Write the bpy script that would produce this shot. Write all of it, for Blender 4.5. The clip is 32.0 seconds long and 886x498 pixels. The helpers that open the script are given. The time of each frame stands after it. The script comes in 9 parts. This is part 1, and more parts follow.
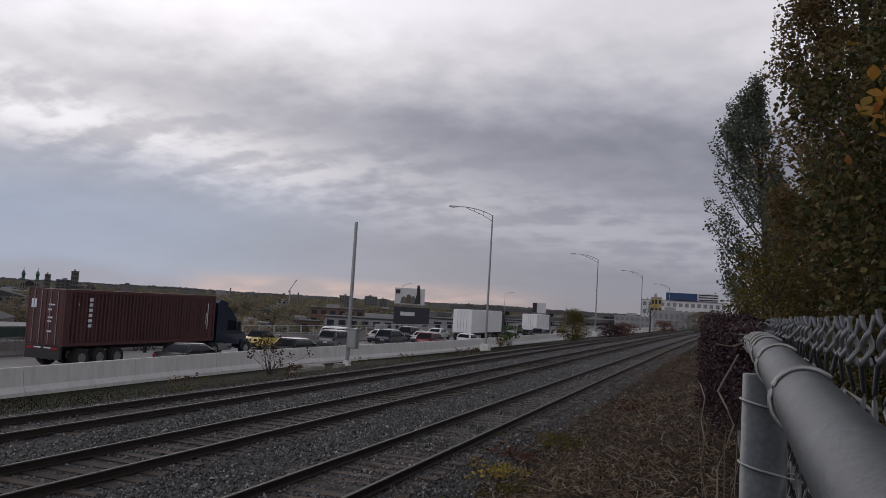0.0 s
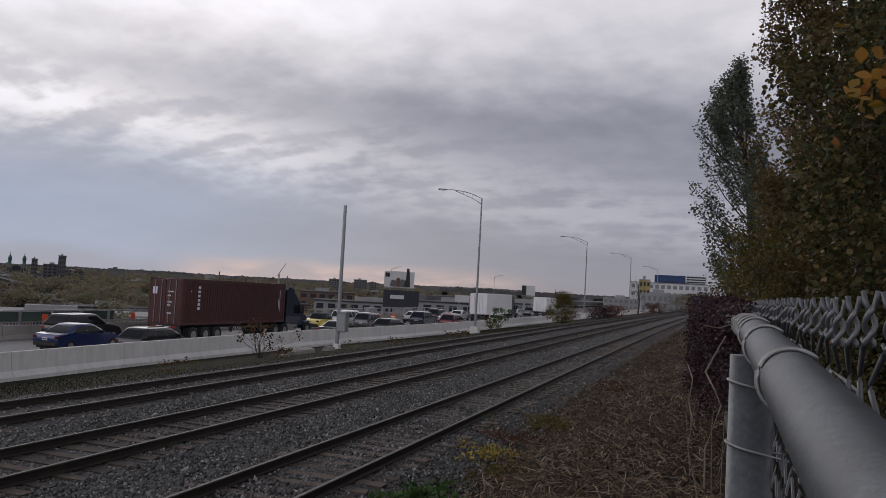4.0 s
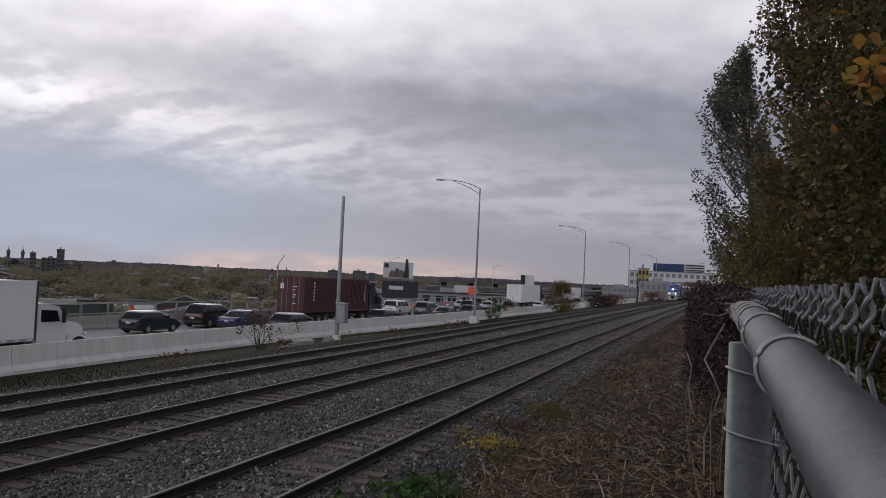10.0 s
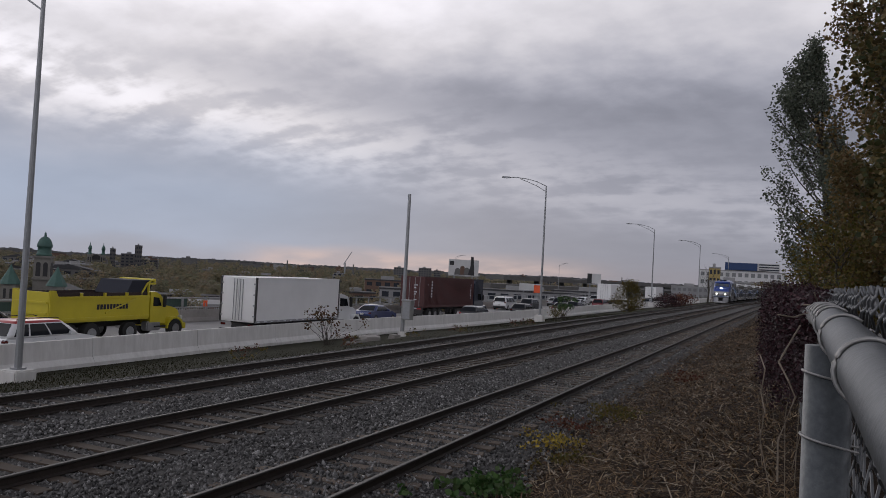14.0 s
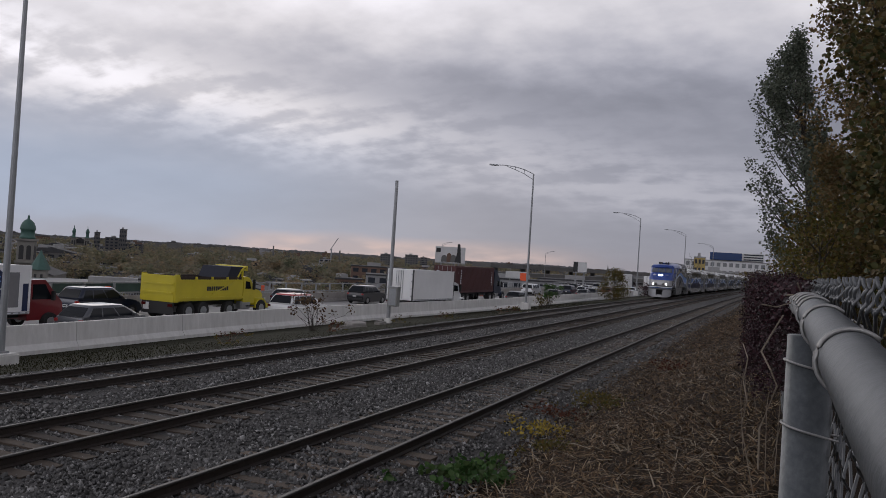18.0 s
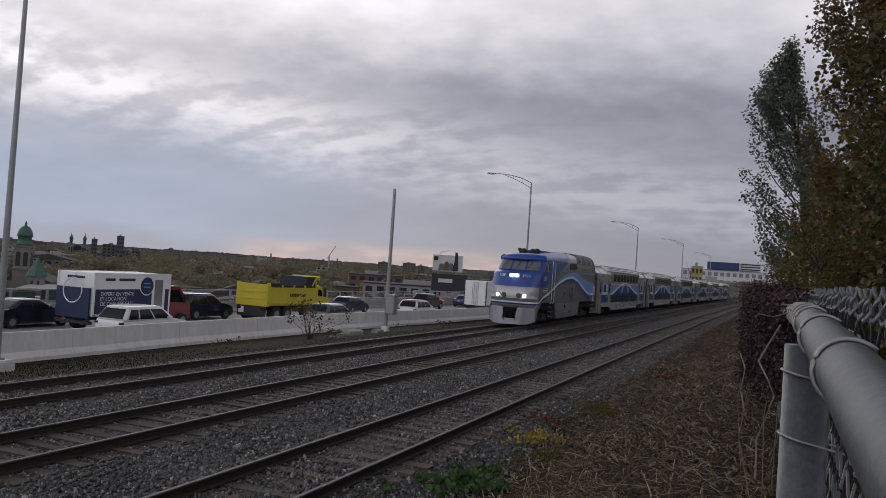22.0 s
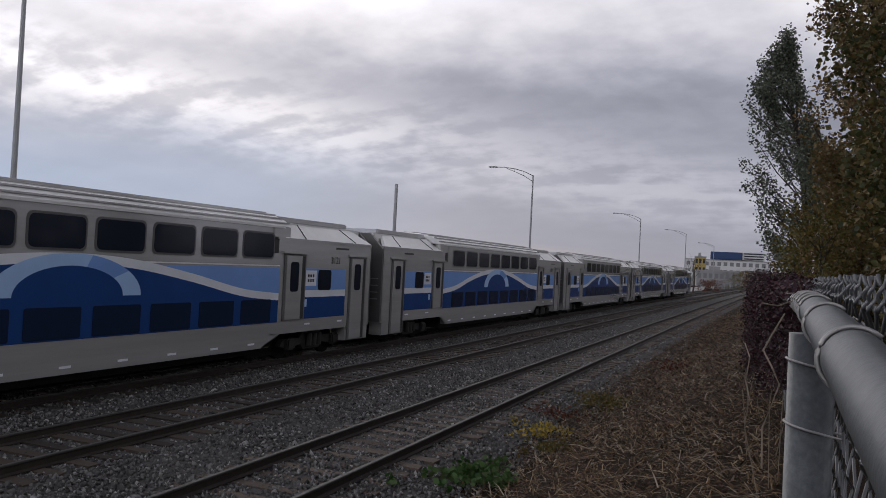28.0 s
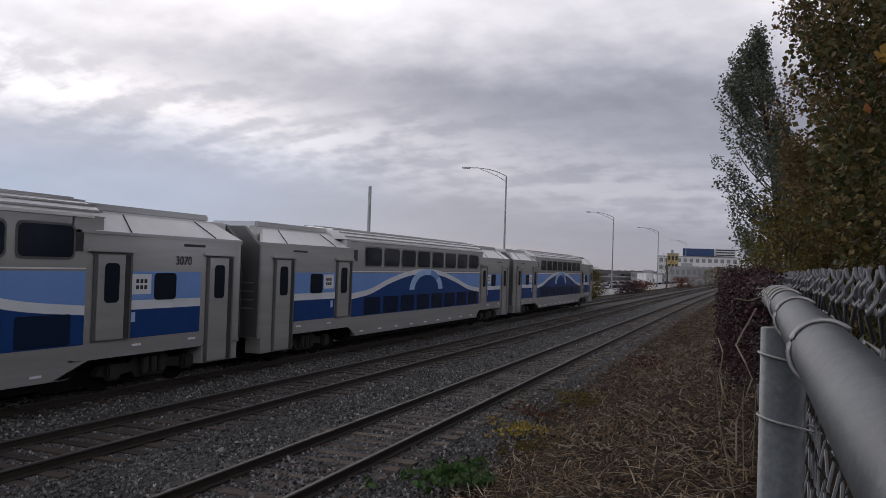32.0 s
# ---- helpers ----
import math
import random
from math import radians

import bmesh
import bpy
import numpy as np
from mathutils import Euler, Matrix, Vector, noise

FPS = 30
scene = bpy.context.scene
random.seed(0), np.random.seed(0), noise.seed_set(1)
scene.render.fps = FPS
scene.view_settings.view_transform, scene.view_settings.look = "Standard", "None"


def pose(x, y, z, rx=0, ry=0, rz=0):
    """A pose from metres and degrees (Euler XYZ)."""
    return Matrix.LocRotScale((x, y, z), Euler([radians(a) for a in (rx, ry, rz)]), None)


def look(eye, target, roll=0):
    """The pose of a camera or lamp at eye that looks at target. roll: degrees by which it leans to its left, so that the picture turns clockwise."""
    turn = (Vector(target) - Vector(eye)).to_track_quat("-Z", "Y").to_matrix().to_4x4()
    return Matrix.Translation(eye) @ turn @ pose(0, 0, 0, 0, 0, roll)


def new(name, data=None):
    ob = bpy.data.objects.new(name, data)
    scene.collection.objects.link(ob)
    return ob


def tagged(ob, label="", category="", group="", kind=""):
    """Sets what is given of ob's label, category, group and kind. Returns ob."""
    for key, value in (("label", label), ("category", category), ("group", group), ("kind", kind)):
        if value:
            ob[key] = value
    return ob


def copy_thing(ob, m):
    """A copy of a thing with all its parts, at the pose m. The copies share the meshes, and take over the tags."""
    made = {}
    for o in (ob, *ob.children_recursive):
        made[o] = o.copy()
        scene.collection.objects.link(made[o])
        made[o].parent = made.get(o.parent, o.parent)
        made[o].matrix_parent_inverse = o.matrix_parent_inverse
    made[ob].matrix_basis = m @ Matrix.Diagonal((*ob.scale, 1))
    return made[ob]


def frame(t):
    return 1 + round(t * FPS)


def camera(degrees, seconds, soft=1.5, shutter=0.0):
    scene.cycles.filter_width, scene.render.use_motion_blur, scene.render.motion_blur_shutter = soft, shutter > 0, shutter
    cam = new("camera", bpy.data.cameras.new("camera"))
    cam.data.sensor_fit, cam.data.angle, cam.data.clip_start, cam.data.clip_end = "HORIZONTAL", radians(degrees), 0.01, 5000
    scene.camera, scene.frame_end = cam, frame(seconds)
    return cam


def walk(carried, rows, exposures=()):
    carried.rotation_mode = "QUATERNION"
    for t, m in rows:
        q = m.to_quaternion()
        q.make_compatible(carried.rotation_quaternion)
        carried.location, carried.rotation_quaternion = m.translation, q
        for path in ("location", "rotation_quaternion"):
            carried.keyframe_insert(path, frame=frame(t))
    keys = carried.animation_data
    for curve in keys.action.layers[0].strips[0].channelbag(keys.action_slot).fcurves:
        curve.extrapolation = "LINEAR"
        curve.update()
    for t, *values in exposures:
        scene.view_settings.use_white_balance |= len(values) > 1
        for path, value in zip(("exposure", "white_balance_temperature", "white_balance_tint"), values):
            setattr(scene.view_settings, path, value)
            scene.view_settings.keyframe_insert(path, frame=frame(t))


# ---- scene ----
# ---------------------------------------------------------------- camera
EYE = (0.0, 0.0, 3.1)          # metres above the rail tops
cam = camera(58.8, 32.0, soft=0.7, shutter=0.0)
PATH = [   # seconds, tilt, lean, turn
    (0.0, 94.03, -3.39, 19.86),
    (0.5, 93.73, -3.49, 19.79),
    (1.0, 93.28, -3.45, 19.57),
    (1.5, 93.35, -3.45, 19.51),
    (2.0, 93.37, -3.23, 19.39),
    (2.5, 93.44, -3.35, 18.92),
    (4.5, 92.69, -3.02, 19.33),
    (5.0, 92.68, -2.94, 19.94),
    (5.5, 92.57, -2.82, 19.95),
    (6.0, 92.45, -2.65, 19.90),
    (6.5, 92.42, -2.71, 19.72),
    (7.0, 92.37, -2.58, 19.51),
    (7.5, 92.61, -2.48, 19.16),
    (8.0, 92.51, -2.37, 19.62),
    (8.5, 92.58, -2.36, 19.57),
    (9.0, 92.44, -2.45, 19.28),
    (9.5, 92.13, -2.67, 19.15),
    (10.0, 92.14, -2.67, 19.02),
    (10.5, 92.19, -2.78, 18.94),
    (11.0, 92.07, -2.89, 19.05),
    (11.5, 91.68, -3.10, 19.24),
    (12.0, 91.37, -3.16, 21.37),
    (12.5, 91.41, -3.07, 22.69),
    (13.0, 91.53, -3.10, 23.65),
    (13.5, 91.66, -3.16, 23.78),
    (14.0, 91.73, -3.08, 23.78),
    (14.5, 91.91, -3.00, 23.59),
    (16.5, 91.86, -3.29, 23.22),
    (17.0, 91.70, -3.48, 23.17),
    (17.5, 91.34, -3.50, 23.00),
    (18.0, 90.84, -3.63, 22.80),
    (18.5, 90.70, -3.75, 22.66),
    (19.0, 90.75, -3.89, 22.77),
    (19.5, 91.11, -3.96, 22.79),
    (20.0, 91.39, -3.92, 22.75),
    (20.5, 91.42, -3.81, 22.66),
    (21.0, 91.47, -3.89, 22.60),
    (21.5, 91.53, -3.87, 22.55),
    (22.0, 91.46, -3.87, 22.62),
    (22.5, 91.39, -3.83, 22.59),
    (23.0, 91.26, -3.80, 22.44),
    (23.5, 91.21, -3.79, 22.34),
    (24.0, 91.20, -3.80, 22.43),
    (24.5, 91.14, -3.62, 22.35),
    (25.0, 91.24, -3.42, 22.33),
    (25.5, 91.21, -3.37, 22.47),
    (27.5, 91.11, -3.02, 22.80),
    (28.0, 91.04, -2.92, 22.84),
    (28.5, 90.87, -2.77, 22.41),
    (29.0, 90.64, -2.66, 22.14),
    (29.5, 90.50, -2.52, 21.98),
    (30.0, 90.74, -2.64, 21.51),
    (30.5, 90.64, -2.46, 21.53),
    (31.0, 90.52, -2.33, 21.32),
    (31.5, 90.73, -2.14, 20.95),
    (32.0, 91.21, -1.89, 21.02),
]
walk(cam, [(t, pose(*EYE, a, b, c)) for t, a, b, c in PATH], exposures=[(0, -0.12), (6, -0.04), (12, 0.03), (14, -0.06), (17, -0.07), (19, 0.0), (21, 0.0), (24, 0.02), (25.5, 0.2), (28, 0.16), (30, 0.24), (32, 0.21)])

# ---------------------------------------------------------------- world and light
SUN_TURN, SUN_HIGH = radians(-38), radians(22)


def node(tree, kind, operation=None, data_type=None, blend_type=None, **given):
    n = tree.nodes.new(kind)
    if operation:
        n.operation = operation
    if data_type:
        n.data_type = data_type
    if blend_type:
        n.blend_type = blend_type
    for key, value in given.items():
        n.inputs[key].default_value = value
    return n


def build_world():
    w = bpy.data.worlds.new("overcast_sky")
    w.use_nodes = True
    scene.world = w
    t = w.node_tree
    t.nodes.clear()
    link = t.links.new
    out = node(t, "ShaderNodeOutputWorld")
    sky = node(t, "ShaderNodeTexSky")
    sky.sky_type, sky.sun_disc = "NISHITA", False
    sky.sun_elevation, sky.sun_rotation = SUN_HIGH, SUN_TURN
    co = node(t, "ShaderNodeTexCoord")
    sep = node(t, "ShaderNodeSeparateXYZ")
    link(co.outputs["Generated"], sep.inputs[0])

    def calc(op, a, b=None, clamp=False):
        n = node(t, "ShaderNodeMath", operation=op)
        n.use_clamp = clamp
        for i, v in enumerate((a, b)):
            if v is None:
                continue
            if isinstance(v, (int, float)):
                n.inputs[i].default_value = v
            else:
                link(v, n.inputs[i])
        return n.outputs[0]

    def ramp_of(value, lo, hi, out_lo=0.0, out_hi=1.0):
        n = node(t, "ShaderNodeMapRange", **{"From Min": lo, "From Max": hi, "To Min": out_lo, "To Max": out_hi})
        n.interpolation_type = "SMOOTHSTEP"
        link(value, n.inputs["Value"])
        return n.outputs[0]

    def mix(fac, a, b):
        n = node(t, "ShaderNodeMix", data_type="RGBA")
        for key, v in (("Factor", fac), ("A", a), ("B", b)):
            if isinstance(v, tuple):
                n.inputs[key].default_value = (*v, 1)
            elif isinstance(v, float):
                n.inputs[key].default_value = v
            else:
                link(v, n.inputs[key])
        return n.outputs["Result"]

    # a flat cloud deck seen in perspective
    up = calc("MAXIMUM", sep.outputs["Z"], 0.0)
    lift = calc("ADD", up, 0.28)
    u, v = calc("DIVIDE", sep.outputs["X"], lift), calc("DIVIDE", sep.outputs["Y"], lift)
    deck = node(t, "ShaderNodeCombineXYZ")
    link(u, deck.inputs[0])
    link(v, deck.inputs[1])

    def cloud(scale, detail, rough, offset, turn=0.0, stretch=(1, 1, 1), warp=0.0):
        mp = node(t, "ShaderNodeMapping")
        mp.inputs["Location"].default_value = offset
        mp.inputs["Rotation"].default_value = (0, 0, radians(turn))
        mp.inputs["Scale"].default_value = stretch
        link(deck.outputs[0], mp.inputs["Vector"])
        nz = node(t, "ShaderNodeTexNoise", Scale=scale, Detail=detail, Roughness=rough, Distortion=warp)
        link(mp.outputs[0], nz.inputs["Vector"])
        return nz.outputs["Fac"]

    wide = cloud(0.95, 3.0, 0.45, (1.7, 0.6, 0.0), 25, (0.8, 1.0, 1))
    mid = cloud(2.6, 4.0, 0.48, (4.2, 8.1, 0.0), 15, (0.85, 1.0, 1))
    wisps = cloud(11.0, 5.0, 0.52, (9.0, 2.0, 3.0), 12, (0.8, 0.9, 1))
    rows_ = cloud(6.0, 4.0, 0.5, (2.0, 5.0, 1.0), -32, (0.35, 1.6, 1))
    # bearing and height in degrees, pushed about by the clouds' own unevenness
    az = calc("MULTIPLY", calc("ARCTAN2", sep.outputs["X"], sep.outputs["Y"]), 57.2958)
    el = calc("MULTIPLY", calc("ARCSINE", sep.outputs["Z"]), 57.2958)
    push = calc("ADD", calc("MULTIPLY", calc("SUBTRACT", mid, 0.5), 3.2), calc("ADD", calc("MULTIPLY", calc("SUBTRACT", wide, 0.5), 4.5), calc("MULTIPLY", calc("SUBTRACT", wisps, 0.5), 2.2)))
    push = calc("MULTIPLY", push, ramp_of(el, 1.0, 12.0, 0.15, 1.0))
    el_p = calc("ADD", el, push)
    # thin bright deck higher up, grey rolls under it, one long bright gap that sinks to the right
    high = ramp_of(el_p, 11.5, 21.0)
    gap_at = calc("SUBTRACT", 5.4, calc("MULTIPLY", az, 0.125))
    off = calc("ABSOLUTE", calc("SUBTRACT", el_p, gap_at))
    reach = ramp_of(az, -58.0, -12.0, 1.0, 0.26)
    gap = calc("MULTIPLY", calc("MULTIPLY", calc("SUBTRACT", 1.0, ramp_of(off, 0.1, 4.4)), reach), ramp_of(calc("ADD", calc("MULTIPLY", rows_, 0.5), calc("MULTIPLY", wisps, 0.5)), 0.40, 0.58, 0.42, 1.15))
    roll = calc("ADD", calc("MULTIPLY", ramp_of(wide, 0.34, 0.66, -1.0, 1.0), 0.022), calc("ADD", calc("MULTIPLY", ramp_of(mid, 0.33, 0.67, -1.0, 1.0), 0.024), calc("MULTIPLY", ramp_of(wisps, 0.33, 0.68, -1.0, 1.0), ramp_of(el_p, 4.0, 16.0, 0.008, 0.022))))
    roll = calc("MULTIPLY", roll, ramp_of(el, 2.0, 9.0, 0.35, 1.0))
    bright = calc("ADD", calc("ADD", ramp_of(az, -56.0, 2.0, 0.455, 0.30), calc("MULTIPLY", high, ramp_of(az, -40.0, 0.0, 0.69, 0.49))), calc("ADD", calc("MULTIPLY", gap, 0.48), roll))
    thick = calc("SUBTRACT", 1.0, calc("MULTIPLY", ramp_of(el, 24.0, 46.0), 0.74))
    bright = calc("MULTIPLY", calc("MAXIMUM", bright, 0.16), thick)
    bright = calc("MULTIPLY", bright, ramp_of(sep.outputs["Y"], -0.7, 0.2, 1.45, 1.0))
    tint = mix(ramp_of(bright, 0.2, 0.75), (0.945, 0.965, 1.17), (1.02, 0.99, 1.06))
    blue = calc("MULTIPLY", calc("SUBTRACT", 1.0, ramp_of(el_p, 4.0, 10.5)), ramp_of(az, -42.0, -18.0, 1.0, 0.0))
    tint = mix(calc("MULTIPLY", blue, 0.8), tint, (0.80, 0.965, 1.30))
    tone = node(t, "ShaderNodeMix", data_type="RGBA", blend_type="MULTIPLY")
    tone.inputs["Factor"].default_value = 1.0
    link(tint, tone.inputs["A"])
    grey = node(t, "ShaderNodeCombineColor")
    for k in range(3):
        link(bright, grey.inputs[k])
    link(grey.outputs[0], tone.inputs["B"])
    shade = tone.outputs["Result"]
    # warm slit on the skyline
    rim = calc("SUBTRACT", 1.0, ramp_of(calc("ADD", el, calc("MULTIPLY", calc("SUBTRACT", mid, 0.5), 2.0)), 0.3, 1.9))
    slit = calc("MULTIPLY", ramp_of(az, -40.0, -33.0), ramp_of(az, -20.0, -10.0, 1.0, 0.0))
    shade = mix(calc("MULTIPLY", rim, 0.35), shade, (0.30, 0.27, 0.29))
    shade = mix(calc("MULTIPLY", calc("MULTIPLY", rim, slit), ramp_of(mid, 0.36, 0.6, 0.25, 0.95)), shade, (0.74, 0.55, 0.50))
    # what clear sky comes through the cloud
    clear = node(t, "ShaderNodeMix", data_type="RGBA", blend_type="MULTIPLY")
    clear.inputs["Factor"].default_value = 1.0
    clear.inputs["B"].default_value = (0.06, 0.06, 0.06, 1)
    link(sky.outputs[0], clear.inputs["A"])
    total = mix(0.97, clear.outputs["Result"], shade)
    dim = node(t, "ShaderNodeBackground", Strength=1.0)
    link(total, dim.inputs["Color"])
    link(dim.outputs[0], out.inputs["Surface"])
    return w


build_world()
sun = new("sun", bpy.data.lights.new("sun", "SUN"))
sun.data.energy, sun.data.angle, sun.data.color = 0.3, radians(35), (1.0, 0.94, 0.88)
sun.matrix_world = look((0, 0, 50), Vector((0, 0, 50)) + Vector((-math.sin(SUN_TURN), -math.cos(SUN_TURN), -math.tan(SUN_HIGH))))


# ---------------------------------------------------------------- plan
# y runs along the tracks, x to the right of them, rail tops at z = 0
BEND_START, BEND_RADIUS = 15.0, 6500.0
TRACKS = (-14.34, -10.48, -6.32)          # centre lines
GAUGE = 1.435
BARRIER_X, FAR_BARRIER_X = -25.6, -38.0
LANES = (-27.8, -32.0, -35.3)


def bend(y):
    return max(0.0, y - BEND_START) ** 2 / (2 * BEND_RADIUS)


def heading(y):
    return -math.degrees(max(0.0, y - BEND_START) / BEND_RADIUS)


ROAD_LEVELS = ((15, -1.36), (22, -1.34), (30, -1.27), (42, -1.24), (50, -1.27), (60, -1.34), (75, -1.41), (300, -1.2))


def road_z(y):
    """Road level, gently humped."""
    return float(np.interp(y, [k[0] for k in ROAD_LEVELS], [k[1] for k in ROAD_LEVELS]))


def ground_z(x, y):
    o = x - bend(min(y, 500.0))
    rz = road_z(y) - 0.05
    knots = ((-60.0, -14.0), (-43.0, rz - 1.0), (-41.0, rz), (-25.0, rz), (-24.4, rz + 0.03), (-17.4, -0.42), (-16.6, -0.30),
             (-16.0, -0.19), (-5.3, -0.19), (-4.4, -0.30), (-3.6, -0.22), (-0.9, 0.75), (0.4, 1.15), (6.0, 1.3))
    if o <= knots[0][0]:
        return -14.0
    if o >= knots[-1][0]:
        return knots[-1][1]
    for (a, za), (b, zb) in zip(knots, knots[1:]):
        if a <= o <= b:
            return za + (zb - za) * (o - a) / (b - a)


# ---------------------------------------------------------------- making meshes
def link_mesh(name, verts, faces, material, parent=None, label="", smooth_shade=False, slots=None):
    me = bpy.data.meshes.new(name)
    me.from_pydata([tuple(v) for v in verts], [], faces)
    mats = material if isinstance(material, (list, tuple)) else [material]
    for m in mats:
        me.materials.append(m)
    if slots is not None:
        me.polygons.foreach_set("material_index", slots)
    if smooth_shade:
        me.polygons.foreach_set("use_smooth", [True] * len(me.polygons))
    me.update()
    ob = new(name, me)
    if parent is not None:
        ob.parent = parent
    if label:
        tagged(ob, label=label)
    return ob


def part(name, bm, material, parent=None, label="", smooth_shade=False):
    me = bpy.data.meshes.new(name)
    bmesh.ops.recalc_face_normals(bm, faces=bm.faces)
    bm.to_mesh(me)
    bm.free()
    me.materials.append(material)
    if smooth_shade:
        me.polygons.foreach_set("use_smooth", [True] * len(me.polygons))
    ob = new(name, me)
    if parent is not None:
        ob.parent = parent
    if label:
        tagged(ob, label=label)
    return ob


def box(bm, x0, x1, y0, y1, z0, z1, bevel=0.0):
    made = bmesh.ops.create_cube(bm, size=1.0, matrix=Matrix.LocRotScale(((x0 + x1) / 2, (y0 + y1) / 2, (z0 + z1) / 2), None, (abs(x1 - x0), abs(y1 - y0), abs(z1 - z0))))
    if bevel > 0:
        edges = list({e for v in made["verts"] for e in v.link_edges})
        bmesh.ops.bevel(bm, geom=edges, offset=bevel, segments=2, affect="EDGES")
    return bm


def prism(bm, outline, a, b, axis="x", taper=None):
    """A closed outline in the plane across an axis, drawn out from a to b. axis x: (y, z); y: (x, z); z: (x, y)."""
    def at(p, s):
        return {"x": (s, p[0], p[1]), "y": (p[0], s, p[1]), "z": (p[0], p[1], s)}[axis]
    far = taper or outline
    lo = [bm.verts.new(at(p, a)) for p in outline]
    hi = [bm.verts.new(at(p, b)) for p in far]
    n = len(lo)
    bm.faces.new(lo)
    bm.faces.new(hi[::-1])
    for i in range(n):
        bm.faces.new((lo[i], hi[i], hi[(i + 1) % n], lo[(i + 1) % n]))
    return bm


def tube(bm, points, radius, sides=8, caps=True):
    """A round rod along points; radius one number or one for each point."""
    rings = []
    pts = [Vector(p) for p in points]
    for i, p in enumerate(pts):
        way = (pts[min(i + 1, len(pts) - 1)] - pts[max(i - 1, 0)]).normalized()
        side = way.cross(Vector((0, 0, 1)) if abs(way.z) < 0.95 else Vector((1, 0, 0))).normalized()
        up = side.cross(way)
        r = radius[i] if isinstance(radius, (list, tuple)) else radius
        rings.append([bm.verts.new(p + r * (math.cos(2 * math.pi * k / sides) * side + math.sin(2 * math.pi * k / sides) * up)) for k in range(sides)])
    for a, b in zip(rings, rings[1:]):
        for k in range(sides):
            bm.faces.new((a[k], a[(k + 1) % sides], b[(k + 1) % sides], b[k]))
    if caps:
        bm.faces.new(rings[0][::-1])
        bm.faces.new(rings[-1])
    return bm


def thing(name, label, category, at=None, group="", kind=""):
    ob = new(name)
    ob.empty_display_size = 0.2
    if at is not None:
        ob.matrix_basis = at
    return tagged(ob, label, category, group, kind)


def sweep(name, profile, x_off, y0, y1, step, material, parent=None, label="", lift=None, closed=True):
    """A profile of (x, z) drawn along the bend."""
    ys = [y0 + step * i for i in range(int(math.ceil((y1 - y0) / step - 1e-6)) + 1)]
    verts, faces, n = [], [], len(profile)
    for y in ys:
        dz = lift(y) if lift else 0.0
        verts += [(x_off + px + bend(y), y, pz + dz) for px, pz in profile]
    for i in range(len(ys) - 1):
        for k in range(n if closed else n - 1):
            a, b = i * n + k, i * n + (k + 1) % n
            faces.append((a, b, b + n, a + n))
    if closed:
        faces.append(tuple(range(n))[::-1])
        faces.append(tuple(range((len(ys) - 1) * n, len(ys) * n)))
    return link_mesh(name, verts, faces, material, parent, label)


# ---------------------------------------------------------------- materials
def material(name, base, rough=0.7, metal=0.0, grain=0.0, scale=8.0, stain=0.0, stain_scale=0.7, bump=0.0, bump_scale=40.0, dark=None, spec=0.5, coat=0.0, emit=None, stretch=(1, 1, 1)):
    m = bpy.data.materials.new(name)
    m.use_nodes = True
    t = m.node_tree
    t.nodes.clear()
    link = t.links.new
    out = node(t, "ShaderNodeOutputMaterial")
    b = node(t, "ShaderNodeBsdfPrincipled")
    b.inputs["Roughness"].default_value, b.inputs["Metallic"].default_value = rough, metal
    b.inputs["Base Color"].default_value = (*base, 1)
    b.inputs["Specular IOR Level"].default_value, b.inputs["Coat Weight"].default_value = spec, coat
    link(b.outputs[0], out.inputs["Surface"])
    if emit:
        b.inputs["Emission Color"].default_value, b.inputs["Emission Strength"].default_value = (*emit[:3], 1), emit[3]
    if grain or stain or bump:
        co = node(t, "ShaderNodeTexCoord")
        mp = node(t, "ShaderNodeMapping")
        mp.inputs["Scale"].default_value = stretch
        link(co.outputs["Object"], mp.inputs["Vector"])
        low = dark or tuple(v * 0.45 for v in base)
        colour = None
        for amount, sc, seed in ((grain, scale, 0.0), (stain, stain_scale, 7.3)):
            if not amount:
                continue
            nz = node(t, "ShaderNodeTexNoise", Scale=sc, Detail=6.0, Roughness=0.65)
            off = node(t, "ShaderNodeVectorMath", operation="ADD")
            off.inputs[1].default_value = (seed, seed * 2, -seed)
            link(mp.outputs[0], off.inputs[0])
            link(off.outputs[0], nz.inputs["Vector"])
            rp = node(t, "ShaderNodeMapRange")
            rp.inputs["From Min"].default_value, rp.inputs["From Max"].default_value = 0.35, 0.68
            rp.inputs["To Min"].default_value, rp.inputs["To Max"].default_value = amount, 0.0
            link(nz.outputs["Fac"], rp.inputs["Value"])
            mx = node(t, "ShaderNodeMix", data_type="RGBA")
            link(rp.outputs[0], mx.inputs["Factor"])
            mx.inputs["A"].default_value, mx.inputs["B"].default_value = (*base, 1), (*low, 1)
            if colour is not None:
                link(colour, mx.inputs["A"])
            colour = mx.outputs["Result"]
        if colour is not None:
            link(colour, b.inputs["Base Color"])
        if bump:
            nb = node(t, "ShaderNodeTexNoise", Scale=bump_scale, Detail=4.0)
            link(mp.outputs[0], nb.inputs["Vector"])
            bp = node(t, "ShaderNodeBump", Strength=bump, Distance=0.02)
            link(nb.outputs["Fac"], bp.inputs["Height"])
            link(bp.outputs[0], b.inputs["Normal"])
    return m


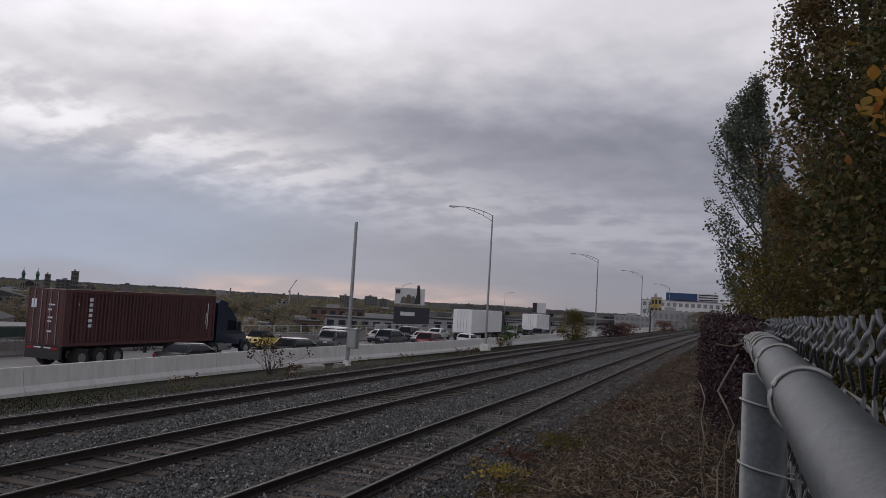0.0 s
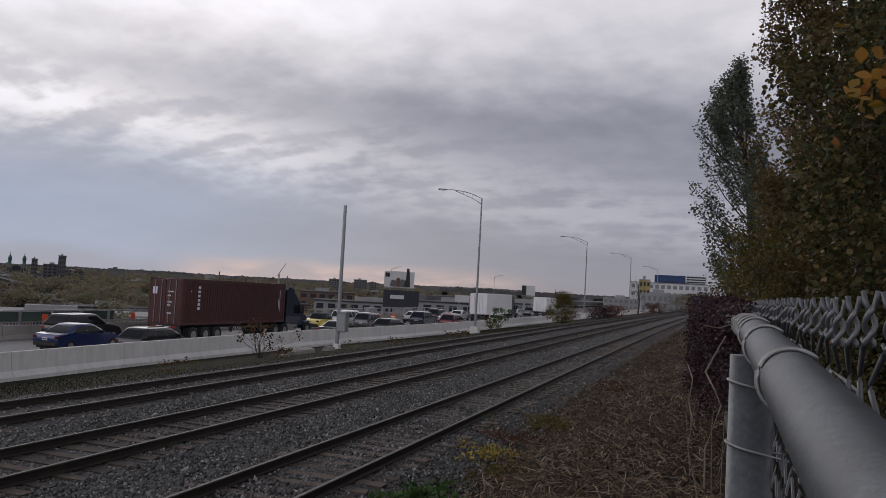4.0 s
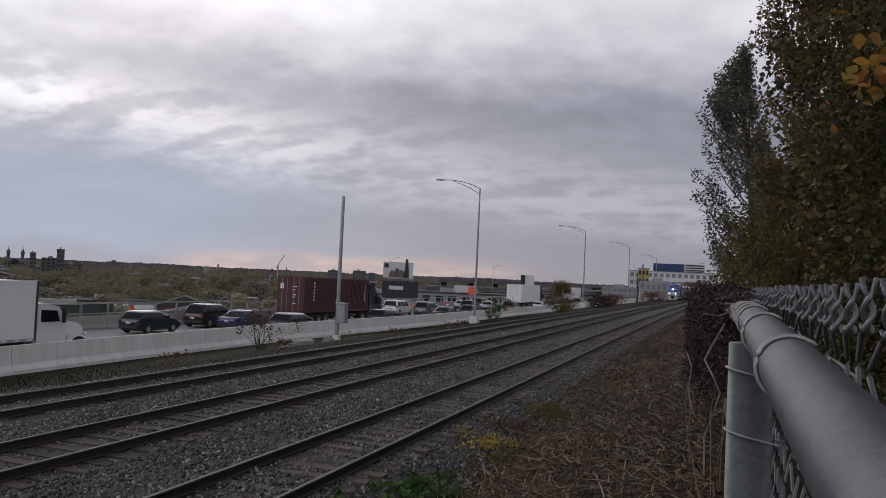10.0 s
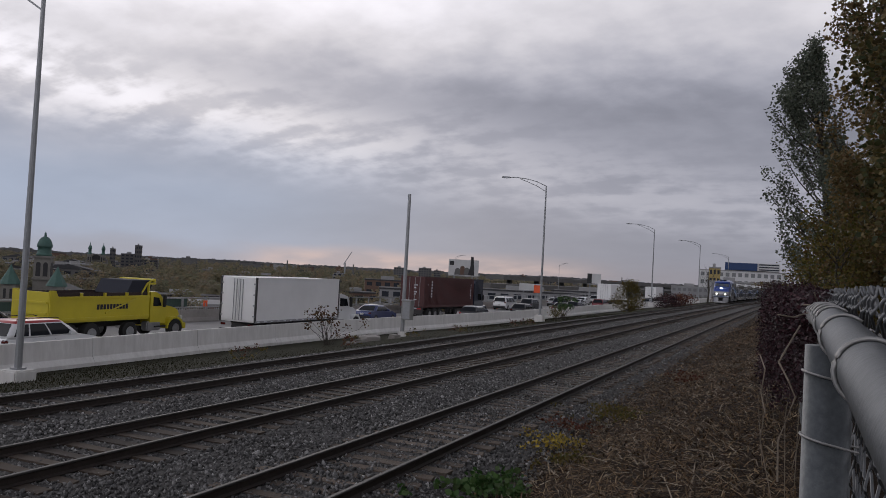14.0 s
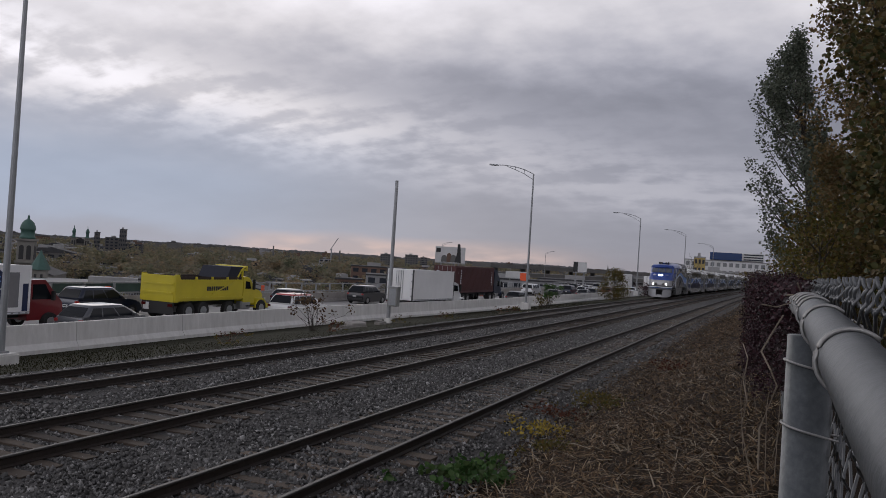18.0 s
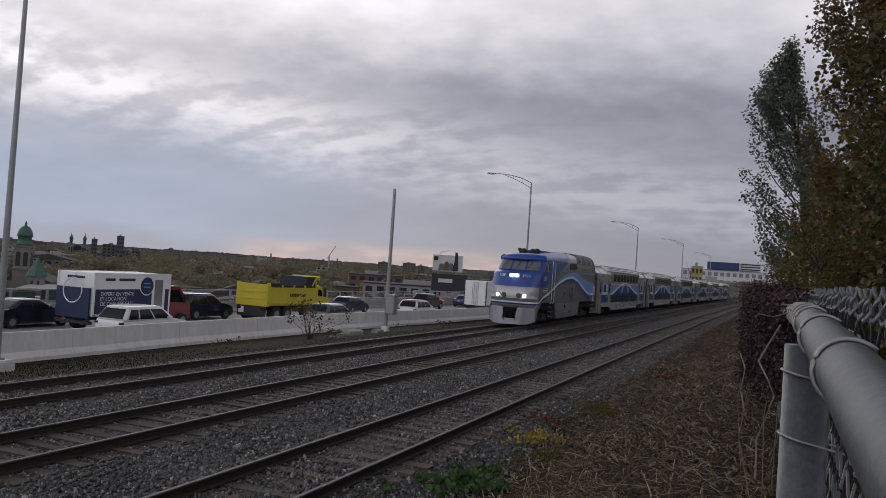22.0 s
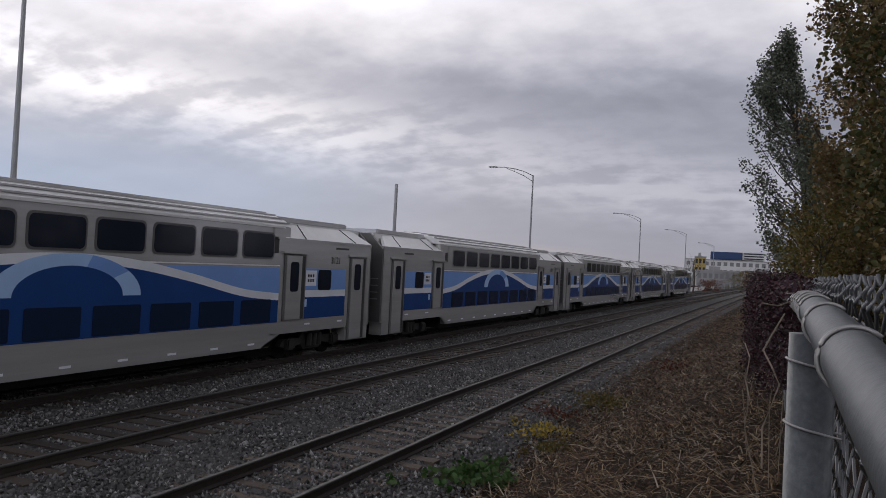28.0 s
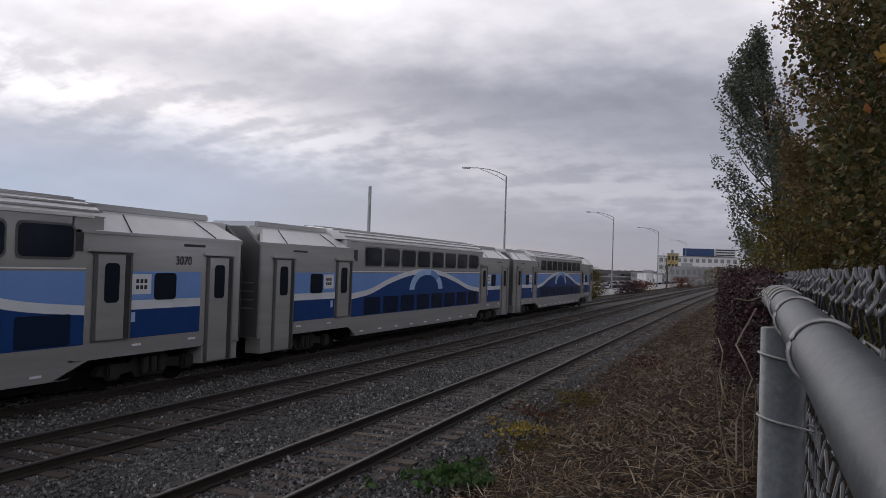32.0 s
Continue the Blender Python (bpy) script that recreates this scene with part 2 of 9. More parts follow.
def fleck_material(name, colours, rough=0.8, by="island", spread=0.25, spec=0.3, thin=0.0):
    """A material whose colour runs over a few tones, one for each loose piece (or object)."""
    m = bpy.data.materials.new(name)
    m.use_nodes = True
    t = m.node_tree
    b = t.nodes["Principled BSDF"]
    b.inputs["Roughness"].default_value, b.inputs["Specular IOR Level"].default_value = rough, spec
    if by == "island":
        pick = node(t, "ShaderNodeNewGeometry").outputs["Random Per Island"]
    elif by == "place":
        where = node(t, "ShaderNodeTexNoise", Scale=0.11, Detail=1.0)
        t.links.new(node(t, "ShaderNodeTexCoord").outputs["Object"], where.inputs["Vector"])
        wide = node(t, "ShaderNodeMapRange", **{"From Min": 0.3, "From Max": 0.7})
        t.links.new(where.outputs["Fac"], wide.inputs["Value"])
        pick = wide.outputs[0]
    else:
        pick = node(t, "ShaderNodeObjectInfo").outputs["Random"]
    ramp = node(t, "ShaderNodeValToRGB")
    el = ramp.color_ramp.elements
    while len(el) < len(colours):
        el.new(0.5)
    for i, c in enumerate(colours):
        el[i].position, el[i].color = i / max(1, len(colours) - 1), (*c, 1)
    t.links.new(pick, ramp.inputs[0])
    co = node(t, "ShaderNodeTexCoord")
    nz = node(t, "ShaderNodeTexNoise", Scale=30.0, Detail=4.0)
    t.links.new(co.outputs["Object"], nz.inputs["Vector"])
    mr = node(t, "ShaderNodeMapRange")
    mr.inputs["To Min"].default_value, mr.inputs["To Max"].default_value = 1 - spread, 1 + spread
    t.links.new(nz.outputs["Fac"], mr.inputs["Value"])
    mu = node(t, "ShaderNodeMix", data_type="RGBA", blend_type="MULTIPLY")
    mu.inputs["Factor"].default_value = 1.0
    t.links.new(ramp.outputs[0], mu.inputs["A"])
    t.links.new(mr.outputs[0], mu.inputs["B"])
    t.links.new(mu.outputs["Result"], b.inputs["Base Color"])
    if thin:
        back = node(t, "ShaderNodeBsdfTranslucent")
        t.links.new(mu.outputs["Result"], back.inputs["Color"])
        both = node(t, "ShaderNodeMixShader")
        both.inputs[0].default_value = thin
        t.links.new(b.outputs[0], both.inputs[1])
        t.links.new(back.outputs[0], both.inputs[2])
        t.links.new(both.outputs[0], t.nodes["Material Output"].inputs["Surface"])
    return m


STEEL_RAIL = material("rusted_rail_steel", (0.04, 0.03, 0.025), 0.7, 0.2, grain=0.6, scale=12)
RAIL_HEAD = material("worn_rail_head", (0.075, 0.07, 0.066), 0.6, 0.35, grain=0.4, scale=3, stretch=(8, 0.3, 8))
TIMBER = fleck_material("creosoted_timber", [(0.030, 0.024, 0.020), (0.05, 0.039, 0.031), (0.075, 0.058, 0.045), (0.04, 0.032, 0.027), (0.06, 0.047, 0.038)], 0.85, by="object")
GREY_TIMBER = fleck_material("weathered_grey_timber", [(0.045, 0.035, 0.028), (0.085, 0.066, 0.052), (0.14, 0.112, 0.09), (0.06, 0.046, 0.036), (0.10, 0.08, 0.064), (0.05, 0.04, 0.032)], 0.9, by="object", spread=0.6)
CONCRETE = material("barrier_concrete", (0.72, 0.71, 0.69), 0.85, grain=0.22, scale=6, stain=0.3, stain_scale=1.6, bump=0.2, dark=(0.30, 0.29, 0.27), stretch=(1, 1, 0.22))
OLD_CONCRETE = material("old_barrier_concrete", (0.33, 0.31, 0.29), 0.9, grain=0.35, scale=4, stain=0.5, stain_scale=0.4, bump=0.2)
ROAD = material("grey_road_surface", (0.27, 0.265, 0.26), 0.85, grain=0.25, scale=30, stain=0.25, stain_scale=0.3, bump=0.1)
GALV = material("galvanised_steel", (0.36, 0.37, 0.38), 0.45, 0.6, grain=0.35, scale=18, stain=0.2, stain_scale=3, bump=0.05)
LAMP_STEEL = material("lamp_post_steel", (0.30, 0.31, 0.32), 0.5, 0.5, grain=0.25, scale=4)


# ---------------------------------------------------------------- paints
LOCO_BLUE = material("deep_blue_gloss_paint", (0.014, 0.05, 0.25), 0.3, coat=0.15, stain=0.25, stain_scale=0.8)
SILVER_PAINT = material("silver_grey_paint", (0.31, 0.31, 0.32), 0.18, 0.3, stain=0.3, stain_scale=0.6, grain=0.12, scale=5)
# nose silver darkened for the side walls: shade put into the colour
SHADED_SILVER = material("shaded_silver_side_paint", (0.205, 0.205, 0.21), 0.2, 0.25, stain=0.35, stain_scale=0.6, grain=0.15, scale=5)
SKY_BLUE = material("light_blue_vinyl", (0.19, 0.34, 0.70), 0.13, stain=0.2, stain_scale=0.7)
NAVY = material("navy_vinyl", (0.016, 0.06, 0.215), 0.13, stain=0.2, stain_scale=0.7)
WHITE_VINYL = material("white_vinyl", (0.72, 0.75, 0.80), 0.13, stain=0.2, stain_scale=0.9)
PALE_BLUE = material("pale_blue_vinyl", (0.38, 0.56, 0.84), 0.13, stain=0.2, stain_scale=0.9)
STAINLESS = material("brushed_stainless", (0.57, 0.57, 0.57), 0.2, 0.5, stain=0.35, stain_scale=0.5, grain=0.15, scale=3, stretch=(1, 0.15, 3))
TANK_STEEL = material("dull_tank_steel", (0.19, 0.19, 0.19), 0.5, 0.3, stain=0.4, stain_scale=0.8)
ROOF_PANEL = material("pale_roof_panel", (0.74, 0.74, 0.73), 0.45, 0.2, stain=0.35, stain_scale=0.5)
DOOR_STEEL = material("door_steel", (0.14, 0.14, 0.142), 0.42, 0.5, stain=0.3, stain_scale=0.9)
DARK_RECESS = material("dark_recess", (0.035, 0.035, 0.037), 0.8, stain=0.4, stain_scale=1.5)
# near black: the shade under the train is put into this colour
UNDERGEAR = material("dark_running_gear", (0.013, 0.0125, 0.0125), 0.9, grain=0.5, scale=5, spec=0.15)
LOWER_GLASS = material("blue_tinted_lower_glass", (0.012, 0.022, 0.05), 0.1, spec=0.2)
BOGIE_IRON = material("grimy_bogie_iron", (0.024, 0.023, 0.022), 0.75, grain=0.5, scale=6)
TRAIN_GLASS = material("tinted_train_glass", (0.014, 0.018, 0.03), 0.08, spec=0.2)
WINDSCREEN = material("windscreen_glass", (0.09, 0.10, 0.12), 0.05, spec=0.9)
RUBBER = material("black_rubber", (0.012, 0.012, 0.012), 0.6)
LOGO_GREY = material("dark_grey_vinyl", (0.05, 0.055, 0.068), 0.5)
HEADLIGHT = material("lit_headlamp", (1, 0.95, 0.85), 0.3, emit=(1.0, 0.95, 0.86, 25.0))
LAMP_OFF = material("unlit_lamp_lens", (0.12, 0.11, 0.10), 0.15)
SCREEN_MESH = material("dark_radiator_screen", (0.03, 0.03, 0.034), 0.55, 0.3, grain=0.4, scale=20)


def curve_at(knots, s):
    """A smooth curve through (s, value) knots."""
    if s <= knots[0][0]:
        return knots[0][1]
    for i in range(len(knots) - 1):
        (a, va), (b, vb) = knots[i], knots[i + 1]
        if s <= b:
            pa, pb = knots[max(i - 1, 0)], knots[min(i + 2, len(knots) - 1)]
            ma, mb = (vb - pa[1]) / (b - pa[0]) * (b - a), (pb[1] - va) / (pb[0] - a) * (b - a)
            u = (s - a) / (b - a)
            return (2 * u ** 3 - 3 * u * u + 1) * va + (u ** 3 - 2 * u * u + u) * ma + (-2 * u ** 3 + 3 * u * u) * vb + (u ** 3 - u * u) * mb
    return knots[-1][1]


def band(bm, x, s0, s1, low, high, n=48, thick=0.004):
    """A thin strip on a side wall at x between two curves."""
    sg = 1 if x > 0 else -1
    rows = []
    for i in range(n + 1):
        s = s0 + (s1 - s0) * i / n
        lo, hi = low(s), high(s)
        if hi - lo < 0.002:
            hi = lo + 0.002
        rows.append([bm.verts.new(p) for p in ((x, s, lo), (x + sg * thick, s, lo), (x + sg * thick, s, hi), (x, s, hi))])
    for a, b in zip(rows, rows[1:]):
        for k in range(4):
            bm.faces.new((a[k], a[(k + 1) % 4], b[(k + 1) % 4], b[k]))
    bm.faces.new(rows[0])
    bm.faces.new(rows[-1][::-1])
    return bm


def rounded(bm, x, s0, s1, z0, z1, r=0.08, thick=0.012):
    """A plate with rounded corners on a side wall at x, standing proud of it."""
    pts = []
    for cs, cz, a0 in ((s1 - r, z1 - r, 0), (s0 + r, z1 - r, 90), (s0 + r, z0 + r, 180), (s1 - r, z0 + r, 270)):
        for k in range(4):
            a = radians(a0 + 30 * k)
            pts.append((cs + r * math.cos(a), cz + r * math.sin(a)))
    return prism(bm, pts, x, x + (thick if x > 0 else -thick), "x")


def lettering(name, words, size, material_, parent, at, thick=0.002):
    cu = bpy.data.curves.new(name, "FONT")
    cu.body, cu.size, cu.extrude = words, size, thick
    cu.align_x, cu.align_y = "CENTER", "CENTER"
    src = bpy.data.objects.new(name + "_source", cu)
    scene.collection.objects.link(src)
    bpy.context.view_layer.update()
    me = bpy.data.meshes.new_from_object(src.evaluated_get(bpy.context.evaluated_depsgraph_get()))
    bpy.data.objects.remove(src)
    bpy.data.curves.remove(cu)
    me.materials.clear()
    me.materials.append(material_)
    ob = new(name, me)
    ob.parent = parent
    ob.matrix_basis = at
    return ob


def side_words(x, s, z):
    """Upright letters on the wall that faces +x, read along +y."""
    return Matrix.Translation((x, s, z)) @ Euler((radians(90), 0, radians(90))).to_matrix().to_4x4()


def wheelset(parent, s, gear, x=0.72, r=0.46):
    axle = part("wheelset", bmesh.new(), gear, parent)
    bm = bmesh.new()
    for sg in (-1, 1):
        bmesh.ops.create_cone(bm, cap_ends=True, segments=20, radius1=r, radius2=r, depth=0.13, matrix=Matrix.Translation((sg * x, s, r)) @ Matrix.Rotation(radians(90), 4, "Y"))
        bmesh.ops.create_cone(bm, cap_ends=True, segments=12, radius1=0.13, radius2=0.13, depth=0.3, matrix=Matrix.Translation((sg * (x + 0.2), s, r)) @ Matrix.Rotation(radians(90), 4, "Y"))
    bmesh.ops.create_cone(bm, cap_ends=True, segments=10, radius1=0.08, radius2=0.08, depth=2 * x, matrix=Matrix.Translation((0, s, r)) @ Matrix.Rotation(radians(90), 4, "Y"))
    bm.to_mesh(axle.data)
    bm.free()
    return axle


def bogie(parent, s, base=2.6):
    bm = bmesh.new()
    for sg in (-1, 1):
        prism(bm, [(s - base / 2 - 0.45, 0.42), (s - base / 2 - 0.3, 0.62), (s - 0.7, 0.62), (s - 0.5, 0.78), (s + 0.5, 0.78), (s + 0.7, 0.62), (s + base / 2 + 0.3, 0.62), (s + base / 2 + 0.45, 0.42),
                   (s + base / 2, 0.34), (s + 0.6, 0.42), (s + 0.45, 0.26), (s - 0.45, 0.26), (s - 0.6, 0.42), (s - base / 2, 0.34)], sg * 0.95, sg * 1.12, "x")
    box(bm, -0.95, 0.95, s - 0.3, s + 0.3, 0.4, 0.75)
    frame_ = part("bogie", bm, BOGIE_IRON, parent, "sooty black bogie frame")
    for sg in (-1, 1):
        for d in (-0.28, 0.0, 0.28):
            bm = bmesh.new()
            tube(bm, [(sg * 1.2, s + d, 0.36), (sg * 1.2, s + d, 0.74)], 0.1, 10)
            part("spring", bm, BOGIE_IRON, frame_)
        for d in (-base / 2, base / 2):
            part("axle_box", box(bmesh.new(), sg * 1.05, sg * 1.26, s + d - 0.2, s + d + 0.2, 0.3, 0.66, 0.05), BOGIE_IRON, frame_)
    for d in (-base / 2, base / 2):
        wheelset(frame_, s + d, UNDERGEAR)
    return frame_


LOCO_HALF = 1.5


def build_loco():
    loco = thing("locomotive", "blue and silver diesel passenger locomotive with lit headlamps", "locomotive")
    w, length = LOCO_HALF, 16.5
    # nose: height levels with the setback of the front, and their paint
    levels = [(1.02, 0.62), (1.12, 0.46), (1.30, 0.38), (1.385, 0.365), (1.47, 0.36), (1.60, 0.345), (1.64, 0.30), (1.68, 0.30), (1.72, 0.345), (1.9, 0.36), (2.1, 0.42), (2.34, 0.49), (2.36, 0.50), (2.6, 0.60), (2.85, 0.71), (3.05, 0.81), (3.16, 0.86), (3.20, 0.92), (3.28, 1.30), (3.34, 1.39), (3.6, 1.62), (3.8, 1.80), (3.95, 1.93), (3.98, 1.80), (4.05, 1.75), (4.16, 1.78), (4.29, 1.90), (4.38, 2.08), (4.43, 2.4)]
    cols = 21

    def front(x, z, s):
        q = abs(x) / w
        return s + (0.62 * q ** 2.6 if z > 3.97 else float(np.interp(z, [2.0, 3.0], [0.66, 0.52])) * q ** 5)
    verts, faces, slots = [], [], []
    for z, s in levels:
        for k in range(cols):
            x = w * (2 * k / (cols - 1) - 1)
            x = math.copysign(abs(x / w) ** 0.6 * w, x)
            top_tuck = 1.0 if z < 4.1 else 1.0 - 0.16 * ((z - 4.1) / 0.33) ** 2
            verts.append((x * top_tuck, front(x, z, s), z))
    n = len(levels)
    for j in range(n - 1):
        z = levels[j][0]
        for k in range(cols - 1):
            faces.append((j * cols + k, (j + 1) * cols + k, (j + 1) * cols + k + 1, j * cols + k + 1))
            slots.append(0 if z < 1.29 else 3 if z < 1.38 else 1 if z < 1.46 else 0 if z < 2.35 else 2)
    link_mesh("nose", verts, faces, [SILVER_PAINT, WHITE_VINYL, LOCO_BLUE, NAVY], loco, "rounded silver and blue nose", True, slots)
    # side walls and roof
    bm = bmesh.new()
    for sg in (-1, 1):
        outline = [(front(w, z, s), z) for z, s in levels if z < 3.97] + [(2.5, 4.1), (length - 0.3, 4.1), (length, 3.9), (length, 1.40), (1.80, 1.44), (1.55, 1.30)]
        prism(bm, outline, sg * w, sg * (w - 0.08), "x")
    part("side_wall", bm, SHADED_SILVER, loco, "silver side walls")
    # roof: arc sections, higher behind the cab
    arc = []
    for k in range(13):
        a = math.pi * k / 12
        arc.append((math.cos(a), math.sin(a)))
    verts, faces, slots = [], [], []
    stations = [(2.3, 0.30, 0.97), (2.7, 0.36, 1.0), (4.2, 0.45, 1.0), (5.4, 0.54, 1.0)] + [(6.6 + 0.3 * i, 0.56 + 0.012 * i, 1.0) for i in range(13)] + [(10.4, 0.72, 1.0)]
    for s, h, wd in stations:
        for cx, sz_ in arc:
            bulge = math.copysign(abs(cx) ** 0.6, cx)
            verts.append((w * wd * bulge, s, 4.09 + h * sz_ ** 0.8))
    m = len(arc)
    for j in range(len(stations) - 1):
        for k in range(m - 1):
            faces.append((j * m + k, j * m + k + 1, (j + 1) * m + k + 1, (j + 1) * m + k))
            slots.append(1 if stations[j][0] > 7.8 + 1.3 * math.sin(math.pi * (k + 0.5) / 12) else 0)
    faces.append(tuple(range(m)))
    slots.append(0)
    link_mesh("roof", verts, faces, [LOCO_BLUE, SILVER_PAINT], loco, "blue rounded roof", True, slots)
    # screened radiator hood at the back
    verts, faces = [], []
    for s, k_ in ((10.41, 1.0), (11.9, 1.0), (13.4, 1.0), (15.2, 1.0), (16.0, 0.95), (16.45, 0.80)):
        for cx, sz_ in arc:
            bulge = math.copysign(abs(cx) ** 0.6, cx)
            verts.append((w * bulge * (0.8 + 0.2 * k_), s, 4.07 + 0.76 * k_ * sz_ ** 0.8))
    for j in range(5):
        for k in range(m - 1):
            faces.append((j * m + k, j * m + k + 1, (j + 1) * m + k + 1, (j + 1) * m + k))
    faces.append(tuple(range(5 * m, 6 * m))[::-1])
    hood = link_mesh("radiator_hood", verts, faces, SCREEN_MESH, loco, "dark screened radiator hood", True)
    for s in (11.75, 13.3, 15.1, 15.95):
        bm = bmesh.new()
        tube(bm, [(w * 1.004 * math.copysign(abs(cx) ** 0.6, cx), s, 4.08 + 0.765 * sz_ ** 0.8) for cx, sz_ in arc], 0.035, 6)
        part("hoop", bm, SILVER_PAINT, hood)
    bm = bmesh.new()
    box(bm, -w + 0.1, w - 0.1, length - 0.06, length, 1.3, 3.9)
    part("rear_wall", bm, SILVER_PAINT, loco)
    bm = bmesh.new()
    box(bm, -1.35, 1.35, 1.8, length - 0.1, 1.05, 1.4)
    # filler boxes round the bogies, added to stand for the shade there
    box(bm, -0.85, 0.85, 1.4, 5.5, 0.3, 1.1)
    box(bm, -0.85, 0.85, 12.2, 15.8, 0.3, 1.1)
    box(bm, -1.36, 1.36, 2.45, 5.4, 0.95, 1.37)
    box(bm, -1.36, 1.36, 12.3, 15.8, 0.95, 1.37)
    part("underframe", bm, UNDERGEAR, loco, "dark underframe and shade-filling boxes")
    # paint on the sides
    wt = [(1.04, 1.48), (1.4, 1.58), (1.74, 1.72), (2.1, 1.84), (2.8, 1.98), (3.61, 2.16), (4.62, 2.46), (6.08, 2.84), (8.03, 3.13), (9.52, 3.16), (11.23, 2.88), (13.19, 2.33), (14.69, 2.05), (16.5, 2.0)]
    lb = [(3.3, 2.08), (4.62, 2.5), (6.67, 3.12), (8.71, 3.43), (10.63, 3.42), (13.08, 3.02), (15.91, 2.80), (16.5, 2.79)]
    db = [(1.04, 1.30), (1.74, 1.50), (2.4, 1.64), (3.6, 1.93), (4.64, 2.22), (6.11, 2.57), (8.07, 2.78), (9.57, 2.77), (11.3, 2.40), (13.27, 1.78), (14.56, 1.52), (16.5, 1.46)]
    edge = [(front(w, z, s), z) for z, s in levels if 2.35 < z < 3.97] + [(2.5, 4.1)]
    for sg in (-1, 1):
        x = sg * (w + 0.001)
        part("blue_panel", band(bmesh.new(), x, edge[0][0] + 0.02, 7.9, lambda s: max(2.37, curve_at([(2.0, 2.36), (3.3, 2.62), (4.44, 3.0), (5.99, 3.52), (7.88, 4.09)], s)) if s > 2.0 else 2.37,
                                lambda s: min(4.095, float(np.interp(s - 0.01, [e[0] for e in edge], [e[1] for e in edge]))), 96), LOCO_BLUE, loco, "deep blue side panel")
        part("light_blue_band", band(bmesh.new(), x, 4.0, 16.48, lambda s: curve_at(wt, s) - 0.02, lambda s: max(curve_at(wt, s), curve_at(lb, s))), SKY_BLUE, loco)
        part("white_stripe", band(bmesh.new(), sg * (w + 0.006), 1.06, 16.48, lambda s: curve_at(wt, s) - float(np.interp(s, [1.0, 3.0], [0.09, 0.15])), lambda s: curve_at(wt, s)), WHITE_VINYL, loco)
        part("navy_stripe", band(bmesh.new(), x, 1.06, 16.48, lambda s: curve_at(db, s), lambda s: curve_at(wt, s) - 0.08), NAVY, loco)
        bm = bmesh.new()
        prism(bm, [(5.1, 1.41), (11.85, 1.41), (11.75, 1.0), (11.35, 0.45), (5.55, 0.37), (5.25, 0.8)], sg * (w - 0.03), sg * (w - 0.4), "x")
        tank = part("tank_fairing", bm, TANK_STEEL, loco, "ribbed stainless tank fairing")
        for i in range(6):
            bm = bmesh.new()
            box(bm, sg * (w - 0.03), sg * (w - 0.005), 5.6, 11.35 + 0.04 * i, 0.48 + 0.085 * i, 0.52 + 0.085 * i)
            part("rib", bm, TANK_STEEL, tank)
        for s, z in ((7.6, 1.15), (8.9, 0.78)):
            bm = bmesh.new()
            bmesh.ops.create_cone(bm, cap_ends=True, segments=14, radius1=0.11, radius2=0.11, depth=0.04, matrix=Matrix.Translation((sg * (w - 0.01), s, z)) @ Matrix.Rotation(radians(90), 4, "Y"))
            part("filler_cap", bm, UNDERGEAR, tank)
        # ladder recess, rails and steps
        bm = bmesh.new()
        box(bm, sg * (w + 0.002), sg * (w + 0.014), 3.68, 4.16, 1.42, 2.1)
        part("step_recess", bm, DARK_RECESS, loco)
        for s in (3.62, 4.24):
            part("handrail", tube(bmesh.new(), [(sg * (w + 0.01), s, 4.05), (sg * (w + 0.09), s, 4.01), (sg * (w + 0.09), s, 1.42), (sg * (w + 0.01), s, 1.38)], 0.022, 8), WHITE_VINYL, loco, "white handrail")
        for s in (15.85, 16.3):
            part("handrail", tube(bmesh.new(), [(sg * (w + 0.01), s, 2.6), (sg * (w + 0.08), s, 2.56), (sg * (w + 0.08), s, 1.44), (sg * (w + 0.01), s, 1.4)], 0.02, 8), WHITE_VINYL, loco, "white handrail")
        for z in (1.7, 1.45, 1.15, 0.85, 0.55):
            part("step", box(bmesh.new(), sg * (w - 0.15), sg * (w + 0.02), 3.72, 4.12, z, z + 0.03), GALV, loco)
        for z in (1.1, 0.8, 0.5):
            part("step", box(bmesh.new(), sg * (w - 0.15), sg * (w + 0.02), 15.9, 16.3, z, z + 0.03), GALV, loco)
        # cab side window
        frame_ = part("window_frame", prism(bmesh.new(), [(1.96, 3.34), (3.46, 3.36), (3.46, 3.99), (2.53, 3.97)], sg * (w + 0.002), sg * (w + 0.02), "x"), SILVER_PAINT, loco)
        part("pane", prism(bmesh.new(), [(2.08, 3.39), (2.5, 3.40), (2.5, 3.88)], sg * (w + 0.02), sg * (w + 0.026), "x"), TRAIN_GLASS, frame_)
        for a, b in ((2.58, 2.98), (3.02, 3.41)):
            part("pane", prism(bmesh.new(), [(a, 3.41), (b, 3.41), (b, 3.94), (a, 3.93)], sg * (w + 0.02), sg * (w + 0.026), "x"), TRAIN_GLASS, frame_)
        part("mirror", rounded(bmesh.new(), sg * (w + 0.03), 2.48, 2.66, 3.32, 3.82, 0.05, 0.06), SILVER_PAINT, loco)
        for i in range(6):
            part("louvre", box(bmesh.new(), sg * (w + 0.003), sg * (w + 0.02), 2.0, 2.95, 2.05 + 0.05 * i, 2.075 + 0.05 * i), WHITE_VINYL if i % 2 else SILVER_PAINT, loco)
        part("intake_panel", box(bmesh.new(), sg * (w + 0.001), sg * (w + 0.02), 8.45, 10.25, 3.66, 4.08), SCREEN_MESH, loco, "dark intake screen")
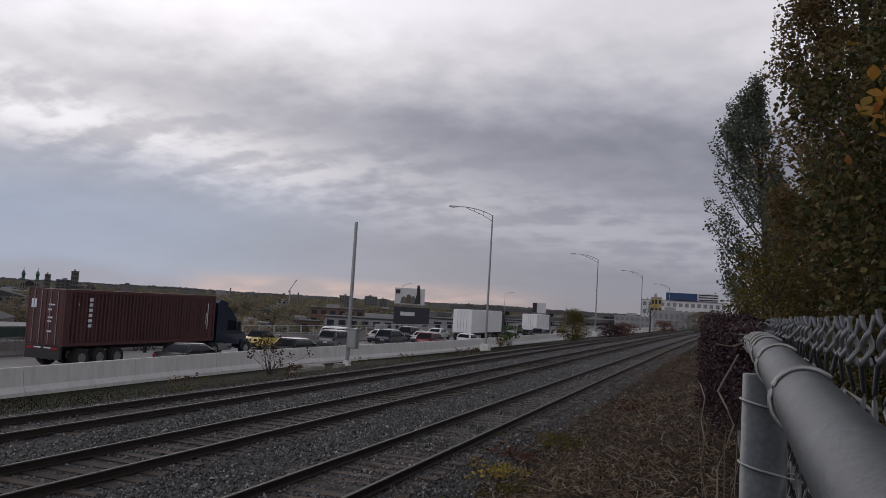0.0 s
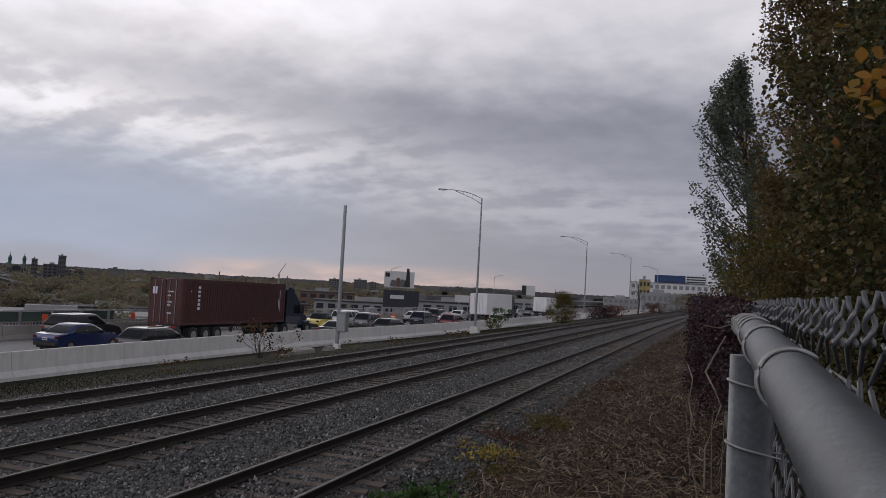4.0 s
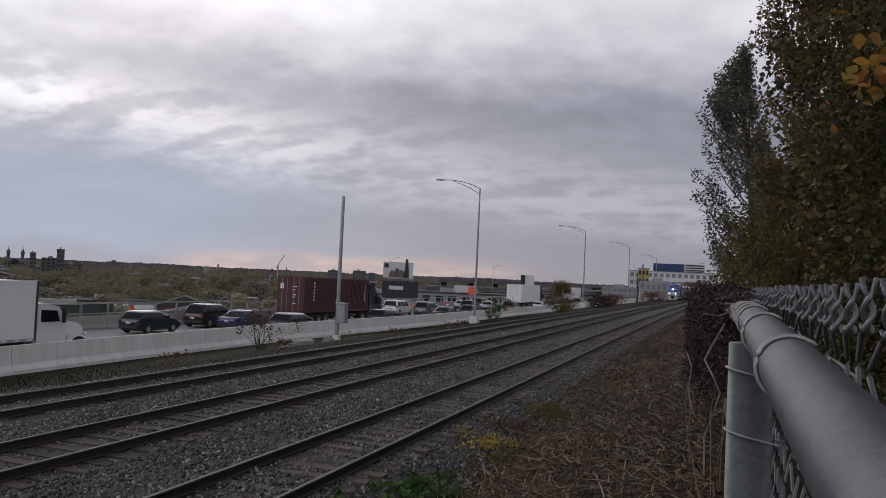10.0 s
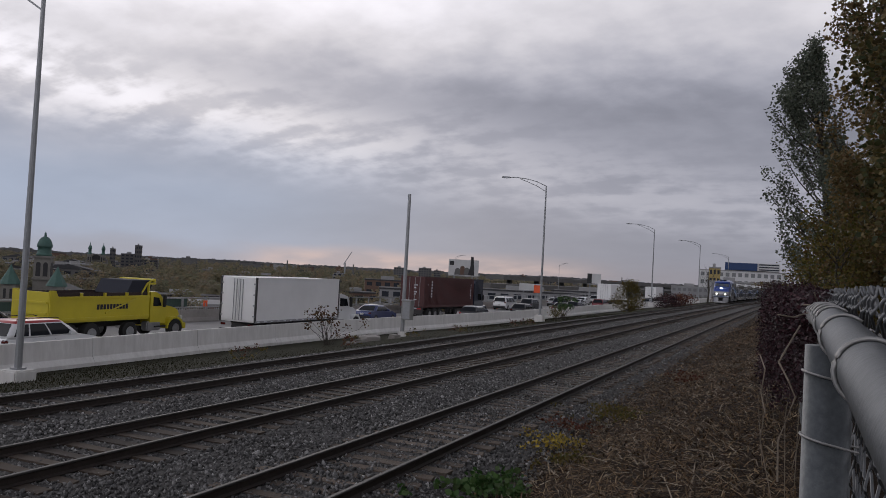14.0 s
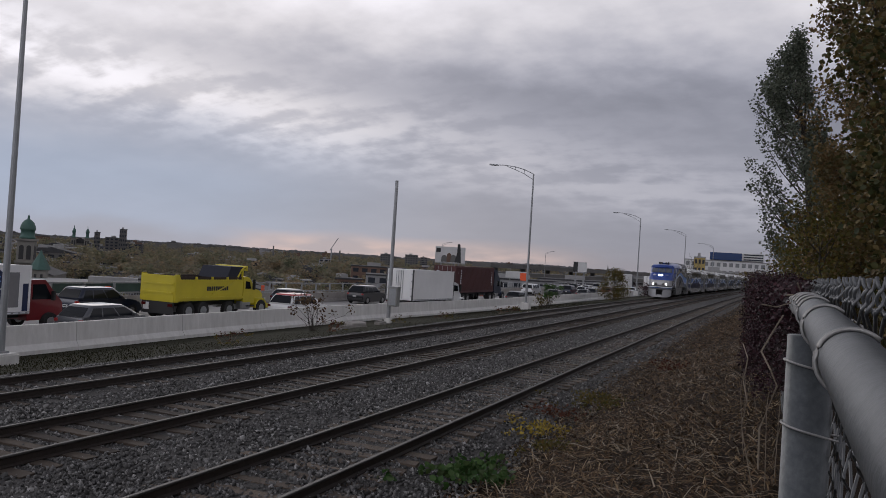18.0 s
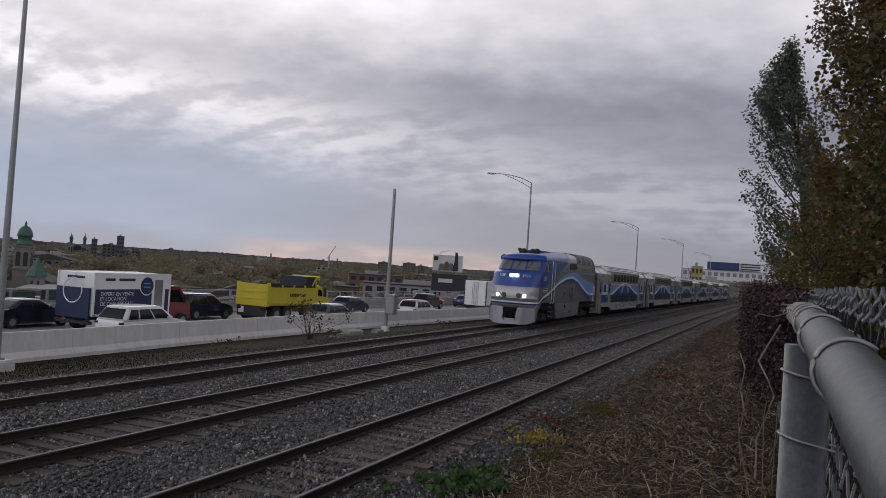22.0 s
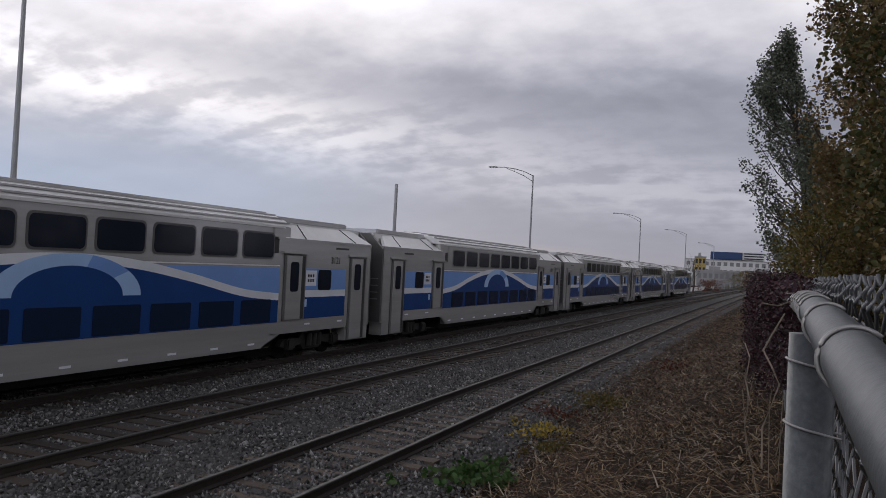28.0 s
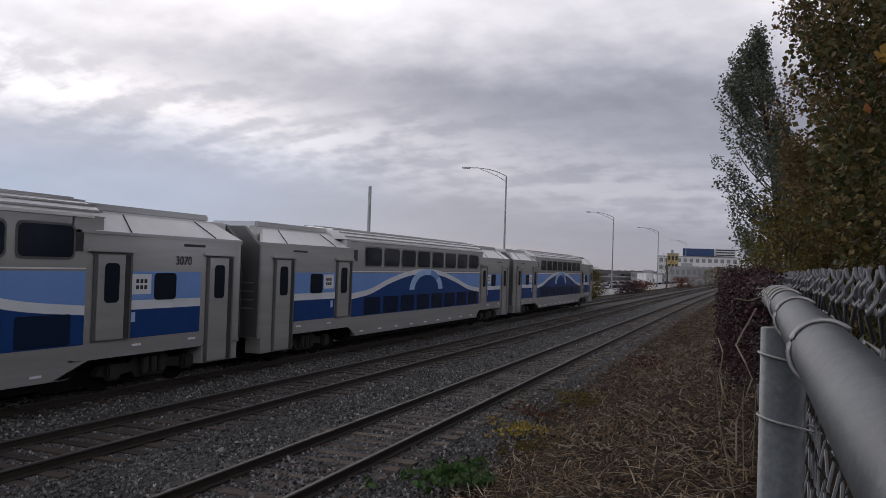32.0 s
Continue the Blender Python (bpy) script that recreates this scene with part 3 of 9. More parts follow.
        part("body_seam", box(bmesh.new(), sg * (w + 0.001), sg * (w + 0.014), 4.6, 16.4, 3.47, 3.495), SILVER_PAINT, loco)
        for z in (4.16, 3.86):
            part("hood_rail", tube(bmesh.new(), [(sg * (w + 0.02), 10.6, z), (sg * (w + 0.02), 15.9, z)], 0.02, 6), SILVER_PAINT, loco)
        if sg > 0:
            # plain ring and bars in place of the operator's mark
            ring = bmesh.new()
            pts = [(w + 0.008, 9.15 + 0.42 * math.cos(a), 2.1 + 0.42 * math.sin(a)) for a in [2 * math.pi * i / 28 for i in range(29)]]
            tube(ring, pts, 0.035, 6)
            emblem = part("emblem", ring, LOGO_GREY, loco, "dark ring emblem")
            for s, dz in ((8.35, 0.0), (8.95, 0.06), (9.35, 0.06), (9.95, 0.0)):
                part("emblem_bar", box(bmesh.new(), w + 0.002, w + 0.01, s - 0.07, s + 0.07, 1.88 + dz, 2.24 + dz), LOGO_GREY, emblem)
            part("emblem_arc", band(bmesh.new(), w + 0.002, 7.9, 10.4, lambda s: 2.34 + 0.24 * math.cos((s - 9.15) * 1.2), lambda s: 2.345 + 0.30 * math.cos((s - 9.15) * 1.2) ** 1.0, 24, 0.006), LOGO_GREY, emblem)
            lettering("number", "1320", 0.36, WHITE_VINYL, loco, side_words(w + 0.008, 2.2, 2.92))
    # windscreen: three panes on the sloping front
    for x0, x1 in ((-1.30, -0.52), (-0.42, 0.42), (0.52, 1.30)):
        for kind_, grow, off, mat in (("windscreen_frame", 0.02, 0.012, RUBBER), ("windscreen", 0.0, 0.022, WINDSCREEN)):
            verts, faces = [], []
            nn = 6
            for z, s in ((3.37 - grow, None), (3.64, None), (3.92 + grow, None)):
                s0 = np.interp(z, [l[0] for l in levels], [l[1] for l in levels])
                for i in range(nn):
                    f = i / (nn - 1)
                    xx = (x0 - grow) + (x1 - x0 + 2 * grow) * f
                    inset = 1 - 0.10 * max(0.0, (z - 3.37)) * (1 if abs(x0 + x1) > 0.1 else 0.5)
                    xx *= inset
                    verts.append((xx, front(xx, z, s0) - off, z + off * 0.6))
            for j in range(2):
                for i in range(nn - 1):
                    faces.append((j * nn + i, (j + 1) * nn + i, (j + 1) * nn + i + 1, j * nn + i + 1))
            ob = link_mesh(kind_, verts, faces, mat, loco)
    for x in (-0.75, 0.1, 0.85):
        s0 = front(x, 3.64, 1.655) - 0.06
        part("wiper", tube(bmesh.new(), [(x, s0 + 0.24, 3.95), (x - 0.28, s0 - 0.16, 3.46)], 0.014, 5), RUBBER, loco)
    # lamps
    for sg in (-1, 1):
        for k, (x, lit) in enumerate(((0.80, True), (0.46, False))):
            s0 = front(x, 1.82, 0.35)
            turn = Matrix.Translation((sg * x, s0 - 0.02, 1.83)) @ Matrix.Rotation(radians(90 ), 4, "X") @ Matrix.Rotation(radians(sg * (32 if lit else 10)), 4, "Y")
            bm = bmesh.new()
            bmesh.ops.create_cone(bm, cap_ends=True, segments=18, radius1=0.15, radius2=0.14, depth=0.07, matrix=turn)
            ring = part("headlamp_bezel", bm, RUBBER, loco)
            bm = bmesh.new()
            bmesh.ops.create_cone(bm, cap_ends=True, segments=18, radius1=0.105, radius2=0.105, depth=0.12, matrix=turn)
            part("headlamp", bm, HEADLIGHT if lit else LAMP_OFF, ring, "lit headlamp" if lit else "")
    s0 = front(0, 3.05, 0.76)
    bm = bmesh.new()
    box(bm, -0.34, 0.34, s0 - 0.06, s0 + 0.2, 2.90, 3.14, 0.02)
    lamp = part("upper_headlamp_housing", bm, WHITE_VINYL, loco)
    for x in (-0.15, 0.15):
        bm = bmesh.new()
        bmesh.ops.create_cone(bm, cap_ends=True, segments=16, radius1=0.075, radius2=0.075, depth=0.06, matrix=Matrix.Translation((x, s0 - 0.08, 3.02)) @ Matrix.Rotation(radians(90), 4, "X"))
        part("upper_headlamp", bm, HEADLIGHT, lamp, "lit headlamp")
    for sg in (-1, 1):
        z = 3.02
        xx = sg * 0.76
        lettering("number", "1320", 0.24, WHITE_VINYL, loco, Matrix.Translation((xx, front(xx, z, 0.80) - 0.05, z)) @ Euler((radians(70), 0, radians(sg * 22))).to_matrix().to_4x4())
    # plough, coupler, horn
    verts, faces, nx = [], [], 24
    for k in range(nx + 1):
        x = 1.42 * (2 * k / nx - 1)
        q = abs(x) / 1.42
        lo_, hi_ = 0.11 + 0.2 * max(0.0, q - 0.72) / 0.28, 1.13 if q > 0.33 else 0.46
        for z in (lo_, hi_):
            y = 0.12 + 0.58 * q ** 2.4 + 0.12 * (z - 0.3)
            verts += [(x, y, z), (x, y + 0.05, z)]
    for k in range(nx):
        a, b = 4 * k, 4 * k + 4
        faces += [(a, b, b + 2, a + 2), (b + 1, a + 1, a + 3, b + 3), (a, a + 1, b + 1, b), (a + 2, b + 2, b + 3, a + 3)]
    link_mesh("plough", verts, faces, SILVER_PAINT, loco, "scuffed grey snow plough")
    for sg in (-1, 1):
        bm = bmesh.new()
        prism(bm, [(0.72, 1.13), (1.0, 1.4), (1.78, 1.46), (1.6, 1.38), (1.38, 1.16), (1.12, 0.78), (0.92, 0.42), (0.76, 0.32)], sg * 1.46, sg * 1.40, "x")
        part("plough_side", bm, SILVER_PAINT, loco)
    bm = bmesh.new()
    box(bm, -1.2, 1.2, 0.75, 1.1, 0.3, 1.1)
    part("coupler_pocket", bm, DARK_RECESS, loco)
    bm = bmesh.new()
    box(bm, -0.16, 0.16, -0.05, 0.8, 0.6, 0.9, 0.05)
    box(bm, -0.42, 0.42, 0.2, 0.5, 0.42, 1.1, 0.06)
    box(bm, -0.22, -0.05, -0.23, 0.0, 0.52, 0.95, 0.05)
    box(bm, 0.06, 0.2, -0.15, 0.05, 0.52, 0.95, 0.05)
    part("coupler", bm, UNDERGEAR, loco, "black knuckle coupler")
    for x in (-0.35, 0.38):
        part("brake_hose", tube(bmesh.new(), [(x, 0.35, 0.85), (x, 0.1, 0.7), (x * 1.1, 0.05, 0.45), (x * 0.8, 0.15, 0.35)], 0.03, 8), RUBBER, loco)
    horns = part("horn_rack", box(bmesh.new(), -0.66, 0.66, 3.5, 3.7, 4.46, 4.58), RUBBER, loco, "black air horns")
    for i in (0, 1, 3, 4):
        for d in (0, 0.28):
            bm = bmesh.new()
            x = -0.56 + 0.28 * i
            bmesh.ops.create_cone(bm, cap_ends=True, segments=12, radius1=0.11, radius2=0.045, depth=0.38, matrix=Matrix.Translation((x, 3.32 + d + 0.1, 4.68 - 0.02 * (i % 2))) @ Matrix.Rotation(radians(-90), 4, "X"))
            part("horn", bm, RUBBER, horns)
    part("roof_vent", box(bmesh.new(), -0.5, 0.5, 4.6, 6.6, 4.60, 4.72, 0.02), LOCO_BLUE, loco)
    for s in (3.2, 13.9):
        bogie(loco, s, 2.7)
    return loco


def build_coach():
    car = thing("passenger_car", "silver bilevel passenger car with blue wave livery", "railway car", group="bilevel train cars")
    w, full = 1.5, 25.9
    mid = full / 2

    def mirror(s):
        return full - s + 0.4 * min(1.0, s)      # the doors of the rear half stand closer to its end
    # body: end sections and the deep middle
    for a, b, z0 in ((0.55, 6.5, 0.86), (6.5, 19.8, 0.52), (19.8, 25.58, 0.86)):
        bm = bmesh.new()
        prism(bm, [(-w, z0), (w, z0), (w, 3.6 if z0 > 0.6 else 3.90), (-w, 3.6 if z0 > 0.6 else 3.90)], a, b, "y")
        part("body_side", bm, STAINLESS, car, "stainless steel body")
    for end in (0, 1):
        e = (lambda s: s) if not end else mirror
        for sg in (-1, 1):
            bm = bmesh.new()
            prism(bm, [(e(6.5), 0.9), (e(6.5), 0.53), (e(6.9), 0.53), (e(6.0), 0.86)], sg * w, sg * (w - 0.06), "x")
            part("skirt_corner", bm, STAINLESS, car)
            # door columns down to the steps
            bm = bmesh.new()
            box(bm, sg * (w - 0.5), sg * w, min(e(0.7), e(2.3)), max(e(0.7), e(2.3)), 0.42, 0.9)
            part("step_well", bm, STAINLESS, car)
            for nm, a, b, z0, z1 in (("vestibule_door", 1.35, 2.12, 0.46, 3.1), ("side_door", 5.08, 5.86, 1.26, 3.1)):
                s0, s1 = min(e(a), e(b)), max(e(a), e(b))
                part("door_surround", box(bmesh.new(), sg * (w + 0.002), sg * (w + 0.035), s0 - 0.1, s1 + 0.24, z0 - 0.03, z1 + 0.05), DOOR_STEEL, car)
                door = part(nm, box(bmesh.new(), sg * (w + 0.035), sg * (w + 0.05), s0, s1, z0, z1), STAINLESS, car, "stainless passenger door")
                part("door_window", rounded(bmesh.new(), sg * (w + 0.05), s0 + 0.19, s1 - 0.17, 2.06, 2.92, 0.1), TRAIN_GLASS, door)
                part("door_slot", box(bmesh.new(), sg * (w + 0.036), sg * (w + 0.046), s1 + 0.02, s1 + 0.17, z0, z1), DARK_RECESS, door)
                part("door_gutter", box(bmesh.new(), sg * w, sg * (w + 0.10), s0 - 0.25, s1 + 0.3, 3.16, 3.22), STAINLESS, car)
            s0, s1 = min(e(3.35), e(4.1)), max(e(3.35), e(4.1))
            part("window", rounded(bmesh.new(), sg * (w + 0.006), s0, s1, 2.08, 2.71, 0.1), TRAIN_GLASS, car)
            for a, b, z0, z1, mat, nm in ((2.42, 4.95, 2.09, 2.74, SKY_BLUE, "light_blue_panel"), (2.42, 4.95, 1.88, 2.09, WHITE_VINYL, "white_panel"), (2.42, 4.95, 1.24, 1.88, NAVY, "navy_panel")):
                part(nm, box(bmesh.new(), sg * w, sg * (w + 0.004), min(e(a), e(b)), max(e(a), e(b)), z0, z1), mat, car)
            sticker = part("sticker", box(bmesh.new(), sg * (w + 0.004), sg * (w + 0.008), min(e(4.2), e(4.84)), max(e(4.2), e(4.84)), 2.22, 2.68), WHITE_VINYL, car, "white sticker with dark marks")
            for z in (2.38, 2.52):
                for i in range(3):
                    q = e(4.38) + (0.13 * i if not end else -0.13 * i)
                    part("mark", box(bmesh.new(), sg * (w + 0.008), sg * (w + 0.011), q - 0.045, q + 0.045, z - 0.045, z + 0.045), DARK_RECESS, sticker)
            q = e(4.75)
            part("access_sign", box(bmesh.new(), sg * (w + 0.004), sg * (w + 0.008), q - 0.07, q + 0.07, 1.6, 1.82), PALE_BLUE, car)
            for q0 in (2.7, 4.6):
                part("lamp_marker", box(bmesh.new(), sg * w, sg * (w + 0.012), e(q0) - 0.14, e(q0) + 0.14, 1.06, 1.11), WHITE_VINYL, car)
            part("vent_strip", box(bmesh.new(), sg * w, sg * (w + 0.012), min(e(2.3), e(3.1)), max(e(2.3), e(3.1)), 3.36, 3.42), DARK_RECESS, car)
            # sloping pale panels over the doors, with slanted ends
            bm = bmesh.new()
            pts = [(e(0.62), 3.60), (e(5.95), 3.60), (e(5.35), 4.02), (e(1.35), 4.02)]
            lo = [bm.verts.new((sg * (w + 0.02 - (0.52 if z > 3.8 else 0)), s, z)) for s, z in pts]
            hi = [bm.verts.new((sg * (w - 0.08 - (0.52 if z > 3.8 else 0)), s, z - 0.04)) for s, z in pts]
            bm.faces.new(lo)
            bm.faces.new(hi[::-1])
            for i in range(4):
                bm.faces.new((lo[i], lo[(i + 1) % 4], hi[(i + 1) % 4], hi[i]))
            slope = part("roof_slope", bm, ROOF_PANEL, car, "pale sloping roof panel")
            for q in (1.9, 4.9):
                part("panel_seam", tube(bmesh.new(), [(sg * (w + 0.02), e(q) , 3.61), (sg * (w - 0.49), e(q + (0.25 if q < 3 else -0.25)), 4.02)], 0.018, 5), DARK_RECESS, slope)
            part("gutter", box(bmesh.new(), sg * w, sg * (w + 0.03), min(e(0.6), e(6.3)), max(e(0.6), e(6.3)), 3.54, 3.60), STAINLESS, car)
            part("louvre", box(bmesh.new(), sg * w, sg * (w + 0.012), min(e(6.25), e(6.5)), max(e(6.25), e(6.5)), 3.15, 3.55), DARK_RECESS, car)
        # roof deck between the slopes and the dark hatch line
        bm = bmesh.new()
        box(bm, -1.0, 1.0, min(e(0.7), e(5.6)), max(e(0.7), e(5.6)), 3.6, 4.06)
        part("roof_deck", bm, ROOF_PANEL, car)
        bm = bmesh.new()
        box(bm, -0.8, 0.8, min(e(1.3), e(5.6)), max(e(1.3), e(5.6)), 4.06, 4.24, 0.04)
        part("roof_box", bm, STAINLESS, car)
        bm = bmesh.new()
        prism(bm, [(-w, 0.9), (w, 0.9), (w, 3.5), (0.95, 4.05), (-0.95, 4.05), (-w, 3.5)], min(e(0.5), e(0.62)), max(e(0.5), e(0.62)), "y")
        part("end_wall", bm, DOOR_STEEL, car, "dark end wall")
        bm = bmesh.new()
        box(bm, -0.55, 0.55, min(e(0.02), e(0.5)), max(e(0.02), e(0.5)), 1.2, 3.3)
        part("gangway", bm, RUBBER, car, "black gangway bellows")
        for sg in (-1, 1):
            for k in range(4):
                part("end_rung", box(bmesh.new(), sg * 1.02, sg * 1.4, min(e(0.40), e(0.44)), max(e(0.40), e(0.44)), 1.7 + 0.24 * k, 1.73 + 0.24 * k), GALV, car)
        bm = bmesh.new()
        box(bm, -0.12, 0.12, min(e(-0.02), e(0.7)), max(e(-0.02), e(0.7)), 0.75, 0.95)
        part("coupler", bm, UNDERGEAR, car)
        part("roof_step", box(bmesh.new(), -1.5, 1.5, min(e(5.7), e(6.55)), max(e(5.7), e(6.55)), 3.55, 3.9), STAINLESS, car)
        bogie(car, e(3.7), 2.5)
    # upper windows, lower windows
    for sg in (-1, 1):
        for i in range(8):
            s = 7.13 + 1.62 * i
            ow = part("window_frame", rounded(bmesh.new(), sg * (w + 0.002), s - 0.05, s + 1.37, 2.97, 3.71, 0.14, 0.012), DOOR_STEEL, car)
            part("upper_window", rounded(bmesh.new(), sg * (w + 0.014), s, s + 1.32, 3.02, 3.66, 0.12, 0.006), TRAIN_GLASS, ow)
            part("lower_window", rounded(bmesh.new(), sg * (w + 0.014), s, s + 1.32, 1.23, 1.86, 0.05, 0.006), LOWER_GLASS, car)
        for i in range(9):
            part("lamp_marker", box(bmesh.new(), sg * w, sg * (w + 0.012), 7.0 + 1.5 * i - 0.14, 7.0 + 1.5 * i + 0.14, 0.64, 0.69), WHITE_VINYL, car)
        wave = [(6.15, 2.02), (7.6, 2.17), (9.27, 2.54), (11.2, 2.84), (13.05, 2.93), (14.7, 2.84), (16.6, 2.54), (18.5, 2.17), (20.1, 2.02)]
        x = sg * (w + 0.001)
        part("light_blue_field", band(bmesh.new(), x, 6.12, 20.15, lambda s: curve_at(wave, s) - 0.02, lambda s: max(curve_at(wave, s), 2.74)), SKY_BLUE, car)
        part("white_wave", band(bmesh.new(), sg * (w + 0.005), 6.12, 20.15, lambda s: curve_at(wave, s) - 0.20, lambda s: curve_at(wave, s)), WHITE_VINYL, car)
        part("navy_field", band(bmesh.new(), x, 6.12, 20.15, lambda s: 1.2, lambda s: curve_at(wave, s) - 0.18), NAVY, car)
        arch = bmesh.new()
        pts_o = [(13.05 + 1.86 * math.cos(math.pi * i / 24), 2.06 + 0.87 * math.sin(math.pi * i / 24)) for i in range(25)]
        pts_i = [(13.05 + 1.34 * math.cos(math.pi * i / 24), 2.06 + 0.62 * math.sin(math.pi * i / 24)) for i in range(25)]
        xo, xi = sg * (w + 0.009), sg * (w + 0.012)
        blend, foot = bmesh.new(), bmesh.new()
        for i in range(24):
            bm = foot if i < 4.5 else blend if i < 10 else arch
            bm.faces.new([bm.verts.new((xi, *p)) for p in (pts_o[i], pts_o[i + 1], pts_i[i + 1], pts_i[i])])
        part("pale_arch", arch, PALE_BLUE, car, "pale blue arch")
        part("arch_foot", foot, PALE_BLUE, car, "pale blue foot of the arch")
        part("arch_crown", blend, SKY_BLUE, car, "light blue crown of the arch")
        part("belt_line", box(bmesh.new(), sg * w, sg * (w + 0.008), 6.1, 20.15, 2.78, 2.81), ROOF_PANEL, car)
        part("eave", box(bmesh.new(), sg * w, sg * (w + 0.03), 6.0, 20.3, 3.86, 3.92), ROOF_PANEL, car)
    # ribbed upper roof
    verts, faces = [], []
    prof = [(1.52, 3.90), (1.30, 4.08), (0.95, 4.22), (0.5, 4.31), (0, 4.34), (-0.5, 4.31), (-0.95, 4.22), (-1.30, 4.08), (-1.52, 3.90)]
    st = [(5.45, 0.86), (5.7, 1.0), (20.6, 1.0), (20.85, 0.86)]
    for s, k in st:
        for x, z in prof:
            verts.append((x * k, s, 3.85 + (z - 3.85) * k))
    n = len(prof)
    for j in range(len(st) - 1):
        for i in range(n - 1):
            faces.append((j * n + i, j * n + i + 1, (j + 1) * n + i + 1, (j + 1) * n + i))
    faces += [tuple(range(n)), tuple(range(3 * n, 4 * n))[::-1]]
    roof = link_mesh("roof", verts, faces, ROOF_PANEL, car, "pale ribbed roof")
    for x, z in ((1.42, 4.0), (1.2, 4.135), (0.92, 4.235), (0.58, 4.30), (0.2, 4.335)):
        for sg in (-1, 1):
            part("roof_rib", box(bmesh.new(), sg * x - 0.03, sg * x + 0.03, 5.7, 20.6, z - 0.01, z + 0.03), STAINLESS, roof)
    bm = bmesh.new()
    box(bm, -1.3, 1.3, 6.3, 19.6, 0.35, 0.9)
    box(bm, -1.3, 1.3, 1.2, 6.3, 0.84, 0.95)
    box(bm, -1.3, 1.3, 19.6, 24.7, 0.84, 0.95)
    box(bm, -0.8, 0.8, 1.5, 6.2, 0.15, 0.5)
    box(bm, -0.8, 0.8, 19.7, 24.4, 0.15, 0.5)
    part("underframe", bm, UNDERGEAR, car)
    return car


TRAIN_CARS = []


def build_train():
    loco = build_loco()
    first = build_coach()
    cars = [first] + [copy_thing(first, Matrix()) for i in range(5)]
    for c, num in zip(cars, ("", "3121", "3109", "3070", "", "")):
        # the side of the second half carries the number
        if num:
            lettering("number", num, 0.3, DARK_RECESS, c, side_words(1.515, 23.2, 3.0))
    TRAIN_CARS.append((loco, 0.0, 16.5))
    for i, c in enumerate(cars):
        TRAIN_CARS.append((c, 17.0 + 25.9 * i - 0.0, 25.9))


NOSE_ROWS = ((0, 381.0), (8, 258.8), (16, 136.6), (20, 75.5), (23, 29.5), (24, 14.4), (25, -0.6), (26.5, -22.5), (27.5, -37.3), (28, -44.4), (28.5, -52.1), (29, -59.6), (30, -74.1), (31, -88.5), (32, -102.2))


def move_train():
    for ob, back, length in TRAIN_CARS:
        rows = []
        for t, y in NOSE_ROWS:
            a, b = y + back, y + back + length
            x0, x1 = TRACKS[0] + bend(a), TRACKS[0] + bend(b)
            rows.append((t, pose(x0, a, 0, 0, 0, -math.degrees(math.atan2(x1 - x0, length)))))
        walk(ob, rows)


# ---------------------------------------------------------------- ground and tracks
EARTH = material("dark_grassy_earth", (0.038, 0.038, 0.024), 0.95, grain=0.6, scale=2.5, stain=0.5, stain_scale=0.25, bump=0.5, bump_scale=9, spec=0.08)
BALLAST_BED = material("crushed_stone_bed", (0.10, 0.097, 0.095), 0.95, grain=0.75, scale=22, stain=0.35, stain_scale=0.5, bump=1.0, bump_scale=26, dark=(0.035, 0.033, 0.032), spec=0.2)
STONE = fleck_material("crushed_stone", [(0.025, 0.025, 0.024), (0.076, 0.075, 0.075), (0.132, 0.131, 0.130), (0.057, 0.054, 0.052), (0.196, 0.193, 0.191), (0.083, 0.081, 0.078), (0.345, 0.339, 0.333)], 0.9)
STRAW_SOIL = material("leaf_littered_soil", (0.028, 0.016, 0.009), 0.95, grain=0.8, scale=9, stain=0.6, stain_scale=0.9, bump=1.0, bump_scale=22, dark=(0.016, 0.012, 0.009), spec=0.1)
STRAW = fleck_material("dry_straw", [(0.023, 0.014, 0.0075), (0.08, 0.048, 0.025), (0.25, 0.17, 0.095), (0.038, 0.023, 0.012), (0.125, 0.076, 0.038), (0.016, 0.0105, 0.0065), (0.057, 0.035, 0.019), (0.36, 0.27, 0.165)], 0.9)
DEAD_STALK = fleck_material("bleached_stalk", [(0.20, 0.16, 0.115), (0.12, 0.09, 0.06), (0.33, 0.28, 0.21), (0.08, 0.055, 0.037)], 0.9)
FALLEN = fleck_material("fallen_leaf", [(0.055, 0.03, 0.017), (0.11, 0.062, 0.03), (0.08, 0.045, 0.026), (0.15, 0.095, 0.045), (0.03, 0.02, 0.014)], 0.85)
VERGE_GREEN = fleck_material("verge_grass", [(0.012, 0.014, 0.007), (0.02, 0.022, 0.011), (0.03, 0.025, 0.014), (0.016, 0.017, 0.009)], 0.95, spec=0.05)


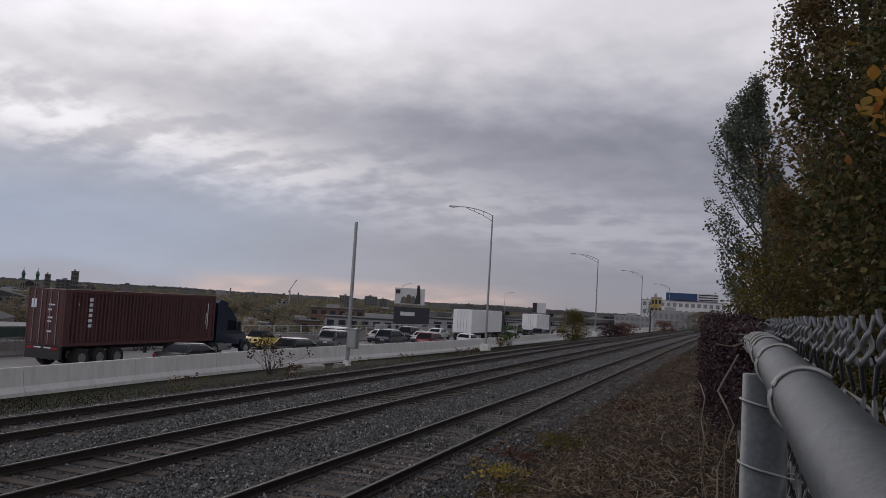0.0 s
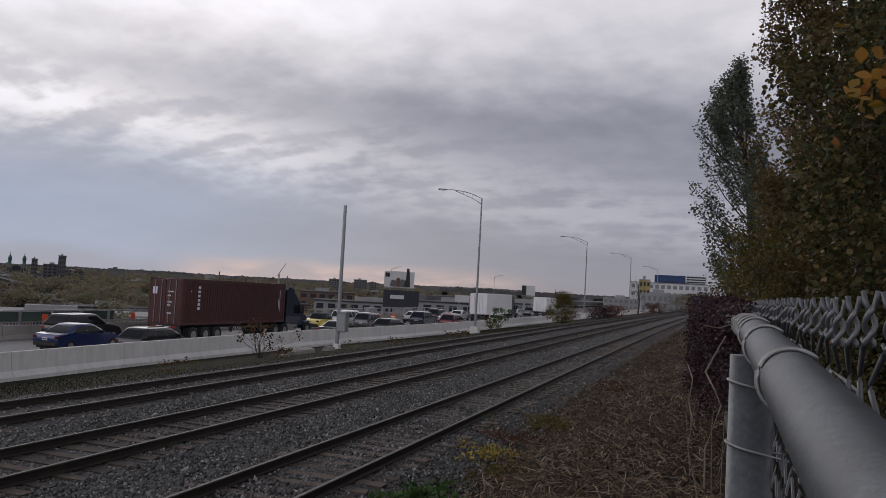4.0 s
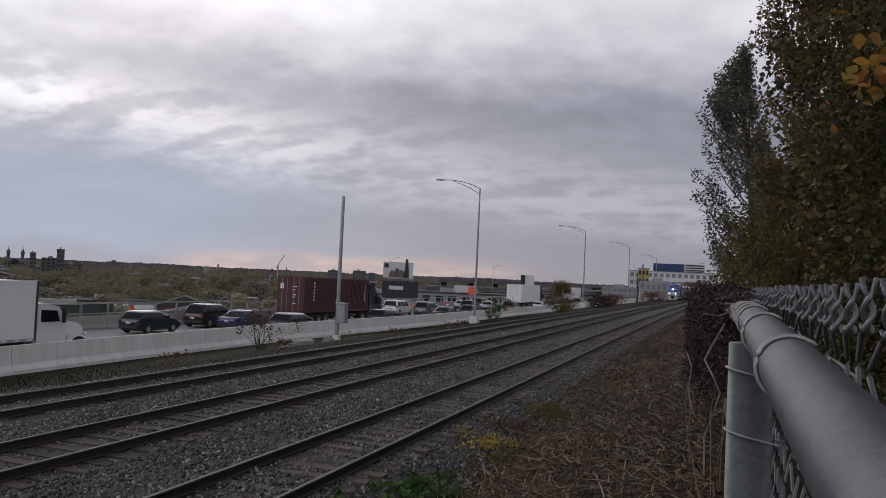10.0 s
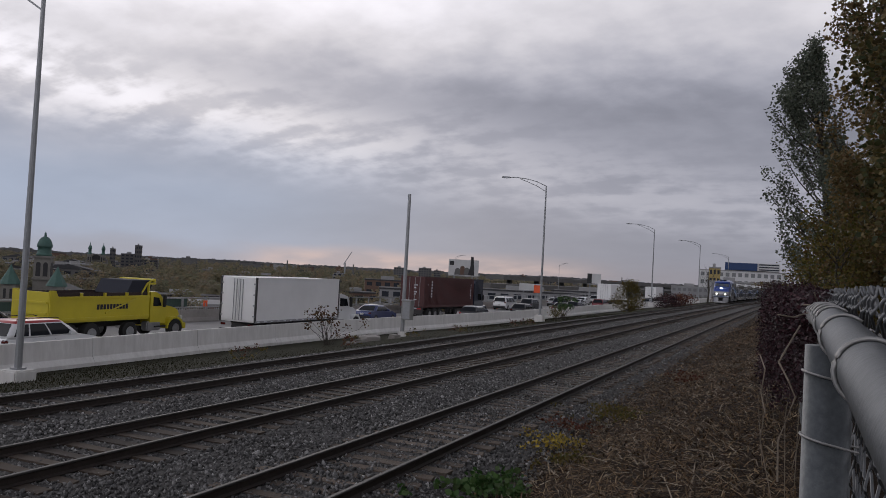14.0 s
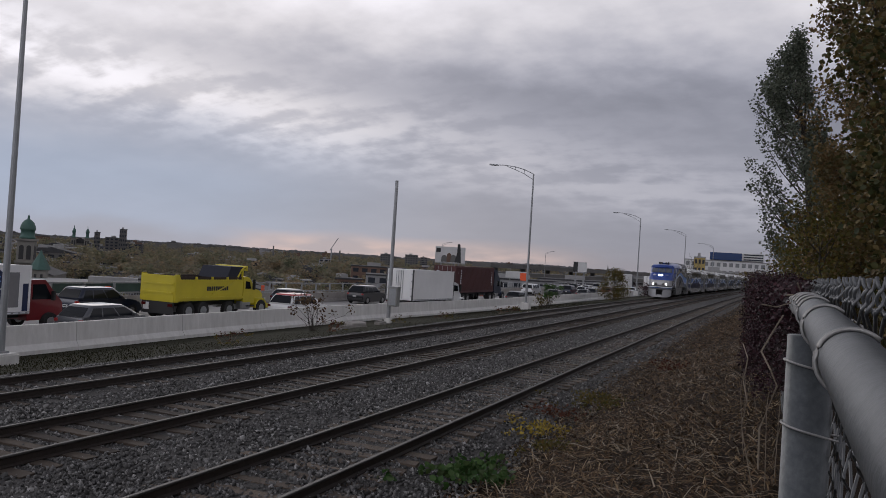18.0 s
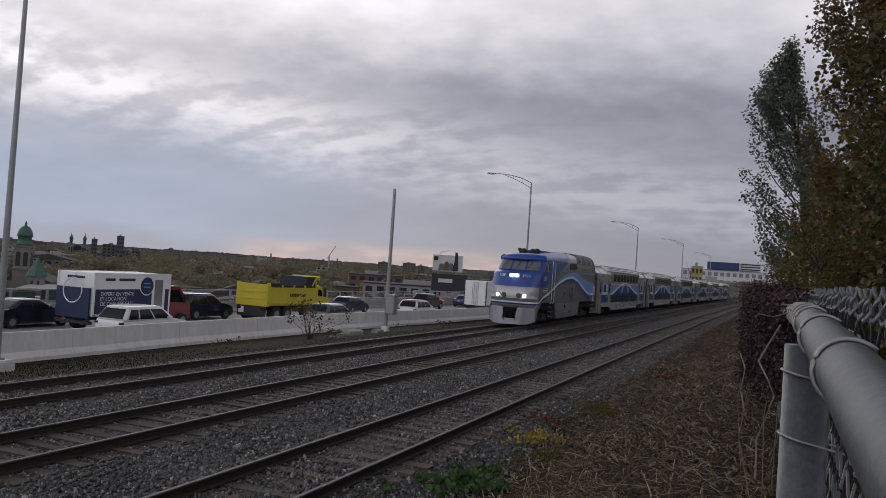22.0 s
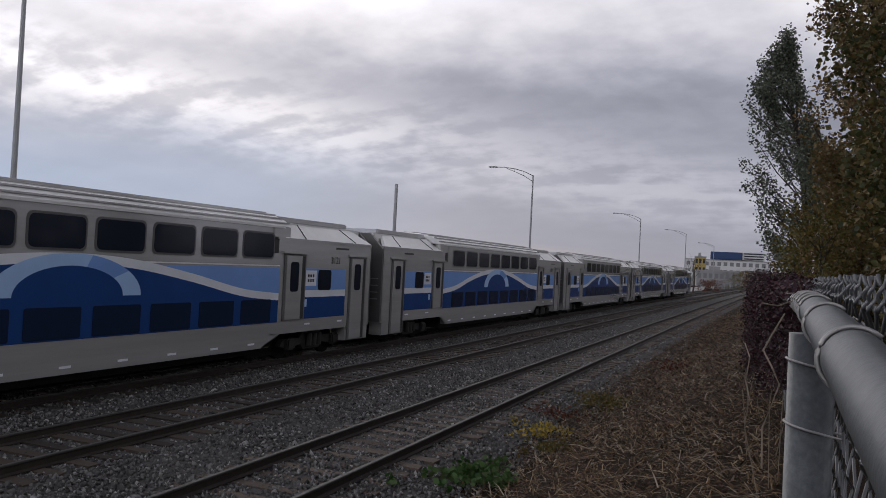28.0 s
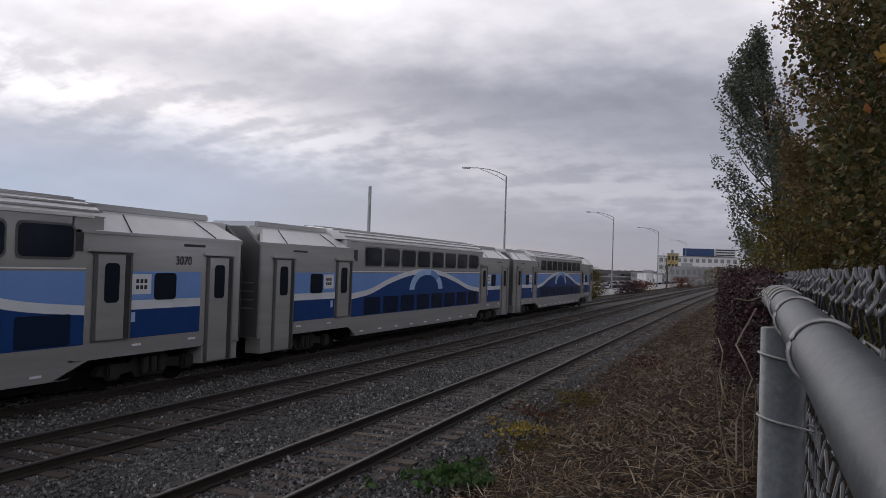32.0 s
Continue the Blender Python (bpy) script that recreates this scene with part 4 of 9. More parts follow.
def build_ground():
    xs = [-4000, -2500, -1500, -900, -500, -300, -200, -140, -100, -80, -60, -52, -43, -41, -25, -24.4, -21, -17.4, -16.6, -16.0, -12, -8, -5.3, -4.4, -3.6, -2.5, -1.6, -0.9, -0.3, 0.4, 3, 6, 15, 40, 100, 300, 900, 2500, 4000]
    ys = [-4000, -1500, -400, -200, -100, -60, -40, -20] + list(range(-10, 140, 5)) + list(range(140, 520, 20)) + [560, 700, 900, 1300, 2000, 3000, 4500]
    verts, faces, slots = [], [], []
    for y in ys:
        for o in xs:
            x = o + bend(min(y, 500.0))
            verts.append((x, y, ground_z(x, y) + (0.05 * noise.noise((x * 0.7, y * 0.5, 0)) if -3.7 < o < 7 else 0)))
    n = len(xs)
    for j in range(len(ys) - 1):
        for i in range(n - 1):
            faces.append((j * n + i, j * n + i + 1, (j + 1) * n + i + 1, (j + 1) * n + i))
            o = (xs[i] + xs[i + 1]) / 2
            slots.append(1 if -16.7 < o < -4.35 and ys[j] < 520 else 2 if -4.4 < o < 6 and ys[j] < 300 else 0)
    g = link_mesh("ground", verts, faces, [EARTH, BALLAST_BED, STRAW_SOIL], None, "", False, slots)
    tagged(g, "dark earth, crushed stone and straw-covered verge beside the tracks", "ground", kind="structure")
    return g


def scatter_mesh(name, base, base_faces, places, sizes, turns, material_, label, category, squash=None):
    """Many small copies of one shape joined into one object. turns: 3x3 matrices."""
    base = np.array(base)
    n, k = len(places), len(base)
    pts = base[None] * sizes[:, None, :]
    pts = np.einsum("nij,nkj->nki", turns, pts) + places[:, None, :]
    me = bpy.data.meshes.new(name)
    me.vertices.add(n * k)
    me.vertices.foreach_set("co", pts.astype(np.float32).ravel())
    loops = np.concatenate([np.array(f) for f in base_faces])
    counts = np.array([len(f) for f in base_faces])
    all_loops = (loops[None] + (np.arange(n) * k)[:, None]).ravel()
    all_counts = np.tile(counts, n)
    me.loops.add(len(all_loops))
    me.loops.foreach_set("vertex_index", all_loops.astype(np.int32))
    me.polygons.add(len(all_counts))
    starts = np.concatenate([[0], np.cumsum(all_counts)[:-1]])
    me.polygons.foreach_set("loop_start", starts.astype(np.int32))
    me.update(calc_edges=True)
    me.materials.append(material_)
    ob = new(name, me)
    if label:
        tagged(ob, label, category, kind="stuff")
    return ob


def random_turns(rng, n, tilt=math.pi):
    a, b, c = rng.uniform(0, 2 * math.pi, n), rng.uniform(-tilt, tilt, n), rng.uniform(-tilt, tilt, n)
    ca, sa, cb, sb, cc, sc = np.cos(a), np.sin(a), np.cos(b), np.sin(b), np.cos(c), np.sin(c)
    m = np.empty((n, 3, 3))
    m[:, 0, 0], m[:, 0, 1], m[:, 0, 2] = ca * cb, ca * sb * sc - sa * cc, ca * sb * cc + sa * sc
    m[:, 1, 0], m[:, 1, 1], m[:, 1, 2] = sa * cb, sa * sb * sc + ca * cc, sa * sb * cc - ca * sc
    m[:, 2, 0], m[:, 2, 1], m[:, 2, 2] = -sb, cb * sc, cb * cc
    return m


def bend_np(y):
    return np.maximum(0.0, y - BEND_START) ** 2 / (2 * BEND_RADIUS)


STONE_SHAPE = [(1, 0.15, 0.1), (-0.9, -0.1, 0.2), (0.1, 1, -0.15), (-0.2, -0.95, 0), (0.15, 0.1, 0.9), (-0.1, 0.05, -0.8), (0.6, -0.6, 0.5)]
STONE_FACES = [(0, 2, 4), (2, 1, 4), (1, 3, 4), (3, 6, 4), (6, 0, 4), (2, 0, 5), (1, 2, 5), (3, 1, 5), (0, 6, 5), (6, 3, 5)]


def sleeper_rows(tx):
    """Places of the nearer sleepers along one track."""
    rng = random.Random(int(-100 * tx))
    rows_ = [-10.5]
    while len(rows_) < 190:
        rows_.append(rows_[-1] + 0.54 + rng.uniform(-0.03, 0.03))
    return rows_


def build_ballast():
    rng = np.random.default_rng(3)
    parts_ = []
    for y0, y1, per in ((-10, 3, 40), (3, 12, 220), (12, 24, 190), (24, 45, 75), (45, 80, 26)):
        n = int((y1 - y0) * 13.2 * per)
        parts_.append(np.stack([rng.uniform(-16.8, -3.6, n), rng.uniform(y0, y1, n)], 1))
    p = np.concatenate(parts_)
    edge = (p[:, 0] > verge_edge(p[:, 1]) + 0.1) & (rng.random(len(p)) < 0.75)
    p = p[~edge]
    off = p[:, 0]
    x = off + bend_np(p[:, 1])
    z = np.interp(off, [-16.8, -16.6, -16.0, -5.3, -4.4, -3.6], [-0.33, -0.30, -0.19, -0.19, -0.30, -0.22]) + 0.014 + 0.010 * np.sin(p[:, 1] * 1.9 + off)
    keep = np.ones(len(p), bool)
    for tx in TRACKS:     # kept low between the rails, and mostly swept off the sleepers
        z = np.where(np.abs(off - tx) < 1.25, z - (0.004 if tx == TRACKS[2] else 0.014) + 0.008 * np.sin(p[:, 1] * 0.8 + tx), z)
        rows_ = np.array(sleeper_rows(tx))
        k = np.clip(np.searchsorted(rows_, p[:, 1]), 1, len(rows_) - 1)
        gap = np.minimum(np.abs(p[:, 1] - rows_[k]), np.abs(p[:, 1] - rows_[k - 1]))
        keep &= ~((np.abs(off - tx) < 1.38) & (gap < 0.13) & (rng.random(len(p)) < (np.where(np.abs(off - tx) < 0.75, 0.42, 0.05) if tx == TRACKS[2] else 0.9)))
    p, off, x, z = p[keep], off[keep], x[keep], z[keep]
    r = rng.uniform(0.02, 0.038, len(p)) * np.where(rng.random(len(p)) < 0.12, 1.6, 1.0)
    size = np.stack([r * rng.uniform(0.8, 1.5, len(p)), r, r * rng.uniform(0.6, 0.95, len(p))], 1)
    scatter_mesh("ballast_stones", STONE_SHAPE, STONE_FACES, np.stack([x, p[:, 1], z], 1), size, random_turns(rng, len(p)), STONE, "grey crushed stone lying between and beside the tracks", "ballast")


RAIL_FOOT = [(-0.032, -0.03), (0.032, -0.03), (0.012, -0.05), (0.012, -0.13), (0.07, -0.15), (0.07, -0.165), (-0.07, -0.165), (-0.07, -0.15), (-0.012, -0.13), (-0.012, -0.05)]
RAIL_TOP = [(-0.036, -0.028), (-0.036, -0.006), (-0.026, 0.0), (0.026, 0.0), (0.036, -0.006), (0.036, -0.028)]


def sleeper_mesh(rng, mat):
    bm = bmesh.new()
    box(bm, -1.3, 1.3, -0.115, 0.115, -0.20, 0.0)
    for v in bm.verts:
        v.co += Vector((rng.uniform(-0.03, 0.03), rng.uniform(-0.015, 0.015), rng.uniform(-0.008, 0.008)))
    me = bpy.data.meshes.new("sleeper")
    bmesh.ops.recalc_face_normals(bm, faces=bm.faces)
    bm.to_mesh(me)
    bm.free()
    me.materials.append(mat)
    return me


def build_tracks():
    rng = random.Random(5)
    shapes, worn = [sleeper_mesh(rng, TIMBER) for i in range(5)], [sleeper_mesh(rng, GREY_TIMBER) for i in range(6)]
    for tx in TRACKS:
        track = thing("track", "railway track of rusty steel rails on weathered timber sleepers", "railway track", kind="structure")
        for sg in (-1, 1):
            rail = sweep("rail", RAIL_FOOT, tx + sg * (GAUGE / 2 + 0.036), -60, 520, 10, STEEL_RAIL, track)
            sweep("rail_head", RAIL_TOP, tx + sg * (GAUGE / 2 + 0.036), -60, 520, 10, RAIL_HEAD, rail, "worn shiny running surface")
        for y in sleeper_rows(tx):
            ob = new("sleeper", rng.choice(worn if tx == TRACKS[2] else shapes))
            ob.parent = track
            sink = 0.022 if tx == TRACKS[0] else 0.014 if tx == TRACKS[2] else 0.0
            ob.matrix_basis = pose(tx + bend(y) + rng.uniform(-0.06, 0.06), y, -0.156 - rng.uniform(0, 0.012) - sink, rng.uniform(-1, 1), rng.uniform(-0.4, 0.4), heading(y) + rng.uniform(-1.5, 1.5))
        y += 0.54
        verts, faces = [], []
        while y < 420:
            b = len(verts)
            top = -0.188 if tx == TRACKS[2] else -0.17
            for dy, z in ((-0.115, top), (0.115, top), (0.115, -0.3), (-0.115, -0.3)):
                for dx in (-1.3, 1.3):
                    verts.append((tx + bend(y) + dx, y + dy, z))
            faces += [(b, b + 1, b + 3, b + 2), (b, b + 6, b + 7, b + 1), (b + 2, b + 3, b + 5, b + 4)]
            y += 0.54
        far = link_mesh("far_sleepers", verts, faces, TIMBER, track)
        tagged(far, kind="stuff")


BLADE = [(-0.5, 0, 0), (0.5, 0, 0), (0.35, 0.5, 0.10), (-0.35, 0.5, 0.10), (0, 1, 0.02)]
BLADE_FACES = [(0, 1, 2, 3), (3, 2, 4)]


def verge_z(x, y):
    return np.interp(x - bend_np(y), [-4.4, -3.6, -0.9, 0.4, 6.0], [-0.30, -0.22, 0.75, 1.15, 1.3])


def verge_edge(y):
    """Where the litter gives way to bare stones."""
    return np.interp(y, [8, 12, 16, 20, 26, 60], [-3.75, -3.85, -4.1, -4.4, -4.5, -4.7]) + 0.16 * np.sin(y * 1.7) + 0.11 * np.sin(y * 4.3 + 1)


def patchy(x, y):
    return 0.5 + 0.25 * np.sin(2.1 * x + 1.3 * np.sin(y * 0.9)) + 0.25 * np.sin(1.55 * y + 1.7 * np.sin(x * 1.6))


def build_verge():
    rng = np.random.default_rng(8)
    p = np.concatenate([np.stack([rng.uniform(-5.4, 0.2, n), rng.uniform(a, b, n)], 1) for a, b, n in ((-10.0, 3.0, 4000), (3.0, 9, 8000), (9, 16, 12500), (16, 30, 13000), (30, 70, 15000), (70, 130, 6000))])
    p = p[rng.random(len(p)) < np.clip((p[:, 0] - verge_edge(p[:, 1])) / 0.7 + 0.12, 0.0, 1.0) * (0.45 + 0.55 * patchy(p[:, 0], p[:, 1]))]
    n = len(p)
    x = p[:, 0] + bend_np(p[:, 1])
    pos = np.stack([x, p[:, 1], np.maximum(verge_z(x, p[:, 1]), -0.2) + rng.uniform(0.0, 0.06, n)], 1)
    size = np.stack([rng.uniform(0.008, 0.024, n) * np.interp(p[:, 1], [20, 70], [1.0, 2.2]), rng.uniform(0.10, 0.45, n) * rng.uniform(0.5, 1.2, n), rng.uniform(0.1, 0.6, n)], 1)
    m = random_turns(rng, n, 0.45)
    scatter_mesh("dry_straw", BLADE, BLADE_FACES, pos, size, m, STRAW, "dry brown straw lying flat on the verge", "straw")
    n = 3400
    q = np.stack([rng.uniform(-3.9, 0.0, n), 6.5 + 26 * rng.random(n) ** 1.5], 1)
    q = q[rng.random(n) < 0.25 + 0.75 * patchy(q[:, 0] + 2, q[:, 1] + 1)]
    n = len(q)
    x = q[:, 0] + bend_np(q[:, 1])
    size = np.stack([rng.uniform(0.012, 0.026, n), rng.uniform(0.12, 0.55, n), rng.uniform(0.2, 0.5, n)], 1)
    scatter_mesh("dead_stalks", BLADE, BLADE_FACES, np.stack([x, q[:, 1], verge_z(x, q[:, 1]) + rng.uniform(0.04, 0.1, n)], 1), size, random_turns(rng, n, 0.22), DEAD_STALK, "bleached dead stalks strewn over the verge", "dead stalks")
    n = 13000
    q = np.stack([rng.uniform(-4.6, 0.1, n), 3.2 + 46 * rng.random(n) ** 1.7], 1)
    q = q[(q[:, 0] > verge_edge(q[:, 1]) - 0.2) & (rng.random(n) < 0.3 + 0.7 * patchy(q[:, 0] + 5, q[:, 1]))]
    n = len(q)
    x = q[:, 0] + bend_np(q[:, 1])
    sz = rng.uniform(0.022, 0.07, n)
    scatter_mesh("fallen_leaves", BLADE, BLADE_FACES, np.stack([x, q[:, 1], np.maximum(verge_z(x, q[:, 1]), -0.2) + rng.uniform(0.015, 0.075, n)], 1), np.stack([sz * 0.8, sz, sz * 2], 1), random_turns(rng, n, 0.6), FALLEN, "brown and rust fallen leaves on the verge", "leaf litter")
    # dark grass along the foot of the road barrier
    n = 20000
    y = 12 + 83 * rng.random(n) ** 1.4
    o = rng.uniform(-24.9, -16.7, n)
    x = o + bend_np(y)
    z = np.interp(o, [-25.0, -24.4, -17.4, -16.6], [-1.36, -1.33, -0.42, -0.30]) 
    size = np.stack([rng.uniform(0.015, 0.035, n), rng.uniform(0.03, 0.09, n), np.full(n, 0.3)], 1)
    m = random_turns(rng, n, 0.5)
    m = m @ np.array([[1, 0, 0], [0, 0.5, -0.87], [0, 0.87, 0.5]])
    scatter_mesh("verge_grass", BLADE, BLADE_FACES, np.stack([x, y, z - 0.02], 1), size, m, VERGE_GREEN, "short dark grass and weeds between track and barrier", "grass")


# ---------------------------------------------------------------- road
def build_road():
    tagged(sweep("road", [(BARRIER_X + 0.2, 0.0), (FAR_BARRIER_X - 0.2, 0.0)], 0, -80, 520, 10, ROAD, lift=road_z, closed=False), "pale grey motorway carriageway", "road", kind="structure")
    paint = material("worn_road_paint", (0.55, 0.55, 0.53), 0.7, stain=0.5, stain_scale=2)
    for lx in (-29.9, -33.6):
        for i in range(24):
            y = 5 + 9 * i
            ob = link_mesh("lane_dash", [(lx + bend(y) + dx, y + dy, road_z(y + dy) + 0.005) for dx, dy in ((-0.06, 0), (0.06, 0), (0.06, 3), (-0.06, 3))], [(0, 1, 2, 3)], paint)
            tagged(ob, "worn white lane dash on the carriageway", "road marking", kind="structure")
    profile = [(-0.09, 1.05), (0.09, 1.05), (0.14, 0.32), (0.30, 0.10), (0.30, -0.15), (-0.30, -0.15), (-0.30, 0.10), (-0.14, 0.32)]
    wall = thing("barrier_wall", "pale concrete road barrier with stained joints", "barrier", kind="structure")
    y, seg = -31.5, 6.1
    while y < 300:
        sweep("barrier_segment", profile, BARRIER_X, y, y + seg - 0.02, seg - 0.02, CONCRETE, wall, lift=road_z)
        y += seg
    wall = thing("far_barrier_wall", "weathered concrete road barrier on the bridge side", "barrier", kind="structure")
    y = -30.0
    while y < 300:
        sweep("barrier_segment", [(a, b - (0.2 if b > 0.8 else 0)) for a, b in profile], FAR_BARRIER_X, y, y + 3.96, 3.96, OLD_CONCRETE, wall, lift=road_z)
        y += 4.0
    # railing behind the far barrier
    fence = thing("bridge_railing", "grey steel bridge railing with close upright bars", "railing", kind="structure")
    rail_profile = [(-0.05, -0.04), (0.05, -0.04), (0.05, 0.04), (-0.05, 0.04)]
    for z in (0.95, 1.62):
        sweep("railing_rail", [(a, b + z) for a, b in rail_profile], FAR_BARRIER_X - 0.9, 10, 260, 10, GALV, fence, lift=road_z)
    for i in range(66):
        y = 12 + 2.4 * i
        x, z = FAR_BARRIER_X - 0.9 + bend(y), road_z(y)
        part("railing_post", box(bmesh.new(), x - 0.06, x + 0.06, y - 0.06, y + 0.06, z - 0.3, z + 1.66), GALV, fence)
    verts, faces = [], []
    for i in range(560):
        y = 12 + 0.24 * i
        x, z = FAR_BARRIER_X - 0.9 + bend(y), road_z(y)
        b = len(verts)
        for dx, dy in ((-0.02, -0.02), (0.02, -0.02), (0.02, 0.02), (-0.02, 0.02)):
            verts += [(x + dx, y + dy, z + 0.1), (x + dx, y + dy, z + 0.92)]
        for k in range(4):
            a, c = b + 2 * k, b + 2 * ((k + 1) % 4)
            faces.append((a, c, c + 1, a + 1))
    tagged(link_mesh("railing_bars", verts, faces, GALV, fence), kind="stuff")
    mesh_green = material("green_windbreak_net", (0.06, 0.10, 0.085), 0.9, grain=0.4, scale=3)
    for y0, y1 in ((22, 33), (33.4, 44)):
        x = FAR_BARRIER_X - 1.15
        part("windbreak_net", box(bmesh.new(), x - 0.02, x + 0.02, y0, y1, road_z(y0) + 1.0, road_z(y0) + 1.55), mesh_green, fence, "green net on the railing")
    orange = material("orange_sheet", (0.75, 0.10, 0.025), 0.55, stain=0.2, stain_scale=2)
    post_m = GALV
    for y, size in ((37.0, 0.42), (44.5, 0.42), (53.0, 0.42)):
        x, z = FAR_BARRIER_X + 0.0 + bend(y), road_z(y)
        sign = thing("marker_sign", "small orange roadworks marker on the barrier", "road sign", at=pose(x, y, z + 0.8), group="roadworks markers")
        part("stake", box(bmesh.new(), -0.03, 0.03, -0.03, 0.03, 0, 0.5), post_m, sign)
        part("plate", box(bmesh.new(), -0.02, 0.02, -0.2, 0.2, 0.25, 0.25 + size), orange, sign)
    y = 119.0
    sign = thing("roadworks_sign", "orange diamond roadworks board on a steel post", "road sign", at=pose(-36.9 + bend(y), y, road_z(y)))
    part("post", box(bmesh.new(), -0.04, 0.04, -0.04, 0.04, 0, 2.6), post_m, sign)
    part("board", box(bmesh.new(), -0.62, 0.62, -0.09, -0.05, 2.1, 3.3, 0.02), orange, sign, "bright orange board")
    for i, y in enumerate((88.0, 94.0, 101.0, 108.0, 84.0)):
        drum = thing("traffic_drum", "orange roadworks drum with pale bands", "traffic drum", at=pose(-37.0 + bend(y), y, road_z(y)), group="roadworks drums")
        for z0, z1, mat in ((0, 0.3, orange), (0.3, 0.45, WHITE_VINYL), (0.45, 0.65, orange), (0.65, 0.8, WHITE_VINYL), (0.8, 1.05, orange)):
            bm = bmesh.new()
            bmesh.ops.create_cone(bm, cap_ends=True, segments=14, radius1=0.30 - 0.06 * z0, radius2=0.30 - 0.06 * z1, depth=z1 - z0, matrix=Matrix.Translation((0, 0, (z0 + z1) / 2)))
            part("drum_band", bm, mat, drum)


def build_lamp(x, y, z0, top, arm=-3.6, first=None):
    lamp = thing("street_lamp", "tall grey steel street lamp with a trussed arm", "street lamp", at=pose(x, y, z0), group="motorway lamps")
    h = top - z0
    part("mast", tube(bmesh.new(), [(0, 0, 0), (0, 0, h * 0.5), (0, 0, h)], [0.115, 0.09, 0.065], 10), LAMP_STEEL, lamp)
    part("footing", box(bmesh.new(), -0.4, 0.4, -0.4, 0.4, -0.4, 0.28, 0.05), CONCRETE, lamp, "concrete footing")
    part("base_plate", box(bmesh.new(), -0.17, 0.17, -0.17, 0.17, 0.28, 0.34), LAMP_STEEL, lamp)
    upper = [(0, 0, h - 0.03), (arm * 0.25, 0, h + 0.38), (arm * 0.5, 0, h + 0.62), (arm * 0.78, 0, h + 0.76), (arm, 0, h + 0.78)]
    lower = [(0, 0, h - 0.55), (arm * 0.25, 0, h - 0.02), (arm * 0.5, 0, h + 0.36), (arm * 0.72, 0, h + 0.66)]
    part("arm", tube(bmesh.new(), upper, 0.038, 7), LAMP_STEEL, lamp)
    part("arm_brace", tube(bmesh.new(), lower, 0.03, 7), LAMP_STEEL, lamp)
    for a, b in ((upper[1], lower[1]), (upper[2], lower[2])):
        part("strut", tube(bmesh.new(), [a, b], 0.022, 5), LAMP_STEEL, lamp)
    bm = bmesh.new()
    prism(bm, [(arm - 0.75, h + 0.80), (arm - 0.65, h + 0.88), (arm + 0.05, h + 0.84), (arm + 0.1, h + 0.74), (arm - 0.3, h + 0.70), (arm - 0.7, h + 0.74)], -0.13, 0.13, "y")
    part("luminaire", bm, LAMP_STEEL, lamp, "unlit cobra-head luminaire")
    return lamp


def build_lamps():
    for x, y, top, base in ((-22.2, 17.5, 11.35, -0.95), (-20.8, 69.7, 11.6, -0.55), (-19.5, 124.8, 11.6, -0.05), (-16.9, 167.5, 11.6, 0.1), (-15.7, 231, 11.7, 0.2)):
        build_lamp(x, y, base, top)
    for az, d in ((-22.9, 265.0), (-15.4, 311.0)):
        build_lamp(d * math.sin(radians(az)), d * math.cos(radians(az)), -14.0, 8.6, 3.4)
    pole = thing("signal_pole", "plain grey steel pole with a signal box beside the track", "pole", at=pose(-21.4, 42.9, ground_z(-21.4, 42.9)))
    h = 7.78 - ground_z(-21.4, 42.9)
    part("mast", tube(bmesh.new(), [(0, 0, -0.1), (0, 0, h)], [0.125, 0.095], 12), GALV, pole)
    cab = part("signal_box", box(bmesh.new(), -0.02, 0.60, -0.22, 0.22, 1.05, 2.2, 0.02), material("grey_cabinet_paint", (0.26, 0.26, 0.25), 0.55, 0.2, stain=0.4, stain_scale=2), pole, "grey metal signal cabinet")
    part("cabinet_lid", box(bmesh.new(), -0.05, 0.64, -0.26, 0.26, 2.2, 2.26), GALV, cab)
    part("cabinet_door", box(bmesh.new(), 0.06, 0.52, -0.235, -0.22, 1.12, 2.12), GALV, cab)
    part("collar", box(bmesh.new(), -0.2, 0.2, -0.2, 0.2, -0.1, 0.32, 0.03), CONCRETE, pole)
    # concrete rubble and a drain slab by the pole
    rng = random.Random(4)
    for x, y, sx, sy, sz in ((-20.9, 38.0, 0.8, 0.45, 0.26), (-20.7, 36.6, 0.5, 0.3, 0.18), (-20.2, 34.8, 0.45, 0.28, 0.13), (-21.4, 39.2, 0.7, 0.45, 0.30), (-20.6, 40.3, 0.5, 0.3, 0.2)):
        bm = bmesh.new()
        box(bm, -sx / 2, sx / 2, -sy, sy, -0.12, sz, 0.04)
        for v in bm.verts:
            v.co += Vector([rng.uniform(-0.05, 0.05) for i in range(3)])
        ob = part("concrete_slab", bm, OLD_CONCRETE, None)
        ob.matrix_basis = pose(x, y, ground_z(x, y), 0, 0, rng.uniform(-30, 30))
        tagged(ob, "broken pale concrete slab lying in the weeds", "rubble", group="broken slabs")


# ---------------------------------------------------------------- fence beside the camera
EYE_Z = 3.1
PIPE = [(-0.6, 0.0662, -0.104), (0.0, 0.063, -0.0824), (0.4, 0.0609, -0.0684), (0.8, 0.0590, -0.0546), (1.2, 0.0612, -0.0462), (1.6, 0.0642, -0.0435), (2.0, 0.064, -0.048), (3.0, 0.060, -0.076), (5.0, 0.052, -0.13), (12.0, 0.015, -0.26)]


